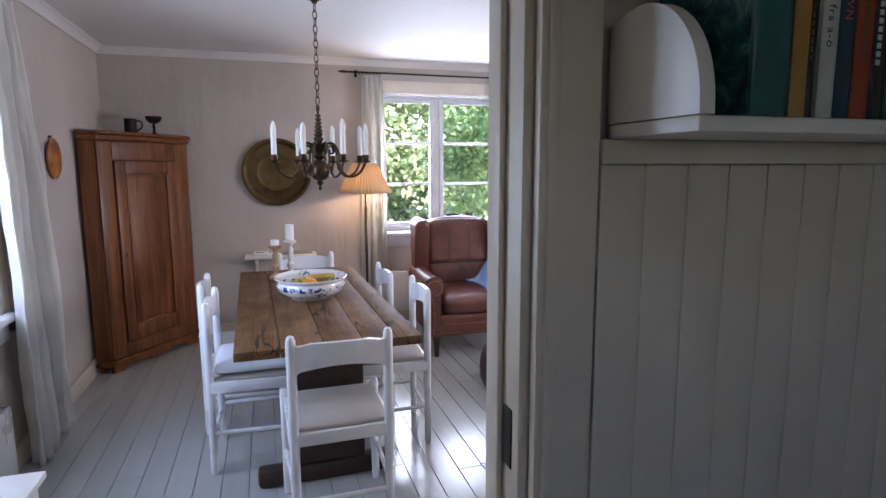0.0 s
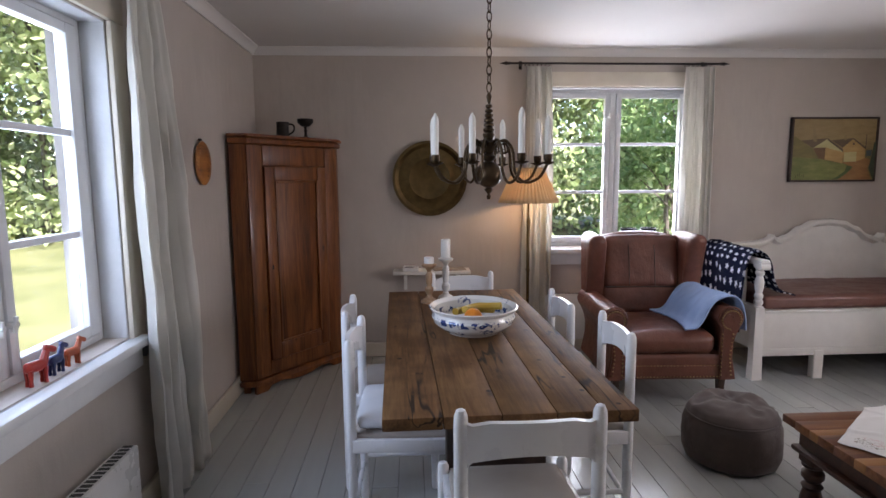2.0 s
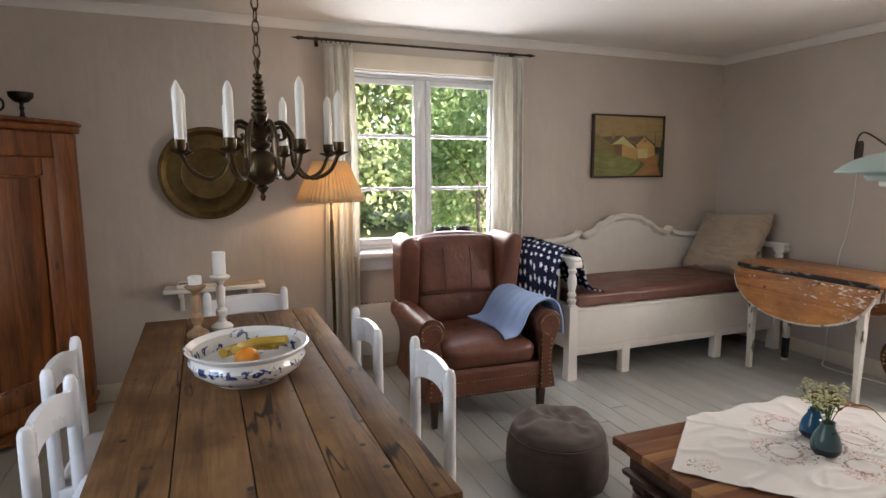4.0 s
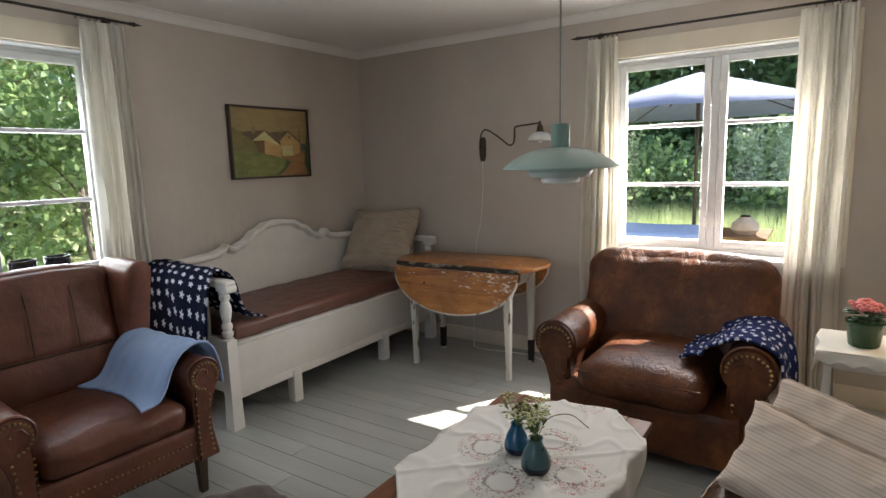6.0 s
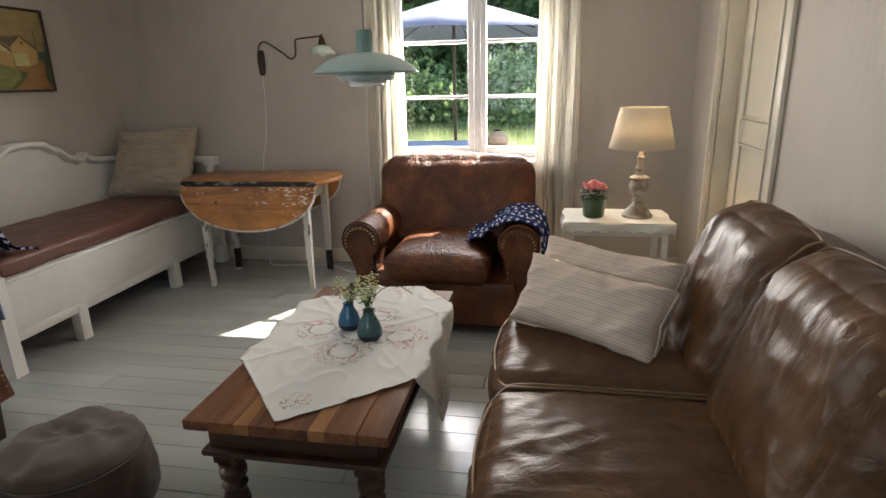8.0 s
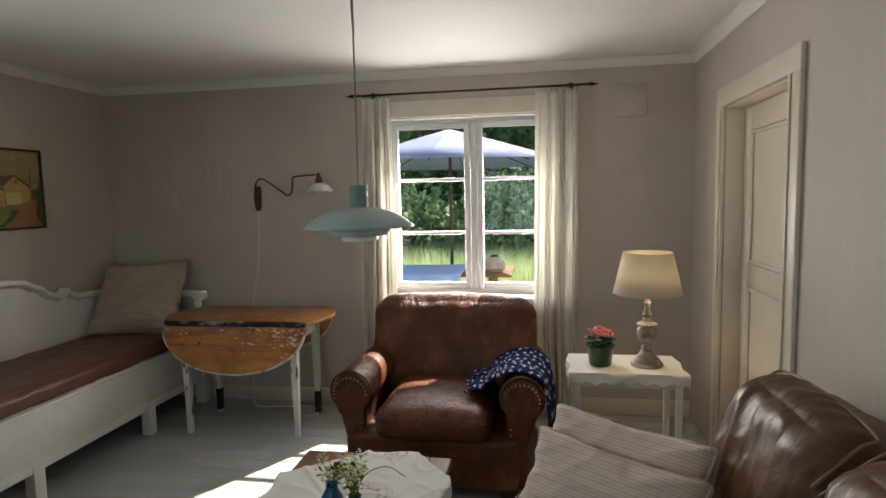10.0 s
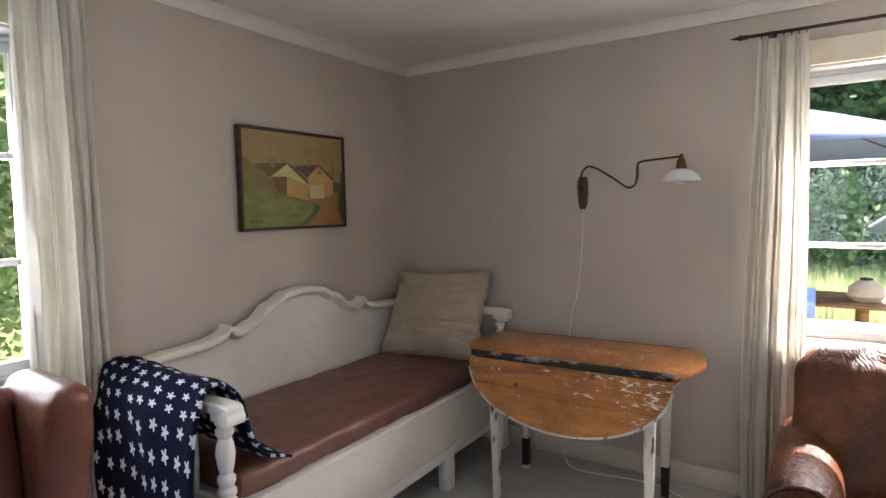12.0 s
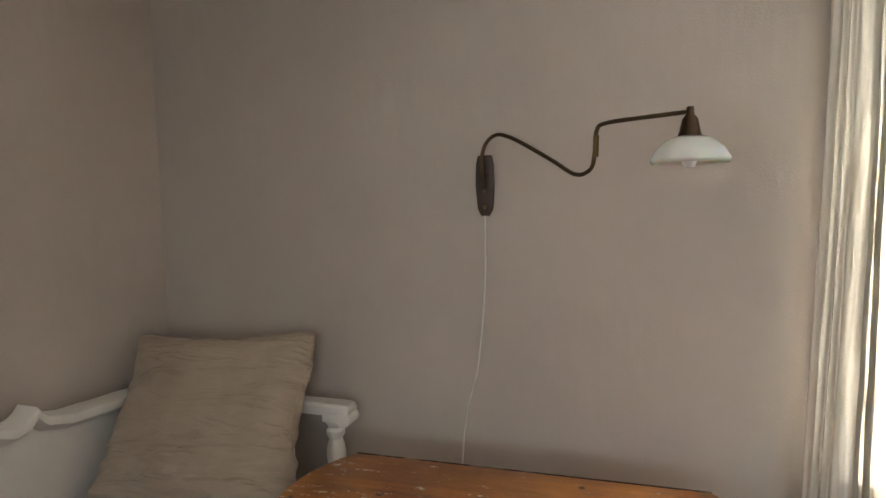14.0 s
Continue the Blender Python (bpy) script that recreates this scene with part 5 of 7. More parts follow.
    flat("painted_bush", [(0.95, 0.24), (1.0, 0.22), (1, -1), (0.94, -0.88), (0.86, -0.6), (0.9, -0.36)], dark, 19)
    bm = B()
    for k in range(5):
        box(bm, -0.30 + 0.016 * k, -0.0242, -0.215 + 0.004 * (k % 2), -0.296 + 0.016 * k, -0.0232, -0.195 + 0.006 * (k % 3))
    part("signature", bm, M_IRON, canvas)


painting()


M_CHAR = plain("dark_chipped_edge", (0.022, 0.018, 0.014), (0.34, 0.30, 0.25), 0.75, 28, 120, 0.6, spread=(0.52, 0.66), stretch=(1, 0.4, 1))


def drop_leaf_table():
    t = thing("drop_leaf_table", "scrubbed pine drop-leaf table with white worn legs", "table", 4.42, 4.285, 0, 2)
    worn, tt, pp = nodes_of("flaked_white_paint")
    v = coords(tt, "Object", (1, 1, 0.35))
    nn = node(tt, "ShaderNodeTexNoise", Scale=26.0, Detail=6.0)
    tt.links.new(v, nn.inputs["Vector"])
    tt.links.new(ramp(tt, nn.outputs["Fac"], [(0.36, (0.12, 0.07, 0.035)), (0.42, (0.62, 0.60, 0.54)), (0.7, (0.70, 0.68, 0.62))]), pp.inputs["Base Color"])
    pp.inputs["Roughness"].default_value = 0.6
    bumped(tt, pp, nn.outputs["Fac"], 0.5, 0.004)
    # tops: the bare pine keeps flakes of white paint
    top = M_LEAF.copy()
    top.name = "flaked_pine_top"
    nt = top.node_tree
    pb = nt.nodes["Principled BSDF"]
    old = pb.inputs["Base Color"].links[0].from_socket
    vv = coords(nt, "Object", (1.2, 0.35, 1.2))
    n2 = node(nt, "ShaderNodeTexNoise", Scale=55.0, Detail=5.0, Roughness=0.7)
    n3 = node(nt, "ShaderNodeTexNoise", Scale=4.0, Detail=2.0)
    nt.links.new(vv, n2.inputs["Vector"])
    nt.links.new(vv, n3.inputs["Vector"])
    s = math_node(nt, "ADD", n2.outputs["Fac"], math_node(nt, "MULTIPLY", n3.outputs["Fac"], 0.35))
    mask = ramp(nt, s, [(0.81, (0, 0, 0)), (0.822, (1, 1, 1))])
    mx = nt.nodes.new("ShaderNodeMix")
    mx.data_type = "RGBA"
    nt.links.new(mask, mx.inputs["Factor"])
    nt.links.new(old, mx.inputs[6])
    mx.inputs[7].default_value = (0.66, 0.63, 0.57, 1)
    nt.links.new(mx.outputs[2], pb.inputs["Base Color"])
    half = 0.235
    R = 0.552

    def arc(x0, x1, n=12):
        return [(x0 + (x1 - x0) * i / n) for i in range(n + 1)]
    outline = [(x, -math.sqrt(R * R - x * x * 1.6)) for x in arc(-half, half)] + [(x, math.sqrt(R * R - x * x * 1.6)) for x in arc(half, -half)]
    part("tabletop", slab(B(), outline, 0.718, 0.742, 0.005), top, t)
    for s in (-1, 1):
        part("worn_edge", boxed(s * half - 0.005, -0.462, 0.716, s * half + 0.002, 0.462, 0.7432, 0.001), M_CHAR, t, "dark chipped edge")
        part("hinge_rail", boxed(s * 0.218 - 0.012, -0.45, 0.69, s * 0.218 + 0.012, 0.45, 0.717, 0.002), M_DARKW, t)
    for s in (-1, 1):
        bm = B()
        yh = math.sqrt(R * R - half * half * 1.6) - 0.005
        pts = [(-yh, 0.0)] + [(yh * -math.cos(math.pi * k / 24), -0.285 * math.sin(math.pi * k / 24) ** 0.92) for k in range(1, 24)] + [(yh, 0.0)]
        a = [bm.verts.new((s * (half + 0.004), y, 0.709 + z)) for y, z in pts]
        b = [bm.verts.new((s * (half + 0.024), y, 0.709 + z)) for y, z in pts]
        bm.faces.new(a)
        bm.faces.new(b[::-1])
        for i in range(len(a)):
            bm.faces.new((a[i], b[i], b[(i + 1) % len(a)], a[(i + 1) % len(a)]))
        bmesh.ops.recalc_face_normals(bm, faces=bm.faces[:])
        leafm = Matrix.Translation((s * half, 0, 0.73)) @ Matrix.Rotation(radians(-s * 9), 4, "Y") @ Matrix.Translation((-s * half, 0, -0.73))
        leaf = part("drop_leaf", turned(bm, leafm), top, t, "hanging half-round pine leaf")
        rim = [(s * (half + 0.014), y, 0.709 + z - 0.002) for y, z in pts[1:-1]]
        part("worn_rim", turned(tube(B(), rim, 0.0105, 6), leafm), worn, leaf, "edge with remains of white paint")
    for sx in (-1, 1):
        for sy in (-1, 1):
            bm = turned(lathe(B(), [(0.021, 0), (0.021, 0.1), (0.033, 0.55), (0.033, 0.712)], seg=4), Matrix.Translation((sx * 0.185, sy * 0.36, 0)) @ Matrix.Rotation(radians(45), 4, "Z"))
            leg = part("leg", bm, worn, t, "square tapered leg with flaked white paint")
            if sx > 0:
                part("iron_sleeve", turned(lathe(B(), [(0.0235, 0.02), (0.0265, 0.17)], seg=4), Matrix.Translation((sx * 0.185, sy * 0.36, 0)) @ Matrix.Rotation(radians(45), 4, "Z")), M_IRON, leg)
    for sy in (-1, 1):
        part("end_apron", boxed(-0.16, sy * 0.36 - 0.011, 0.60, 0.16, sy * 0.36 + 0.011, 0.713, 0.003), worn, t)
    for sx in (-1, 1):
        part("side_apron", boxed(sx * 0.185 - 0.011, -0.335, 0.60, sx * 0.185 + 0.011, 0.335, 0.713, 0.003), worn, t)


drop_leaf_table()


def wall_lamp():
    c = thing("wall_lamp", "brass swing-arm wall lamp with white glass shade", "wall lamp", E_, 4.425, 1.496)
    bm = slab(B(), [(-0.026, -0.06), (-0.02, -0.085), (0.02, -0.085), (0.026, -0.06), (0.028, 0.0), (0.022, 0.07), (0.012, 0.09), (-0.012, 0.09), (-0.022, 0.07), (-0.028, 0.0)], 0, 0.016, 0.004)
    part("back_plate", turned(bm, Matrix.Rotation(radians(-90), 4, "Y") @ Matrix.Rotation(radians(90), 4, "Z")), M_DARKW, c)
    for z in (-0.065, -0.02, 0.035):
        part("screw", turned(lathe(B(), [(0, 0), (0.006, 0), (0.005, 0.004), (0, 0.005)], seg=10), Matrix.Translation((-0.017, 0, z)) @ Matrix.Rotation(radians(-90), 4, "Y")), M_BRASS, c)
    path = [(-0.03, 0, -0.01), (-0.035, 0, 0.09), (-0.045, -0.035, 0.135), (-0.06, -0.09, 0.125), (-0.085, -0.20, 0.06), (-0.10, -0.265, 0.018), (-0.11, -0.305, 0.03), (-0.115, -0.315, 0.07), (-0.12, -0.32, 0.125), (-0.125, -0.34, 0.142), (-0.15, -0.42, 0.147), (-0.172, -0.534, 0.152)]
    part("arm", tube(B(), curve_pts(path, 60), 0.0055, 8), M_BRONZE, c)
    part("joint", tube(B(), [(-0.1165, -0.317, 0.06), (-0.118, -0.319, 0.115)], 0.0075, 8), M_BRASS, c)
    x, y = -0.172, -0.534
    part("lamp_holder", lathe(B(), [(0, 0.235), (0.008, 0.233), (0.01, 0.215), (0.018, 0.205), (0.024, 0.175), (0.03, 0.16), (0.032, 0.148), (0, 0.148)], x, y, -0.070, 16), M_BRONZE, c)
    m, t, p = nodes_of("opal_glass")
    p.inputs["Base Color"].default_value = (0.82, 0.80, 0.74, 1)
    p.inputs["Roughness"].default_value = 0.18
    p.inputs["Transmission Weight"].default_value = 0.25
    p.inputs["Subsurface Weight"].default_value = 0.3
    prof = [(0.028, 0.147), (0.05, 0.14), (0.075, 0.118), (0.086, 0.095), (0.084, 0.086)]
    loops = [[(x + r * (1 + (0.035 * math.cos(10 * 2 * math.pi * i / 60) if k > 2 else 0)) * math.cos(2 * math.pi * i / 60), y + r * (1 + (0.035 * math.cos(10 * 2 * math.pi * i / 60) if k > 2 else 0)) * math.sin(2 * math.pi * i / 60), z - 0.053) for i in range(60)] for k, (r, z) in enumerate(prof)]
    solid(part("shade", rings(B(), loops, True, False), m, c, "scalloped white opal glass shade", angle=70), 0.003)
    part("light_bulb", lathe(B(), [(0, 0.09), (0.012, 0.093), (0.018, 0.108), (0.012, 0.13), (0.008, 0.147)], x, y, -0.070, 14), M_PLASTIC, c)
    part("cable", tube(B(), curve_pts([(-0.01, 0, -0.085), (-0.008, 0.004, -0.3), (-0.008, 0.03, -0.55), (-0.008, 0.07, -0.72), (-0.008, 0.10, -1.1), (-0.025, 0.10, -1.48)], 30), 0.0028, 6), M_PLASTIC, c, "thin white cable")


wall_lamp()


M_CABLE = plain("grey_cable", (0.16, 0.155, 0.145), (0.2, 0.195, 0.18), 0.6)


def pendant():
    c = thing("pendant_lamp", "pale green metal pendant lamp with layered shades", "pendant lamp", 3.03, 3.075, -0.014)
    m = plain("pale_green_lacquer", (0.27, 0.37, 0.35), (0.30, 0.40, 0.38), 0.35, 5, 60, 0.03)
    dk = plain("dull_green_lacquer", (0.13, 0.22, 0.20), (0.16, 0.25, 0.23), 0.4, 5, 60, 0.03)
    part("cap", lathe(B(), [(0, 1.545), (0.03, 1.545), (0.033, 1.54), (0.033, 1.462), (0.036, 1.458), (0.036, 1.452), (0, 1.452)], seg=28), dk, c)
    solid(part("upper_shade", lathe(B(), [(0.034, 1.462), (0.06, 1.460), (0.10, 1.452), (0.14, 1.437), (0.175, 1.416), (0.198, 1.397), (0.204, 1.390)], seg=48, caps=False), m, c), 0.002)
    solid(part("middle_shade", lathe(B(), [(0.070, 1.420), (0.095, 1.405), (0.110, 1.388), (0.113, 1.378), (0.104, 1.364), (0.100, 1.361)], seg=40, caps=False), plain("pale_grey_lacquer", (0.34, 0.42, 0.39), (0.38, 0.46, 0.43), 0.4, 5, 60, 0.03), c, "pale grey-green inner shade"), 0.002)
    solid(part("lower_shade", lathe(B(), [(0.066, 1.365), (0.066, 1.345), (0.060, 1.339)], seg=32, caps=False), M_PLASTIC, c), 0.002)
    part("diffuser", lathe(B(), [(0, 1.385), (0.055, 1.385), (0.058, 1.346), (0.05, 1.342), (0, 1.344)], seg=28), M_PLASTIC, c)
    for k in range(3):
        a = 2 * math.pi * k / 3
        part("strut", tube(B(), [(0.04 * math.cos(a), 0.04 * math.sin(a), 1.45), (0.11 * math.cos(a), 0.11 * math.sin(a), 1.388)], 0.003, 6), m, c)
    part("cable", tube(B(), curve_pts([(0, 0, 1.54), (0.002, 0, 1.8), (0, 0, 2.07), (0.004, 0, 2.09), (0.002, 0, 2.2), (0, 0, CEIL - 0.006)], 20), 0.0034, 6), M_CABLE, c, "thin grey cable")
    part("cable_loop", tube(B(), curve_pts([(0.002, 0, 2.08), (0.010, 0.004, 2.12), (0.008, 0.006, 2.2), (0, 0, 2.26), (-0.004, 0.0, CEIL - 0.016)], 16), 0.0034, 6), M_CABLE, c)
    part("ceiling_hook", lathe(B(), [(0, CEIL - 0.021), (0.014, CEIL - 0.016), (0.018, CEIL + 0.013), (0, CEIL + 0.013)]), M_PLASTIC, c)


pendant()


def club_chair():
    c = thing("club_armchair", "worn tan leather club armchair with rolled arms", "armchair", 3.572, 2.935, 0, -91)
    # local: faces -y, so that the world front looks to -x
    part("base", soft(B(), 0, 0.44, 0.20, 0.42, 0.42, 0.125, 0.03, 12, 0.008, 0.004, 5, 1), M_CLUB, c)
    part("seat_cushion", soft(B(), 0, 0.34, 0.39, 0.275, 0.37, 0.075, 0.06, 18, 0.03, 0.006, 6, 2), M_CLUB, c, "puffed worn leather seat cushion")
    tilt = Matrix.Rotation(radians(-14), 4, "X")
    part("back", soft(B(), 0, 0.71, 0.60, 0.475, 0.12, 0.285, 0.105, 40, 0.03, 0.005, 6, 3, tilt), M_CLUB, c)
    part("back_piping", tube(B(), curve_pts([(-0.46, 0.70, 0.70), (-0.452, 0.735, 0.80), (-0.40, 0.752, 0.865), (-0.2, 0.757, 0.887), (0, 0.759, 0.89), (0.2, 0.757, 0.887), (0.40, 0.752, 0.865), (0.452, 0.735, 0.80), (0.46, 0.70, 0.70)], 40), 0.005, 6), M_DARKW, c)
    for s in (-1, 1):
        arm = scroll_arm(c, s, s * 0.43, 0.10, 0.78, 0.07, 0.615, 0.105, M_CLUB, crease=0.008)
        ring = []
        for k in range(15):
            a = math.pi * (0.0 + 1.1 * k / 14)
            ring.append((s * 0.43 - s * 0.084 * math.cos(a), 0.083, 0.502 + 0.082 * math.sin(a)))
        studs(arm, ring + [(s * 0.375, 0.083, 0.12 + 0.03 * k) for k in range(9)], 0.0075, M_STUD)
    for x in (-0.36, 0.36):
        for y in (0.10, 0.78):
            part("bun_foot", lathe(B(), [(0, 0), (0.025, 0), (0.04, 0.03), (0.035, 0.07), (0.02, 0.08), (0, 0.08)], x, y, 0, 14), M_DARKW, c)
    tube_pts = [(-0.27, -0.028, 0.43), (0.27, -0.028, 0.43)]
    part("piping", tube(B(), tube_pts, 0.005, 6), M_CLUB, c)


club_chair()
draped("star_throw", "blue star-patterned throw over the armchair arm", "throw", M_STARS2,
       over_arm([(3.91, 2.78, 0.505), (3.91, 2.70, 0.525), (3.91, 2.64, 0.58), (3.90, 2.57, 0.622), (3.90, 2.48, 0.626), (3.89, 2.405, 0.58), (3.88, 2.37, 0.46), (3.87, 2.36, 0.24)], (0.99, -0.05, 0.0), lambda u: 0.36 + 0.06 * math.sin(u * 3), 9.0, 0.026), 60, 30, 0.01)


def turned_leg(bm, x, y, z0, z1, r):
    h = z1 - z0
    return lathe(bm, [(r * 0.62, z0), (r * 0.7, z0 + 0.04 * h), (r * 0.55, z0 + 0.10 * h), (r * 0.95, z0 + 0.30 * h), (r, z0 + 0.42 * h), (r * 0.75, z0 + 0.58 * h), (r * 0.95, z0 + 0.64 * h), (r * 0.6, z0 + 0.70 * h), (r * 0.98, z0 + 0.78 * h), (r * 0.98, z0 + 0.86 * h), (r * 0.6, z0 + 0.92 * h), (r, z0 + 0.96 * h), (r, z1)], x, y, 0, 18)


def coffee_table():
    t = thing("coffee_table", "dark brown hardwood coffee table with turned legs", "coffee table", 2.62, 3.075, 0)
    L, D = 0.56, 0.305
    cuts = [-D, -0.215, -0.125, -0.075, 0.02, 0.10, 0.145, 0.225, D]
    for k, (a, c2) in enumerate(zip(cuts, cuts[1:])):
        outer = k in (0, len(cuts) - 2)
        part("tabletop_board", boxed(-L, a + 0.0005, 0.396, L, c2 - 0.0005, 0.43, 0.006 if outer else 0.0012), (M_COFFEE, M_COFFEE2, M_COFFEE3)[(0, 1, 2, 0, 1, 2, 1, 0)[k]], t)
    part("apron", boxed(-L + 0.045, -D + 0.045, 0.315, L - 0.045, D - 0.045, 0.395, 0.006), M_DARKBROWN, t)
    part("apron_moulding", boxed(-L + 0.025, -D + 0.025, 0.292, L - 0.025, D - 0.025, 0.314, 0.009), M_DARKBROWN, t)
    for sx in (-1, 1):
        for sy in (-1, 1):
            x, y = sx * (L - 0.085), sy * (D - 0.085)
            part("leg_block", boxed(x - 0.038, y - 0.038, 0.255, x + 0.038, y + 0.038, 0.291, 0.004), M_DARKBROWN, t)
            part("turned_leg", turned_leg(B(), x, y, 0, 0.254, 0.042), M_DARKBROWN, t)


M_COFFEE2 = wood("sheesham_boards", (0.05, 0.015, 0.006), (0.15, 0.05, 0.016), (0.26, 0.105, 0.035), "x", 2.2, 0.40, 0.3, 0.08)
M_COFFEE3 = wood("pale_sheesham_boards", (0.13, 0.048, 0.016), (0.27, 0.115, 0.036), (0.38, 0.18, 0.06), "x", 2.2, 0.40, 0.2, 0.08)
M_DARKBROWN = wood("dark_stained_hardwood", (0.016, 0.006, 0.004), (0.036, 0.013, 0.007), (0.07, 0.026, 0.012), "x", 3, 0.36, 0.2, 0.15)
coffee_table()


def tablecloth():
    m, t, p = nodes_of("embroidered_linen")
    v = coords(t, "UV", (1, 1, 1))
    sep = t.nodes.new("ShaderNodeSeparateXYZ")
    t.links.new(v, sep.inputs["Vector"])

    def disc(cx, cy, r, w):
        dx = math_node(t, "SUBTRACT", sep.outputs["X"], cx)
        dy = math_node(t, "SUBTRACT", sep.outputs["Y"], cy)
        d = math_node(t, "SQRT", math_node(t, "ADD", math_node(t, "MULTIPLY", dx, dx), math_node(t, "MULTIPLY", dy, dy)))
        return math_node(t, "LESS_THAN", math_node(t, "ABSOLUTE", math_node(t, "SUBTRACT", d, r)), w)
    total, spray = None, None
    for cx, cy in ((0.37, 0.37), (0.63, 0.37), (0.37, 0.63), (0.63, 0.63)):
        a = disc(cx, cy, 0.060, 0.0055)
        b = disc(cx, cy, 0.085, 0.035)
        total = a if total is None else math_node(t, "MAXIMUM", total, a)
        spray = b if spray is None else math_node(t, "MAXIMUM", spray, b)
    total = math_node(t, "MAXIMUM", total, disc(0.5, 0.5, 0.085, 0.0055))
    for cx, cy in ((0.1, 0.1), (0.9, 0.1), (0.1, 0.9), (0.9, 0.9)):
        spray = math_node(t, "MAXIMUM", spray, disc(cx, cy, 0.0, 0.06))
    n1 = node(t, "ShaderNodeTexNoise", Scale=60.0, Detail=3.0, Distortion=2.0)
    t.links.new(v, n1.inputs["Vector"])
    n2 = node(t, "ShaderNodeTexNoise", Scale=9.0)
    t.links.new(v, n2.inputs["Vector"])
    holes = math_node(t, "GREATER_THAN", n1.outputs["Fac"], 0.48)
    lace = math_node(t, "MULTIPLY", total, holes)
    flowers = math_node(t, "MULTIPLY", spray, math_node(t, "GREATER_THAN", n1.outputs["Fac"], 0.575))
    base = (0.66, 0.64, 0.61, 1)
    m1 = t.nodes.new("ShaderNodeMix")
    m1.data_type = "RGBA"
    t.links.new(lace, m1.inputs["Factor"])
    m1.inputs[6].default_value, m1.inputs[7].default_value = base, (0.22, 0.21, 0.20, 1)
    m2 = t.nodes.new("ShaderNodeMix")
    m2.data_type = "RGBA"
    t.links.new(flowers, m2.inputs["Factor"])
    t.links.new(m1.outputs[2], m2.inputs[6])
    t.links.new(ramp(t, n2.outputs["Fac"], [(0.45, (0.50, 0.17, 0.16)), (0.55, (0.22, 0.20, 0.15))]), m2.inputs[7])
    t.links.new(m2.outputs[2], p.inputs["Base Color"])
    p.inputs["Roughness"].default_value = 0.9
    nb = node(t, "ShaderNodeTexNoise", Scale=350.0)
    t.links.new(v, nb.inputs["Vector"])
    bumped(t, p, nb.outputs["Fac"], 0.2, 0.002)
    cx, cy, half = 2.683, 3.046, 0.432
    ang = radians(40)
    x0, x1, y0, y1 = 2.06 - 0.004, 3.18 + 0.004, 2.77 - 0.004, 3.38 + 0.004
    zt = 0.4315

    def f(u, v2):
        a, b = (u - 0.5) * 2 * half, (v2 - 0.5) * 2 * half
        x = cx + a * math.cos(ang) - b * math.sin(ang)
        y = cy + a * math.sin(ang) + b * math.cos(ang)
        z = zt + 0.006 * abs(noise.noise((x * 6, y * 6, 1))) + 0.005 * max(0, 1 - abs(noise.noise((x * 5 + y * 4, y * 7 - x * 3, 4))) * 7) + 0.005 * max(0, 1 - abs(math.sin(a * 7.2)) * 9) + 0.005 * max(0, 1 - abs(math.sin(b * 7.2)) * 9)
        drop = 0.0
        for over, axis in ((y0 - y, "y0"), (y - y1, "y1"), (x - x1, "x1")):
            if over > 0:
                drop = max(drop, over)
                k = 0.012 + 0.10 * over + 0.010 * math.sin((x if axis[0] == "y" else y) * 26)
                k = min(k, 0.02 + over * 0.3)
                if axis == "y0":
                    y = y0 - k
                elif axis == "y1":
                    y = y1 + k
                else:
                    x = x1 + k
        return (x, y, z - max(0, drop - 0.004))
    ob = part("tablecloth", sheet(B(), f, 110, 110), m, None, angle=70)
    tagged(ob, "white embroidered linen cloth on the coffee table", "tablecloth")
    solid(ob, 0.0015, 1.0)


tablecloth()


def vase(x, y, s, mat, dark, label):
    c = thing("vase", label, "vase", x, y, 0.4375)
    part("pot", lathe(B(), [(0, 0), (0.034 * s, 0), (0.043 * s, 0.012 * s), (0.046 * s, 0.035 * s), (0.038 * s, 0.065 * s), (0.022 * s, 0.095 * s), (0.021 * s, 0.108 * s), (0.024 * s, 0.112 * s), (0.018 * s, 0.108 * s), (0.015 * s, 0.09 * s), (0.0, 0.03 * s)], seg=24), mat, c)
    part("foot_band", lathe(B(), [(0, -0.0005), (0.0345 * s, -0.0005), (0.0442 * s, 0.012 * s), (0.0465 * s, 0.024 * s), (0.0462 * s, 0.026 * s)], seg=24, caps=False), dark, c)
    return c


v1 = vase(2.635, 2.995, 1.0, plain("grey_blue_glaze", (0.035, 0.085, 0.095), (0.055, 0.115, 0.125), 0.3), plain("dark_glaze", (0.008, 0.012, 0.02), (0.012, 0.02, 0.03), 0.3), "grey-blue glazed pottery vase with wild flowers")
v2 = vase(2.715, 3.10, 0.92, plain("deep_blue_glaze", (0.01, 0.075, 0.16), (0.015, 0.11, 0.21), 0.2), plain("navy_glaze", (0.006, 0.012, 0.04), (0.01, 0.02, 0.05), 0.2), "deep blue glazed pottery vase with wild flowers")
M_STEM = plain("flower_stem", (0.06, 0.11, 0.025), (0.10, 0.17, 0.04), 0.6)
M_FOLI = plain("flower_leaf", (0.05, 0.10, 0.02), (0.10, 0.17, 0.04), 0.5)
M_CREAM = plain("cream_petals", (0.50, 0.52, 0.24), (0.62, 0.62, 0.36), 0.7)
M_REDL = plain("dry_red_leaf", (0.10, 0.05, 0.025), (0.16, 0.09, 0.04), 0.7)


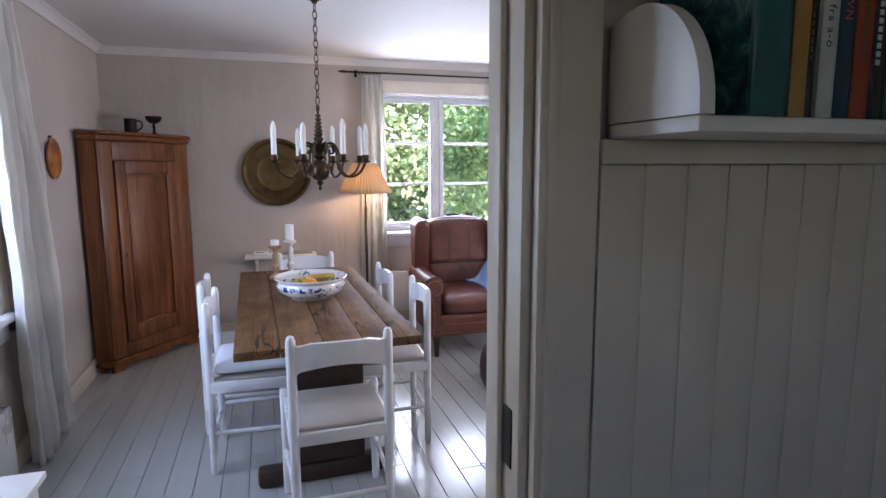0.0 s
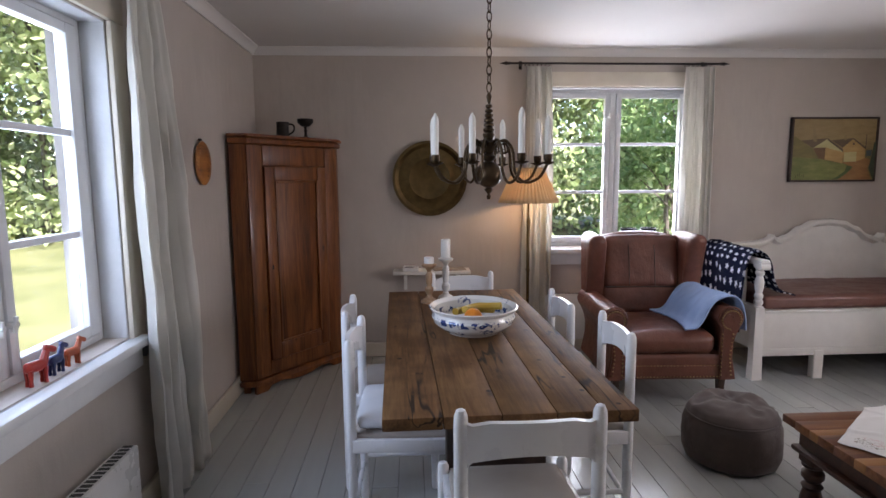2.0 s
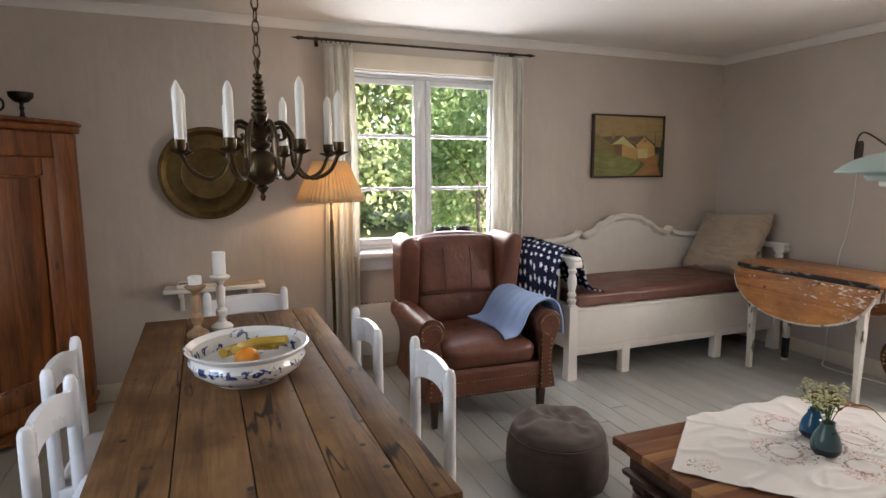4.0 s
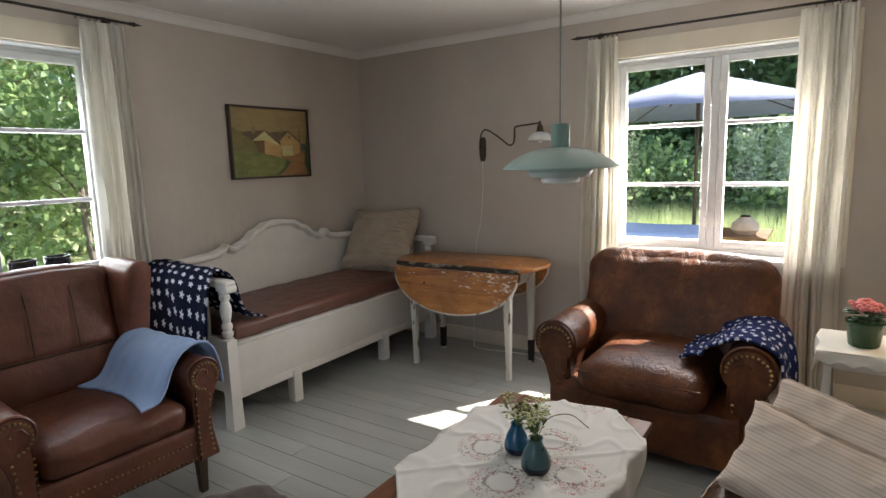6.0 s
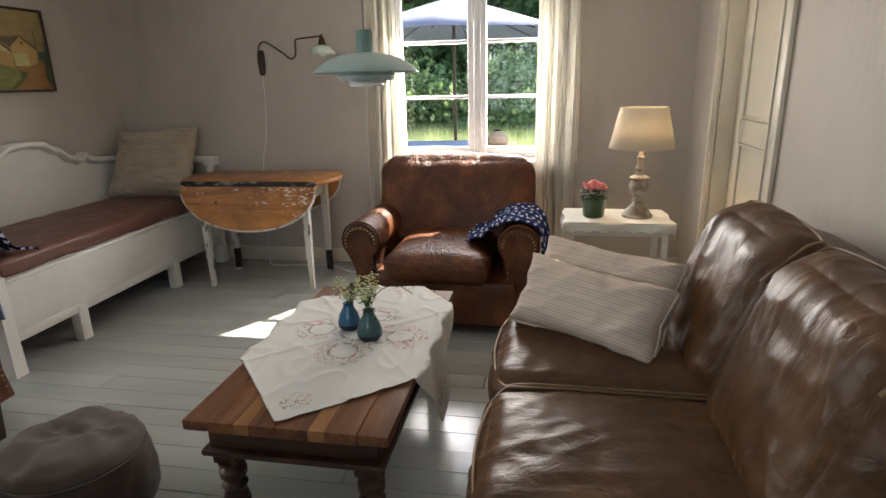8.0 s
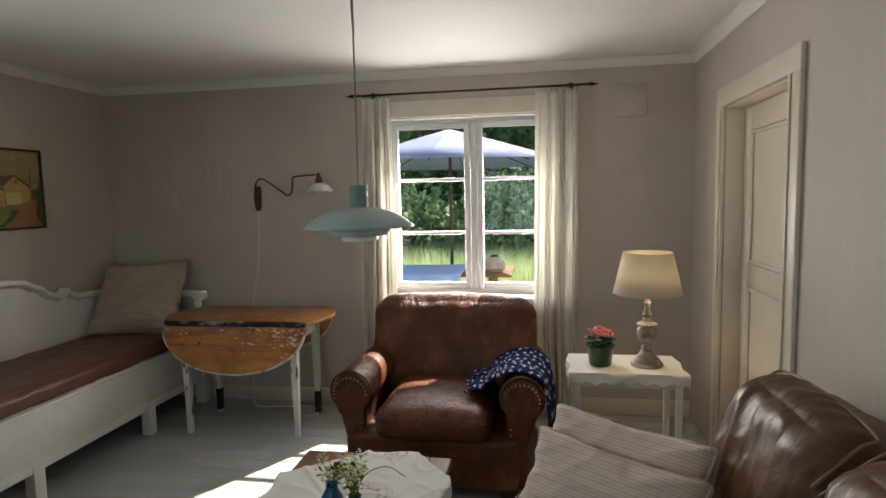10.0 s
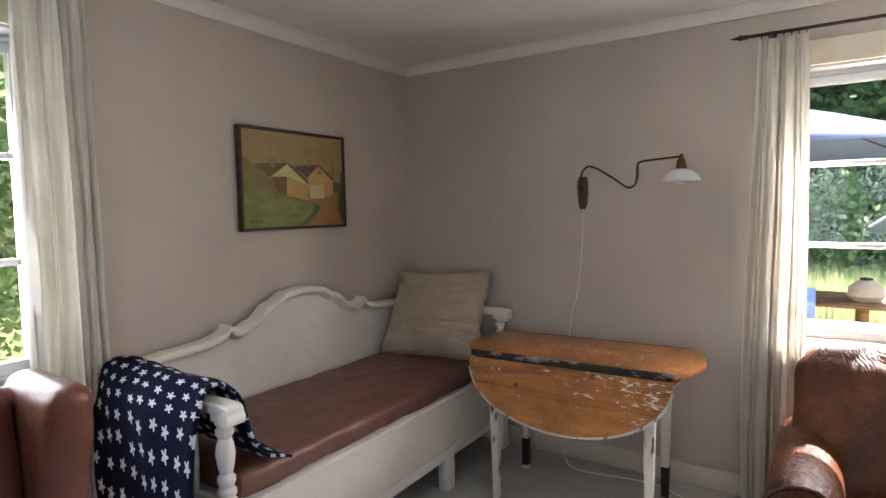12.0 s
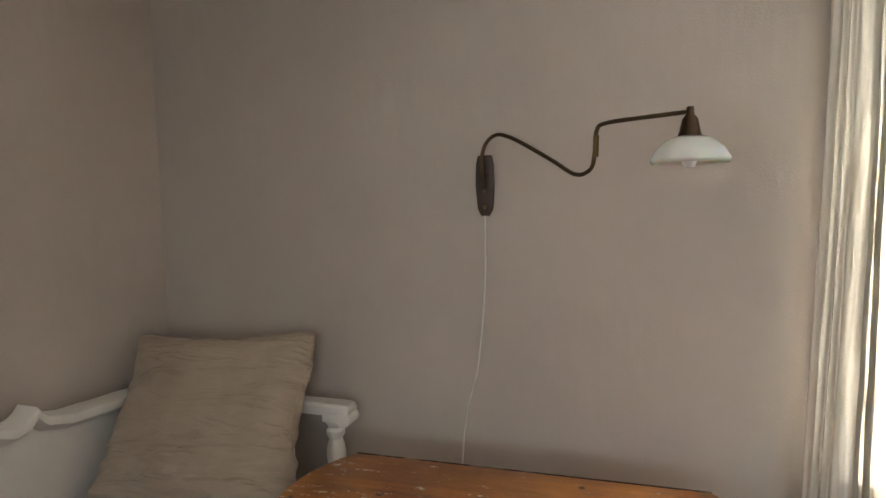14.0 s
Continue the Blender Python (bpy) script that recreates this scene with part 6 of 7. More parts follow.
def posy(v, z0, seed, n, tall):
    rnd = random.Random(seed)
    for k in range(n):
        a, lean = rnd.uniform(0, 6.28), rnd.uniform(0.015, 0.06)
        h = rnd.uniform(0.6, 1.0) * tall
        tip = Vector((lean * math.cos(a), lean * math.sin(a), z0 + h))
        st = part("stem", tube(B(), curve_pts([(0, 0, z0 - 0.03), (tip.x * 0.4, tip.y * 0.4, z0 + h * 0.5), tip], 8), 0.0016, 5), M_STEM, v)
        bm = B()
        for j in range(26):
            q = tip + Vector((rnd.gauss(0, 0.013), rnd.gauss(0, 0.013), rnd.gauss(0, 0.011)))
            bmesh.ops.create_icosphere(bm, subdivisions=1, radius=rnd.uniform(0.003, 0.0065), matrix=Matrix.Translation(q) @ Matrix.Diagonal((1, 1, 0.6, 1)))
        part("flower_head", bm, M_CREAM if k % 4 else M_REDL, st)
        bm = B()
        for j in range(5):
            b0 = Vector((tip.x, tip.y, z0 + h)) * rnd.uniform(0.5, 0.9)
            b0.z = z0 + h * rnd.uniform(0.3, 0.9)
            d = Vector((rnd.uniform(-1, 1), rnd.uniform(-1, 1), rnd.uniform(-0.2, 0.6))).normalized() * rnd.uniform(0.02, 0.035)
            sd = d.cross(Vector((0, 0, 1))).normalized() * 0.007
            p = [b0, b0 + d * 0.5 + sd, b0 + d, b0 + d * 0.5 - sd]
            vs = [bm.verts.new(x) for x in p] + [bm.verts.new(x + Vector((0, 0, 0.0008))) for x in p]
            bm.faces.new(vs[:4][::-1])
            bm.faces.new(vs[4:])
        part("leaves", bm, M_FOLI, st)


posy(v1, 0.108, 3, 8, 0.12)
posy(v2, 0.099, 5, 7, 0.09)
part("tall_sprig", tube(B(), curve_pts([(0, 0, 0.09), (0.02, -0.03, 0.17), (0.03, -0.10, 0.20), (0.03, -0.16, 0.17)], 12), 0.0014, 5), M_REDL, v1)


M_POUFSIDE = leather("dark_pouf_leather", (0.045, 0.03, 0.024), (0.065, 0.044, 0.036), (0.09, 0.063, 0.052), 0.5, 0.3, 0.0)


def pouf():
    c = thing("pouf", "round taupe suede floor pouf with stitched seams", "pouf", 2.12, 3.83, 0)
    prof = [(0, 0), (0.16, 0.0), (0.205, 0.02), (0.224, 0.07), (0.226, 0.14), (0.218, 0.20), (0.205, 0.232), (0.203, 0.24), (0.19, 0.268), (0.14, 0.292), (0.07, 0.302), (0.0, 0.304)]
    fine = []
    for (r0, z0), (r1, z1) in zip(prof, prof[1:]):
        fine += [(r0 + (r1 - r0) * k / 4, z0 + (z1 - z0) * k / 4) for k in range(4)]
    fine.append(prof[-1])
    bm = lathe(B(), fine, seg=72)
    for v in bm.verts:
        p = v.co
        k = noise.noise((p.x * 9, p.y * 9, p.z * 7)) + 0.7 * (1 - 2 * abs(noise.noise((p.x * 14 + 4, p.y * 14, p.z * 9))))
        top = max(0, (p.z - 0.2) / 0.1)
        n = Vector((p.x, p.y, 0.3 if p.z > 0.2 else 0)).normalized() if p.length > 1e-3 else Vector((0, 0, 1))
        v.co += n * k * 0.005 + Vector((0, 0, 1)) * k * 0.015 * top - Vector((0, 0, 0.02 * math.exp(-((p.x ** 2 + p.y ** 2) / 0.006)))) * top
        if v.co.z < 0:
            v.co.z = 0
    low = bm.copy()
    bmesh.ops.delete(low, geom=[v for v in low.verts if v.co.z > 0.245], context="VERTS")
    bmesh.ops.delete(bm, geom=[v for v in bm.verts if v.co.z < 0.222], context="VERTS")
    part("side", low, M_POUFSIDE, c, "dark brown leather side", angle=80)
    part("cover", bm, M_POUF, c, angle=80)
    part("seam", tube(B(), [(0.207 * math.cos(2 * math.pi * i / 48), 0.207 * math.sin(2 * math.pi * i / 48), 0.236) for i in range(49)], 0.004, 6), M_POUF, c)


pouf()


def creased(bm, seed, lean, depth):
    """Long wrinkles that run along a slanting direction, for slack leather."""
    for v in bm.verts:
        x, y, z = v.co
        q = (x * 7.0 + (y + z) * lean * 5, (y + z) * 2.2 - x * lean * 1.8, seed)
        a = 1 - 2 * abs(noise.noise(q))
        c = 1 - 2 * abs(noise.noise((q[0] * 2.0 + 5, q[1] * 1.8, seed + 4)))
        k = max(0.0, a) ** 3 * depth * 1.1 + max(0.0, c) ** 3 * depth * 0.5
        v.co = v.co + Vector((0, 0.55, 0.8)).normalized() * (k - depth * 0.4)
    return bm


M_WELT = leather("pale_leather_welt", (0.16, 0.095, 0.05), (0.22, 0.135, 0.075), (0.28, 0.18, 0.11), 0.5, 0.1, 0.0, 0.3)


def sofa():
    c = thing("leather_sofa", "glossy creased brown leather sofa with loose cushions", "sofa", 0, 0, 0)
    x1, ws = 2.93, 0.585
    xs = [(x1 - ws * (k + 1), x1 - ws * k) for k in range(2)]
    xa = xs[-1][0]
    part("base", soft(B(), (xa + x1) / 2, 2.02, 0.19, (x1 - xa) / 2 - 0.01, 0.47, 0.13, 0.05, 12, 0.01, 0.004, 4, 1), M_SOFA, c)
    for k, (a, b) in enumerate(xs):
        mid = (a + b) / 2
        sc = part("seat_cushion", creased(soft(B(), mid, 2.13, 0.375, (b - a) / 2 - 0.004, 0.40, 0.085, 0.075, 60, 0.035, 0.005, 6, 3 + k), 3.0 + k, 0.5, 0.0060), M_SOFA, c, "puffed creased leather seat cushion", angle=80)
        part("piping", tube(B(), curve_pts([(a + 0.012, 1.85, 0.452), (a + 0.010, 2.38, 0.452), (a + 0.03, 2.495, 0.437), (mid, 2.535, 0.434), (b - 0.03, 2.495, 0.437), (b - 0.010, 2.38, 0.452), (b - 0.012, 1.85, 0.452)], 40), 0.0045, 6), M_WELT, sc, "pale stitched welt")
        bc = part("back_cushion", creased(soft(B(), mid, 1.76, 0.64, (b - a) / 2 - 0.004, 0.115, 0.275, 0.11, 64, 0.03, 0.006, 5.0, 6 + k, Matrix.Rotation(radians(20), 4, "X")), 9.0 + k, -0.8, 0.0095), M_SOFA, c, "slumped creased leather back cushion", angle=80)
        part("piping", tube(B(), curve_pts([(a + 0.02, 1.80, 0.80), (a + 0.03, 1.70, 0.895), (a + 0.05, 1.655, 0.915), (mid, 1.645, 0.925), (b - 0.05, 1.655, 0.915), (b - 0.03, 1.70, 0.895), (b - 0.02, 1.80, 0.80)], 40), 0.0045, 6), M_WELT, bc, "pale stitched welt")
    part("back", soft(B(), (xa + x1) / 2, 1.58, 0.46, (x1 - xa) / 2 - 0.01, 0.10, 0.40, 0.08, 14, 0.02, 0.008, 4, 9), M_SOFA, c)
    for x in (xa + 0.08, x1 - 0.08):
        for y in (1.62, 2.42):
            part("foot", lathe(B(), [(0, 0), (0.025, 0), (0.03, 0.07), (0, 0.07)], x, y, 0, 12), M_DARKW, c)


sofa()


def striped(name):
    m, t, p = nodes_of(name)
    v = coords(t, "Object")
    w = node(t, "ShaderNodeTexWave", Scale=15.0, Distortion=0.5, Detail=2.0)
    w.bands_direction = "Y"
    t.links.new(v, w.inputs["Vector"])
    n1 = node(t, "ShaderNodeTexNoise", Scale=6.0)
    t.links.new(v, n1.inputs["Vector"])
    c = ramp(t, w.outputs["Fac"], [(0.0, (0.50, 0.395, 0.32)), (0.09, (0.64, 0.53, 0.445)), (0.9, (0.68, 0.57, 0.48)), (1.0, (0.58, 0.43, 0.37))])
    t.links.new(c, p.inputs["Base Color"])
    p.inputs["Roughness"].default_value = 0.92
    nb = node(t, "ShaderNodeTexNoise", Scale=420.0)
    t.links.new(v, nb.inputs["Vector"])
    bumped(t, p, nb.outputs["Fac"], 0.3, 0.002)
    return m


def crumpled(bm):
    """Slack diagonal folds in a stuffed cover."""
    for v in bm.verts:
        x, y, z = v.co
        a = 1 - 2 * abs(noise.noise((x * 5 + y * 6, y * 11 - x * 6, 2.0)))
        c = 1 - 2 * abs(noise.noise((x * 9 - y * 8, y * 17 + x * 7, 6.0)))
        v.co.z += (1 if z > 0 else -1) * min(1.0, abs(z) / 0.03) * (0.012 * max(0, a) ** 2 + 0.005 * c)
    return bm


M_STRIPE = striped("striped_pink_beige_linen")
M_PINK = cloth("faded_pink_linen", (0.46, 0.24, 0.23), (0.52, 0.29, 0.27), 400, 0.92)
p1 = thing("sofa_cushion", "striped beige and pink linen cushion on the sofa", "cushion")
part("cover", crumpled(soft(B(), 0, 0, 0, 0.272, 0.132, 0.115, 0.02, 44, 0.0, 0.006, 9, 4, None, 0.09)), M_STRIPE, p1)
part("pink_band", soft(B(), -0.03, 0.118, -0.022, 0.215, 0.018, 0.026, 0.01, 10, 0.0, 0.002, 8, 3), M_PINK, p1, "faded pink edge band")
p1.matrix_basis = axes((2.69, 2.21, 0.575), (-0.478, -0.878, 0), (0.16, -0.09, 0.30), -4)
p2 = part("sofa_cushion", crumpled(soft(B(), 0, 0, 0, 0.265, 0.15, 0.085, 0.02, 36, 0.0, 0.006, 9, 7, None, 0.09)), M_STRIPE)
tagged(p2, "striped beige linen cushion behind another on the sofa", "cushion")
p2.matrix_basis = axes((2.785, 2.165, 0.612), (-0.478, -0.878, 0), (0.15, -0.08, 0.30), -3)


def side_table():
    t = thing("side_table", "small white side table with lace-edged cloth", "side table", 3.965, 1.995, 0)
    part("tabletop", boxed(-0.165, -0.27, 0.585, 0.165, 0.27, 0.605, 0.006), M_WHITE, t)
    for sx in (-1, 1):
        for sy in (-1, 1):
            part("leg", boxed(sx * 0.14 - 0.015, sy * 0.24 - 0.015, 0, sx * 0.14 + 0.015, sy * 0.24 + 0.015, 0.584, 0.003), M_WHITE, t)
        part("apron", boxed(sx * 0.14 - 0.009, -0.224, 0.53, sx * 0.14 + 0.009, 0.224, 0.584, 0.003), M_WHITE, t)
    part("shelf", boxed(-0.124, -0.224, 0.18, 0.124, 0.224, 0.196, 0.004), M_WHITE, t)
    lace = cloth("lace_cotton", (0.70, 0.67, 0.60), (0.76, 0.73, 0.66), 300, 0.95)
    hx, hy = 0.172, 0.277

    def f(u, v):
        a, b = (u - 0.5) * 2 * (hx + 0.065), (v - 0.5) * 2 * (hy + 0.085)
        x, y = max(-hx, min(hx, a)), max(-hy, min(hy, b))
        over = max(abs(a) - hx, abs(b) - hy, 0)
        sc = 0.020 * abs(math.sin((a if abs(b) - hy > abs(a) - hx else b) * 40)) * min(1, max(0, over - 0.03) / 0.03)
        k = 0.006 * math.sin(a * 30 + b * 22) * (over > 0)
        return (x + (k + over * 0.08) * (1 if a > 0 else -1) * (abs(a) > hx), y + (k + over * 0.08) * (1 if b > 0 else -1) * (abs(b) > hy), 0.6075 - over + sc)
    ob = part("lace_cloth", sheet(B(), f, 50, 60), lace, None, angle=60)
    tagged(ob, "white lace-edged cloth on the side table", "cloth")
    ob.location = (3.965, 1.995, 0)
    solid(ob, 0.0015, 1.0)


side_table()
TLX, TLY, TLZ = 3.955, 1.885, 0.6095
tl = thing("table_lamp", "turned distressed wooden table lamp with lit cream shade", "table lamp", TLX, TLY, TLZ)
M_DIST = plain("distressed_grey_wood", (0.22, 0.17, 0.12), (0.46, 0.41, 0.34), 0.6, 16, 90, 0.4, spread=(0.42, 0.6))
part("base", lathe(B(), [(0, 0), (0.078, 0), (0.08, 0.012), (0.068, 0.022), (0.066, 0.03), (0.05, 0.045), (0.03, 0.07), (0.022, 0.085), (0.03, 0.09), (0.022, 0.10), (0.02, 0.11), (0.04, 0.13), (0.05, 0.16), (0.046, 0.185), (0.03, 0.20), (0.05, 0.206), (0.05, 0.214), (0.026, 0.225), (0.018, 0.245), (0.026, 0.262), (0.016, 0.275), (0.014, 0.31), (0.02, 0.32), (0.012, 0.33), (0.008, 0.375), (0, 0.376)], seg=28), M_DIST, tl)
solid(part("shade", lathe(B(), [(0.166, 0.368), (0.118, 0.575)], seg=48, caps=False), M_SHADE2, tl, "cream fabric drum shade"), 0.002)
part("shade_ring", tube(B(), [(-0.16, 0, 0.374), (0, 0, 0.37), (0.16, 0, 0.374)], 0.002, 6), M_BRASS, tl)
bulb("table_lamp_bulb", TLX, TLY, TLZ + 0.46, 0.6, 0.03, (1.0, 0.76, 0.47))

pp = thing("potted_plant", "pink flowering plant in a green glazed pot", "potted plant", 3.935, 2.115, 0.6095)
part("pot", lathe(B(), [(0, 0), (0.05, 0), (0.055, 0.005), (0.066, 0.095), (0.07, 0.1), (0.07, 0.108), (0.062, 0.108), (0.058, 0.09), (0, 0.085)], seg=28), plain("green_glaze", (0.012, 0.05, 0.015), (0.02, 0.075, 0.025), 0.25), pp)
rnd = random.Random(11)
bm, bl = B(), B()
for k in range(90):
    a, r = rnd.uniform(0, 6.28), rnd.uniform(0, 0.06)
    q = Vector((r * math.cos(a), r * math.sin(a), 0.175 + 0.02 * rnd.random() - r * 0.35))
    bmesh.ops.create_icosphere(bm, subdivisions=1, radius=rnd.uniform(0.007, 0.012), matrix=Matrix.Translation(q))
for k in range(46):
    a, r = rnd.uniform(0, 6.28), rnd.uniform(0.03, 0.085)
    q = Vector((0.02 * math.cos(a), 0.02 * math.sin(a), rnd.uniform(0.09, 0.15)))
    e = Vector((r * math.cos(a), r * math.sin(a), q.z + rnd.uniform(-0.01, 0.03)))
    sd = Vector((-math.sin(a), math.cos(a), 0)) * 0.016
    mid = q.lerp(e, 0.6)
    vs = [bl.verts.new(x) for x in (q, mid + sd, e, mid - sd)]
    bl.faces.new(vs)
part("flowers", bm, plain("pink_petals", (0.60, 0.16, 0.17), (0.72, 0.28, 0.27), 0.7), pp, "clustered salmon pink flowers")
solid(part("leaves", bl, plain("fleshy_leaf", (0.015, 0.045, 0.01), (0.03, 0.075, 0.02), 0.4), pp), 0.002)


# ---- south wall: closed door, hatch ----
def panel_door(name, m, w, h, label, mat):
    d = tagged(new(name), label, "door", "", "structure")
    d.matrix_basis = m
    bm = B()
    for x0, x1, z0, z1 in ((0, 0.10, 0, h), (w - 0.10, w, 0, h), (0.10, w - 0.10, 0, 0.2), (0.10, w - 0.10, 0.98, 1.10), (0.10, w - 0.10, h - 0.12, h)):
        box(bm, x0, -0.02, z0, x1, 0.02, z1, 0.003)
    part("door_leaf", bm, mat, d)
    for z0, z1 in ((0.202, 0.978), (1.102, h - 0.122)):
        part("door_panel", boxed(0.102, -0.008, z0, w - 0.102, 0.008, z1, 0.0), mat, d)
        bm = B()
        for s in (-1, 1):
            y0, y1 = (-0.019, -0.009) if s < 0 else (0.009, 0.019)
            for x0, x1, a, b in ((0.101, 0.122, z0, z1), (w - 0.122, w - 0.101, z0, z1), (0.123, w - 0.123, z0, z0 + 0.02), (0.123, w - 0.123, z1 - 0.02, z1)):
                box(bm, x0, y0, a, x1, y1, b, 0.004)
        part("moulding", bm, mat, d)
    return d


def casing(name, x0, x1, h, y, s, label):
    bm = B()
    ya, yb = sorted((y + s * 0.001, y + s * 0.022))
    w = 0.10
    box(bm, x0 - w, ya, 0, x0 - 0.001, yb, h, 0.005)
    box(bm, x1 + 0.001, ya, 0, x1 + w, yb, h, 0.005)
    box(bm, x0 - w, ya, h + 0.001, x1 + w, yb, h + 0.10, 0.005)
    for xa in (x0 - 0.03, x1 + 0.012):
        box(bm, xa, min(ya, yb) - (0.008 if s < 0 else -0.021), 0, xa + 0.018, max(ya, yb) + (0.008 if s > 0 else -0.021), h, 0.004)
    tagged(part(name, bm, M_TRIM), label, "door casing", "", "structure")


casing("trim_door_1", SX0, SX1, SZ, S, 1, "moulded painted door casing")
bm = B()
box(bm, SX0 - 0.002, 1.312, 0, SX0 + 0.012, S, SZ, 0.001)
box(bm, SX1 - 0.012, 1.312, 0, SX1 + 0.002, S, SZ, 0.001)
box(bm, SX0 + 0.012, 1.312, SZ - 0.012, SX1 - 0.012, S, SZ + 0.002, 0.001)
tagged(part("trim_jamb_1", bm, M_TRIM), "painted door jamb", "door jamb", "", "structure")
d1 = panel_door("door_1", pose(SX0 + 0.014, 1.345, 0.008), SX1 - SX0 - 0.028, SZ - 0.024, "closed cream painted two-panel door", M_TRIM)
part("door_handle", turned(lathe(B(), [(0, 0), (0.012, 0.0), (0.008, 0.012), (0.008, 0.03), (0.02, 0.042), (0.014, 0.055), (0, 0.057)]), Matrix.Translation((0.07, 0.02, 1.0)) @ Matrix.Rotation(radians(-90), 4, "X")), M_BRASS, d1)
hatch = thing("wall_vent", "painted-over square vent plate on the wall", "vent", E_ - 0.001, 1.84, 2.07)
part("plate", boxed(-0.012, -0.095, -0.10, 0, 0.095, 0.10, 0.004), M_WALL, hatch)
part("flap", boxed(-0.02, -0.065, -0.075, -0.0125, 0.065, 0.07, 0.003), M_WALL, hatch)

# ---- the hall: doorway, open door, panelling, book shelf ----
casing("trim_door_2", DX0, DX1, DZ, S, 1, "moulded painted door casing")
casing("trim_door_3", DX0, DX1, DZ, 1.31, -1, "moulded painted door casing")
bm = B()
box(bm, DX0 - 0.002, 1.312, 0, DX0 + 0.014, S - 0.002, DZ, 0.001)
box(bm, DX1 - 0.014, 1.312, 0, DX1 + 0.002, S - 0.002, DZ, 0.001)
box(bm, DX1 - 0.026, 1.37, 0, DX1 - 0.0145, 1.41, DZ - 0.014, 0.003)
box(bm, DX0 + 0.014, 1.312, DZ - 0.014, DX1 - 0.014, S - 0.002, DZ + 0.002, 0.001)
tagged(part("trim_jamb_2", bm, M_TRIM), "painted door jamb", "door jamb", "", "structure")
d2 = panel_door("door_2", pose(DX0 + 0.037, 1.43, 0.008, 0, 0, -91.5), 0.72, 1.94, "open cream painted panelled door", M_TRIM)
tagged(part("latch_plate", boxed(DX1 - 0.0165, 1.335, 0.93, DX1 - 0.0142, 1.365, 1.03, 0.0005), M_IRON), "dark iron latch plate on the jamb", "latch plate")
rail = thing("wall_panelling", "cream painted tongue-and-groove wall panelling", "panelling", 0, 0, 0, 0, "", "structure")
for k in range(19):
    x0 = 1.099 + 0.078 * k
    part("panel_board", boxed(x0 + 0.0003, 1.288, 0.0, x0 + 0.0777, 1.309, 1.415, 0.0018, 2), M_TRIM, rail)
part("panel_rail", boxed(1.099, 1.286, 1.416, 2.56, 1.309, 1.452, 0.002), M_TRIM, rail)


def book_shelf():
    s = thing("book_shelf", "white painted wall shelf with rounded end", "book shelf", 1.115, 1.30, 1.453)
    part("board", boxed(0.0, -0.19, 0, 1.2, 0, 0.02, 0.004), M_WHITE, s)
    n = 14
    out = [(0, 0.0), (-0.19, 0.0)] + [(-0.065 - 0.125 * math.cos(math.pi / 2 * k / n), 0.152 * math.sin(math.pi / 2 * k / n) ** 0.9) for k in range(1, n + 1)] + [(-0.03, 0.148), (0, 0.137)]
    bm = B()
    a = [bm.verts.new((0.0, y, z + 0.021)) for y, z in out]
    b = [bm.verts.new((0.022, y, z + 0.021)) for y, z in out]
    bm.faces.new(a)
    bm.faces.new(b[::-1])
    for i in range(len(a)):
        bm.faces.new((a[i], b[i], b[(i + 1) % len(a)], a[(i + 1) % len(a)]))
    bmesh.ops.recalc_face_normals(bm, faces=bm.faces[:])
    part("end_panel", bm, M_WHITE, s)
    part("hanging_rail", boxed(0.022, -0.018, 0.021, 1.2, 0, 0.06, 0.002), M_WHITE, s)


book_shelf()
BOOKS = [("teal", (0.012, 0.085, 0.09), 0.036, 0.32, 0.178, "LLE ABEL", "white"), ("dark green", (0.015, 0.04, 0.025), 0.011, 0.25, 0.165, "", "white"),
         ("ochre", (0.34, 0.19, 0.05), 0.017, 0.26, 0.165, "", "black"), ("dark brown", (0.03, 0.022, 0.018), 0.011, 0.24, 0.16, "", "gold"),
         ("pale grey", (0.42, 0.45, 0.43), 0.018, 0.25, 0.165, "ine r\u00e4d fra a-\u00f6", "black"), ("dark blue", (0.01, 0.035, 0.06), 0.018, 0.25, 0.165, "BROWN", "red"),
         ("orange-red", (0.26, 0.05, 0.018), 0.020, 0.24, 0.165, "", "gold"), ("black", (0.015, 0.016, 0.02), 0.022, 0.25, 0.16, "", "white"),
         ("green", (0.03, 0.09, 0.05), 0.022, 0.24, 0.16, "", "white"), ("brown", (0.10, 0.04, 0.02), 0.03, 0.25, 0.16, "", "gold")]
INK = {"white": plain("white_print", (0.6, 0.62, 0.6), (0.7, 0.72, 0.7), 0.5), "black": plain("black_print", (0.015, 0.015, 0.015), (0.025, 0.025, 0.025), 0.5),
       "red": plain("red_print", (0.45, 0.04, 0.02), (0.5, 0.06, 0.03), 0.5), "gold": M_BRASS}
bx = 1.18
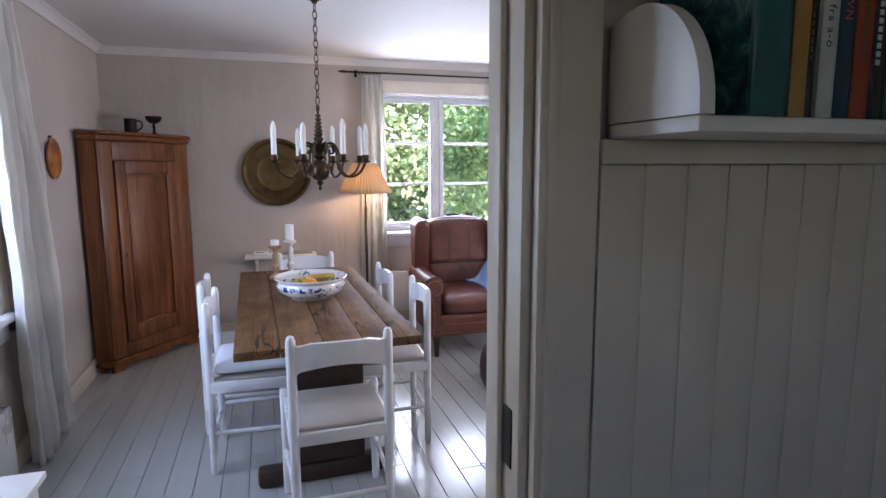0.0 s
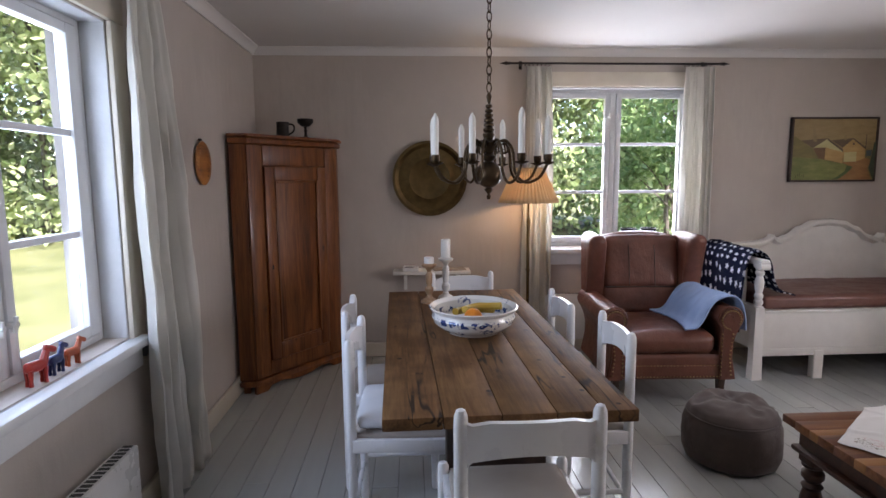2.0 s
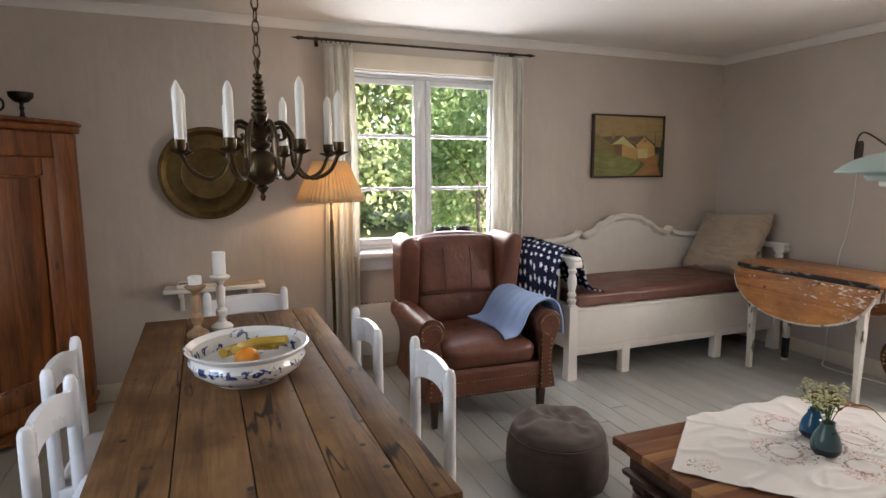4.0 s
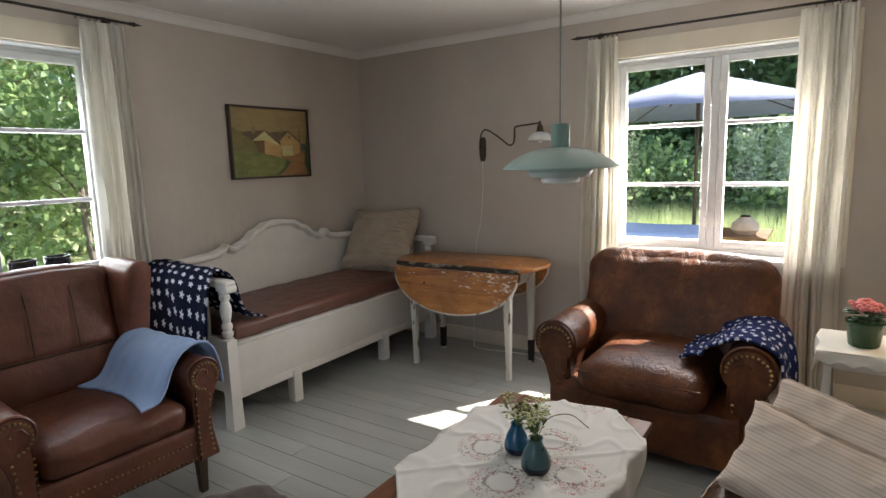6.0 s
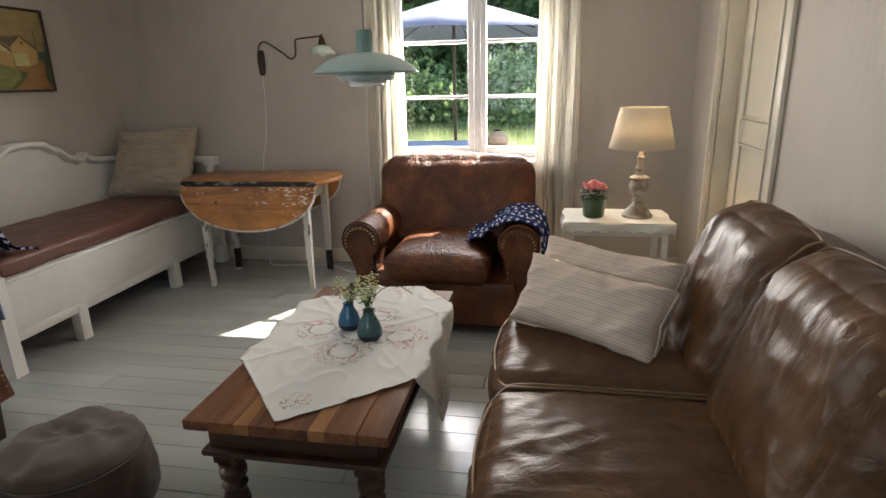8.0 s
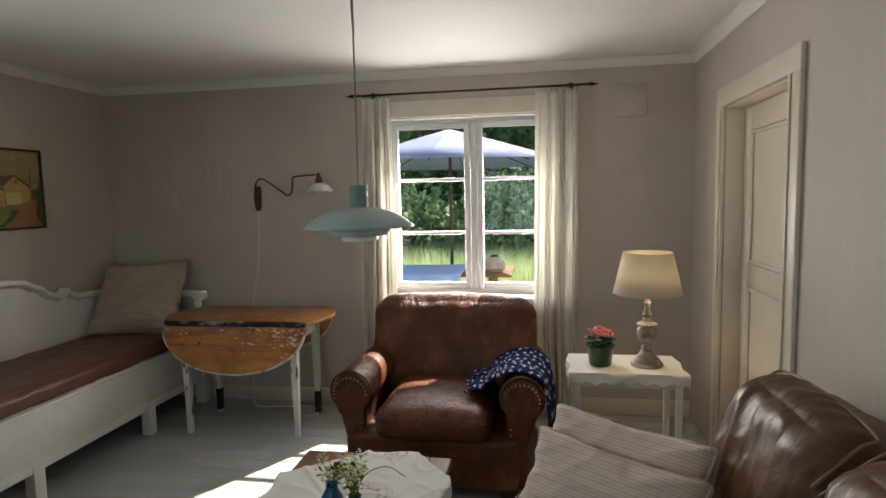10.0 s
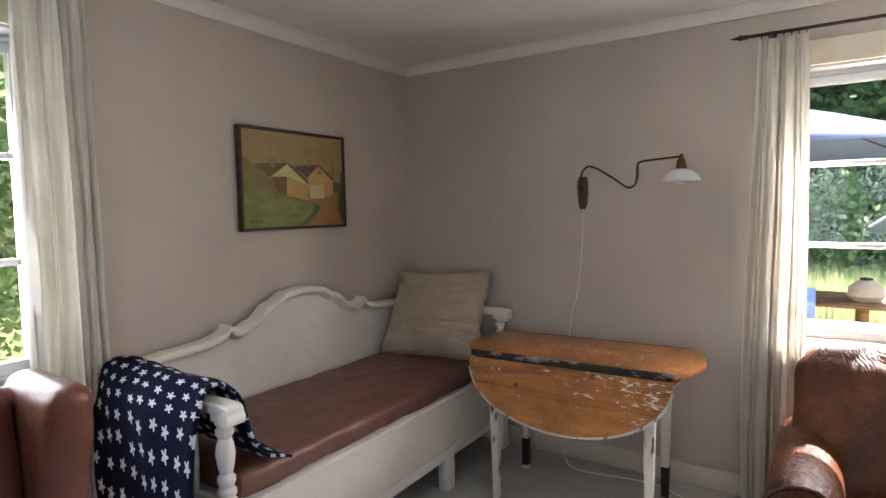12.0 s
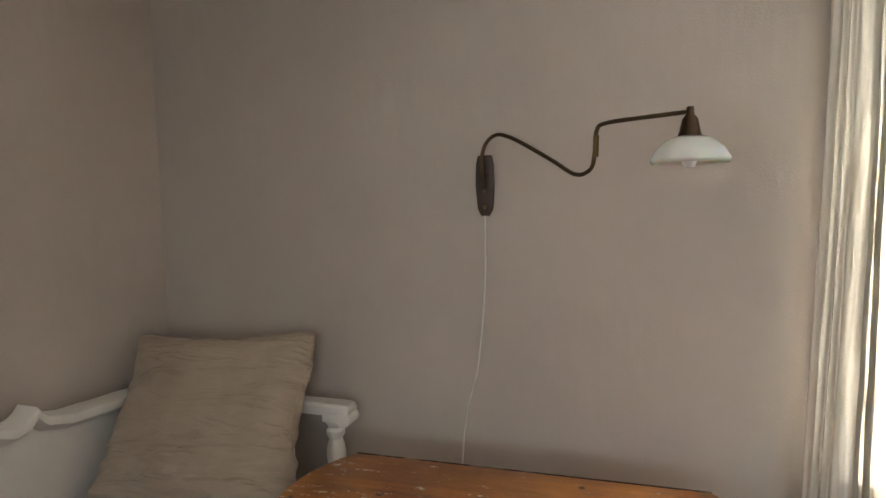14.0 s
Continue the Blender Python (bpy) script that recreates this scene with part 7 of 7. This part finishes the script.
for k, (nm, col, w, h, dep, words, ink) in enumerate(BOOKS):
    w *= 1.5
    bk = thing("book", nm + " hardback book standing on the shelf", "book", bx, 1.28, 1.4735, 0, "books on the shelf")
    cov = plain("book_" + nm.replace(" ", "_").replace("-", "_"), col, tuple(min(1, c * 1.35) for c in col), 0.22, 12, 80, 0.05)
    bm = B()
    box(bm, 0, -dep, 0, 0.0025, 0, h, 0.0008)
    box(bm, w - 0.0025, -dep, 0, w, 0, h, 0.0008)
    box(bm, 0.0025, -dep, 0, w - 0.0025, -dep + 0.003, h, 0.0008)
    part("cover", bm, cov, bk)
    part("pages", boxed(0.0026, -dep + 0.004, 0.003, w - 0.0026, -0.004, h - 0.003, 0), M_LINEN, bk)
    if words:
        cu = bpy.data.curves.new("spine_lettering", "FONT")
        cu.body, cu.size, cu.extrude, cu.space_character = words, w * (0.62 if k else 0.34), 0.0002, 1.15 if k else 1.3
        cu.align_y = "CENTER"
        cu.materials.append(INK[ink])
        tx = new("spine_lettering", cu)
        tx.parent = bk
        top = {0: 0.225, 4: 0.20, 5: 0.19}[k]
        tx.matrix_basis = Matrix.Translation((w * 0.5, -dep - 0.0004, top)) @ Matrix.Rotation(radians(90), 4, "X") @ Matrix.Rotation(radians(-90), 4, "Z")
    elif k != 2:
        bm = B()
        for j in range(9):
            z = 0.07 + j * 0.0105
            box(bm, w * 0.4, -dep - 0.0006, z, w * 0.62, -dep - 0.0001, z + 0.007)
        part("spine_lettering", bm, INK[ink], bk)
    if k == 0:
        part("price_label", boxed(-0.0006, -0.172, 0.012, -0.0001, -0.145, 0.032, 0), INK["white"], bk, "small white paper label")
        cm, ct, cp = nodes_of("glossy_cover_print")
        cv = coords(ct)
        nz = node(ct, "ShaderNodeTexNoise", Scale=26.0, Detail=6.0, Roughness=0.7, Distortion=0.6)
        ct.links.new(cv, nz.inputs["Vector"])
        cc = ramp(ct, nz.outputs["Fac"], [(0.38, (0.01, 0.05, 0.06)), (0.55, (0.03, 0.15, 0.15)), (0.68, (0.16, 0.32, 0.24)), (0.8, (0.4, 0.5, 0.42))])
        ct.links.new(cc, cp.inputs["Base Color"])
        cp.inputs["Roughness"].default_value = 0.12
        part("cover_picture", boxed(-0.0008, -dep + 0.006, 0.006, -0.0001, -0.01, h - 0.006, 0), cm, bk, "glossy printed teal cover picture")
    bx += w + 0.0012

# ---- west sill and radiator corner ----
M_RED = plain("red_lacquer", (0.30, 0.02, 0.012), (0.38, 0.035, 0.02), 0.3)
M_NAVY = plain("navy_lacquer", (0.015, 0.025, 0.09), (0.02, 0.035, 0.12), 0.3)
M_RUST = plain("orange_lacquer", (0.32, 0.06, 0.02), (0.4, 0.09, 0.03), 0.3)
for k, (y, sc, mat, nm) in enumerate(((3.02, 1.0, M_RED, "red"), (3.12, 0.85, M_NAVY, "navy blue"), (3.21, 0.8, M_RUST, "orange-red"), (2.72, 0.75, M_RED, "red"), (2.62, 0.7, M_RED, "red"))):
    bm = B()
    soft(bm, 0, 0, 0.062, 0.036, 0.014, 0.018, 0.014, 6)
    for x in (-0.024, 0.024):
        for yy in (-0.008, 0.008):
            lathe(bm, [(0.007, 0), (0.0055, 0.02), (0.009, 0.055)], x, yy, 0, 8)
    tube(bm, [(0.024, 0, 0.065), (0.036, 0, 0.095), (0.040, 0, 0.105)], 0.013, 8, 0.009)
    soft(bm, 0.05, 0, 0.104, 0.022, 0.009, 0.010, 0.008, 4, 0, 0, 1, 0, Matrix.Rotation(radians(25), 4, "Y"))
    for yy in (-0.006, 0.006):
        lathe(bm, [(0.004, 0.11), (0.0005, 0.126)], 0.036, yy, 0, 6)
    hs = part("toy_horse", bm, mat)
    tagged(hs, nm + " painted wooden toy horse on the window sill", "toy horse", "toy horses on the sill")
    hs.matrix_basis = pose(W - 0.03, y, WZ0 - 0.079, 0, 0, 70 + 15 * (k % 2)) @ Matrix.Scale(sc, 4)
sock = thing("wall_socket", "small black socket beside the window", "socket", W + 0.001, 3.62, 0.70)
part("housing", boxed(0, -0.03, -0.035, 0.045, 0.03, 0.035, 0.006), M_BLACK, sock)
st = thing("low_cabinet", "low white painted cabinet in the corner", "cabinet", -0.28, 2.20, 0)
part("top", boxed(-0.235, -0.38, 0.43, 0.19, 0.36, 0.455, 0.006), M_WHITE, st)
part("body", boxed(-0.225, -0.36, 0.0, 0.17, 0.34, 0.429, 0.005), M_WHITE, st)
doily = part("lace_doily", lathe(B(), [(0, 0), (0.10, 0), (0.104, 0.002), (0.10, 0.0035), (0, 0.003)], seg=40), cloth("doily_cotton", (0.74, 0.73, 0.70), (0.80, 0.79, 0.76), 300))
tagged(doily, "round white lace doily on the low cabinet", "doily").location = (-0.2, 2.38, 0.455)

for k, (x, lab) in enumerate(((2.28, "a"), (2.44, "b"))):
    ln = thing("candle_jar", "dark glass candle jar with metal rim on the sill", "candle jar", x, N + 0.03, WZ0 - 0.004, 0, "candle jars on the sill")
    part("jar", lathe(B(), [(0, 0), (0.058, 0), (0.06, 0.008), (0.06, 0.145), (0.056, 0.145), (0.054, 0.012), (0, 0.01)], seg=24), plain("smoked_glass_%s" % lab, (0.012, 0.016, 0.022), (0.02, 0.026, 0.035), 0.12), ln)
    part("rim", lathe(B(), [(0.0605, 0.138), (0.062, 0.14), (0.062, 0.148), (0.0605, 0.15), (0.0555, 0.15), (0.0555, 0.1455)], seg=24, caps=False), M_IRON, ln)
    part("label_plate", turned(boxed(-0.018, -0.0625, 0.06, 0.018, -0.0598, 0.095, 0.0005), Matrix()), M_PLASTIC, ln)

cb = part("floor_cable", tube(B(), curve_pts([(4.82, 4.52, 0.006), (4.70, 4.40, 0.006), (4.74, 4.0, 0.006), (4.60, 3.75, 0.006), (4.66, 3.55, 0.006), (4.8, 3.4, 0.006)], 40), 0.004, 6), M_PLASTIC)
tagged(cb, "white electric cable lying on the floor", "cable")

# ---- outdoors ----
M_GRASS = plain("meadow_grass", (0.075, 0.09, 0.03), (0.17, 0.175, 0.075), 0.8, 0.5, 30, 0.6, spread=(0.35, 0.7))
bm = B()
bmesh.ops.create_circle(bm, cap_ends=True, segments=48, radius=400)
tagged(part("ground", turned(bm, Matrix.Translation((2, 3, -0.18))), M_GRASS), "sunlit summer lawn and meadow", "lawn", "", "structure")


bm = slab(B(), [(-3.0, 7.6), (0.5, 7.2), (2.6, 8.0), (2.9, 10.5), (2.2, 13.0), (-3.0, 13.5)], -0.2, -0.172)
tagged(part("path_gravel", bm, plain("pale_gravel", (0.36, 0.33, 0.28), (0.48, 0.45, 0.39), 0.9, 6, 60, 0.5)), "pale sunlit gravel yard", "gravel", "", "structure")


def leaf_mat(name, a, b):
    m, t, p = nodes_of(name)
    g = t.nodes.new("ShaderNodeNewGeometry")
    c = ramp(t, g.outputs["Random Per Island"], [(0.0, a), (1.0, b)])
    t.links.new(c, p.inputs["Base Color"])
    p.inputs["Roughness"].default_value = 0.55
    tr = t.nodes.new("ShaderNodeBsdfTranslucent")
    t.links.new(c, tr.inputs["Color"])
    mx = t.nodes.new("ShaderNodeMixShader")
    mx.inputs["Fac"].default_value = 0.5
    t.links.new(p.outputs["BSDF"], mx.inputs[1])
    t.links.new(tr.outputs["BSDF"], mx.inputs[2])
    t.links.new(mx.outputs["Shader"], t.nodes["Material Output"].inputs["Surface"])
    return m


L_LIGHT = leaf_mat("birch_leaf", (0.30, 0.39, 0.16), (0.54, 0.60, 0.34))
L_MID = leaf_mat("lilac_leaf", (0.15, 0.25, 0.085), (0.36, 0.47, 0.22))
L_DARK = leaf_mat("forest_leaf", (0.06, 0.14, 0.05), (0.17, 0.28, 0.10))
M_BARK = plain("grey_bark", (0.10, 0.08, 0.06), (0.22, 0.19, 0.16), 0.9, 12, 60, 0.6)


def leaves(centres, n, size, seed, spread):
    """Many small leaves in clumps round the centres, as one mesh."""
    g = np.random.default_rng(seed)
    c = np.asarray(centres)[g.integers(0, len(centres), n)]
    p = c[:, :3] + g.normal(0, 1, (n, 3)) * (c[:, 3:4] * spread)
    d = g.normal(0, 1, (n, 3))
    d /= np.linalg.norm(d, axis=1)[:, None]
    e = np.cross(d, g.normal(0, 1, (n, 3)))
    e /= np.linalg.norm(e, axis=1)[:, None]
    s = size * g.uniform(0.6, 1.3, (n, 1))
    v = np.stack([p, p + d * s * 0.55 + e * s * 0.32, p + d * s * 1.1, p + d * s * 0.55 - e * s * 0.32], 1).reshape(-1, 3)
    f = np.arange(4 * n).reshape(-1, 4)
    me = bpy.data.meshes.new("crown")
    me.from_pydata(v.tolist(), [], f.tolist())
    return me


def tree(name, label, x, y, h, r, n, size, seed, mat, low=0.25, category="tree", trunk=0.09):
    rnd = random.Random(seed)
    t = thing(name, label, category, x, y, -0.18)
    bm = tube(B(), curve_pts([(0, 0, -0.05), (rnd.uniform(-0.1, 0.1), rnd.uniform(-0.1, 0.1), h * 0.4), (rnd.uniform(-0.3, 0.3), rnd.uniform(-0.3, 0.3), h * 0.9)], 10), trunk, 9, trunk * 0.2)
    part("trunk", bm, M_BARK, t)
    cs = []
    for k in range(46):
        a = rnd.uniform(0, 6.28)
        f = rnd.uniform(low, 1.0)
        w = r * math.sqrt(max(0.05, 1 - ((f - 0.5) / 0.56) ** 2)) * rnd.uniform(0.35, 1.0)
        cs.append((w * math.cos(a), w * math.sin(a), h * f, rnd.uniform(0.14, 0.3) * r))
    bm = B()
    for cx, cy, cz, cr in cs[:14]:
        tube(bm, curve_pts([(0, 0, cz * 0.6), (cx * 0.5, cy * 0.5, cz * 0.85), (cx, cy, cz)], 6), trunk * 0.35, 5, trunk * 0.08)
    part("limbs", bm, M_BARK, t)
    me = leaves(cs, n, size, seed, 0.75)
    me.materials.append(mat)
    cr = new("crown", me)
    cr.parent = t
    return t


# north: a lilac close to the glass and birches behind
tree("lilac_bush", "dense green lilac bush outside the window", 4.35, 9.3, 3.7, 1.25, 15000, 0.10, 1, L_MID, 0.05, "bush", 0.05)
for k, (x, y, h, r) in enumerate(((-1.0, 16, 9, 3.4), (3.2, 17.5, 10, 3.6), (7.5, 16, 9, 3.4), (0.8, 21, 12, 4.5), (5.6, 22, 12, 4.5), (12, 17, 10, 4), (-6, 19, 10, 4))):
    tree("birch", "leafy green birch in sunlight", x, y, h, r, 30000, 0.18, 20 + k, L_LIGHT, 0.0)
# west
for k, (x, y, h, r) in enumerate(((-13, 8.5, 10, 3.6), (-11, 12.5, 10, 3.6), (-9, 17, 11, 4), (-13, 19, 12, 4.5), (-16, 14, 12, 4.5), (-6.5, 21, 12, 4.5), (-19, 22, 14, 5.5), (-15, 4, 10, 3.6), (-20, 9, 12, 4.5))):
    tree("birch", "leafy green birch in sunlight", x, y, h, r, 24000, 0.22, 40 + k, L_MID if k % 3 == 1 else L_LIGHT, 0.0)
# east: shaded wood behind the terrace
for k, (x, y, h, r) in enumerate(((20, -4, 9, 3.6), (21, 1.5, 10, 4), (20, 7, 9, 3.8), (21, 12, 10, 4), (25, 4, 12, 5), (25, -2, 12, 5), (22, 17, 11, 5))):
    tree("forest_tree", "dark leafy tree at the wood's edge", x, y, h, r, 22000, 0.26, 60 + k, L_DARK, 0.0)
for k, (x, y) in enumerate(((13.5, 0.5), (14.2, 3.2), (13.8, 6), (15, 8.6), (14.5, -2))):
    tree("hedge_bush", "green bush beside the meadow", x, y, 1.7, 1.5, 7000, 0.12, 80 + k, L_MID, 0.0, "bush", 0.03)


def grass(name, x0, x1, y0, y1, n, h, seed):
    g = np.random.default_rng(seed)
    p = np.stack([g.uniform(x0, x1, n), g.uniform(y0, y1, n), np.full(n, -0.19)], 1)
    a = g.uniform(0, 6.28, n)
    hh = h * g.uniform(0.5, 1.2, n)
    side = np.stack([np.cos(a), np.sin(a), 0 * a], 1) * 0.008
    top = p + np.stack([g.normal(0, 0.1, n), g.normal(0, 0.1, n), hh], 1)
    v = np.stack([p - side, p + side, top], 1).reshape(-1, 3)
    me = bpy.data.meshes.new(name)
    me.from_pydata(v.tolist(), [], np.arange(3 * n).reshape(-1, 3).tolist())
    me.materials.append(L_LIGHT)
    tagged(new(name, me), "tall uncut meadow grass in sunlight", "grass", "", "stuff")


grass("meadow_grass", 9.5, 16, -3, 10, 90000, 0.62, 7)


def parasol():
    c = thing("parasol", "open navy and white garden parasol on a pole", "parasol", 8.6, 3.6, -0.18)
    part("pole", tube(B(), [(0, 0, 0), (0, 0, 2.57)], 0.022, 10), M_DARKW, c)
    part("base", lathe(B(), [(0, 0), (0.25, 0), (0.25, 0.05), (0.05, 0.1), (0, 0.1)]), M_IRON, c)
    m = cloth("blue_grey_canvas", (0.22, 0.25, 0.36), (0.27, 0.30, 0.42), 300, 0.8, 0.3)
    loops = []
    for r, z in ((0.03, 2.54), (0.5, 2.41), (1.0, 2.26), (1.55, 2.08)):
        loops.append([(r * math.cos(2 * math.pi * i / 8), r * math.sin(2 * math.pi * i / 8), z) for i in range(8)])
    solid(part("canopy", rings(B(), loops, True, False), m, c, "blue-grey canvas canopy", angle=10), 0.003)
    for i in range(8):
        a = 2 * math.pi * i / 8
        part("rib", tube(B(), [(0, 0, 2.5), (1.5 * math.cos(a), 1.5 * math.sin(a), 2.06)], 0.008, 6), M_DARKW, c)


parasol()


def garden_table():
    c = thing("garden_table", "grey wooden garden table with a blue cloth", "garden table", 8.1, 3.75, -0.18)
    for k in range(6):
        part("slat", boxed(-0.45 + 0.15 * k, -1.0, 0.70, -0.31 + 0.15 * k, 1.0, 0.725, 0.004), M_TABLE, c)
    for sx in (-1, 1):
        for sy in (-1, 1):
            part("leg", boxed(sx * 0.36 - 0.03, sy * 0.75 - 0.03, 0, sx * 0.36 + 0.03, sy * 0.75 + 0.03, 0.699, 0.004), M_TABLE, c)

    def f(u, v):
        x = 8.1 - 0.62 + u * 1.1
        return (max(x, 7.62 - 0.03 * noise.noise((v * 9, 0, 0))), 3.35 + v * 1.35, 0.551 + 0.02 * abs(noise.noise((u * 6, v * 6, 0))) - max(0, 7.62 - x))
    draped("garden_cloth", "pale blue cloth spread on the garden table", "cloth", M_BLUE, f, 20, 20, 0.005)


garden_table()
gl_ = thing("garden_lantern", "round woven white lantern on the garden table", "lantern", 8.0, 2.98, 0.545)
part("body", lathe(B(), [(0, 0), (0.10, 0), (0.14, 0.05), (0.13, 0.12), (0.06, 0.18), (0, 0.19)]), M_LINEN, gl_)
part("lid", lathe(B(), [(0, 0.19), (0.05, 0.188), (0.05, 0.2), (0, 0.21)]), M_IRON, gl_)

# ---- floor planks, laid along y ----
rnd = random.Random(5)
widths = 0.118
nplank = int((E_ - W) / widths)
proto = mesh_of("plank", boxed(-widths / 2 + 0.0010, -0.5, -0.012, widths / 2 - 0.0010, 0.5, 0.0, 0.0014, 1), M_FLOOR)
for k in range(nplank):
    x = W + widths * (k + 0.5)
    cut = rnd.uniform(2.2, 4.6)
    for a, b in ((S - 0.14, cut - 0.0008), (cut + 0.0008, N)):
        pk = new("plank", proto)
        pk.parent = floor
        pk.matrix_basis = pose(x, (a + b) / 2, rnd.uniform(-0.0012, 0.0)) @ Matrix.Diagonal((1, b - a, 1, 1))
hall = part("hall_boards", boxed(W, -1.6, -0.012, 2.6, S - 0.145, 0.0, 0), M_FLOOR, floor)
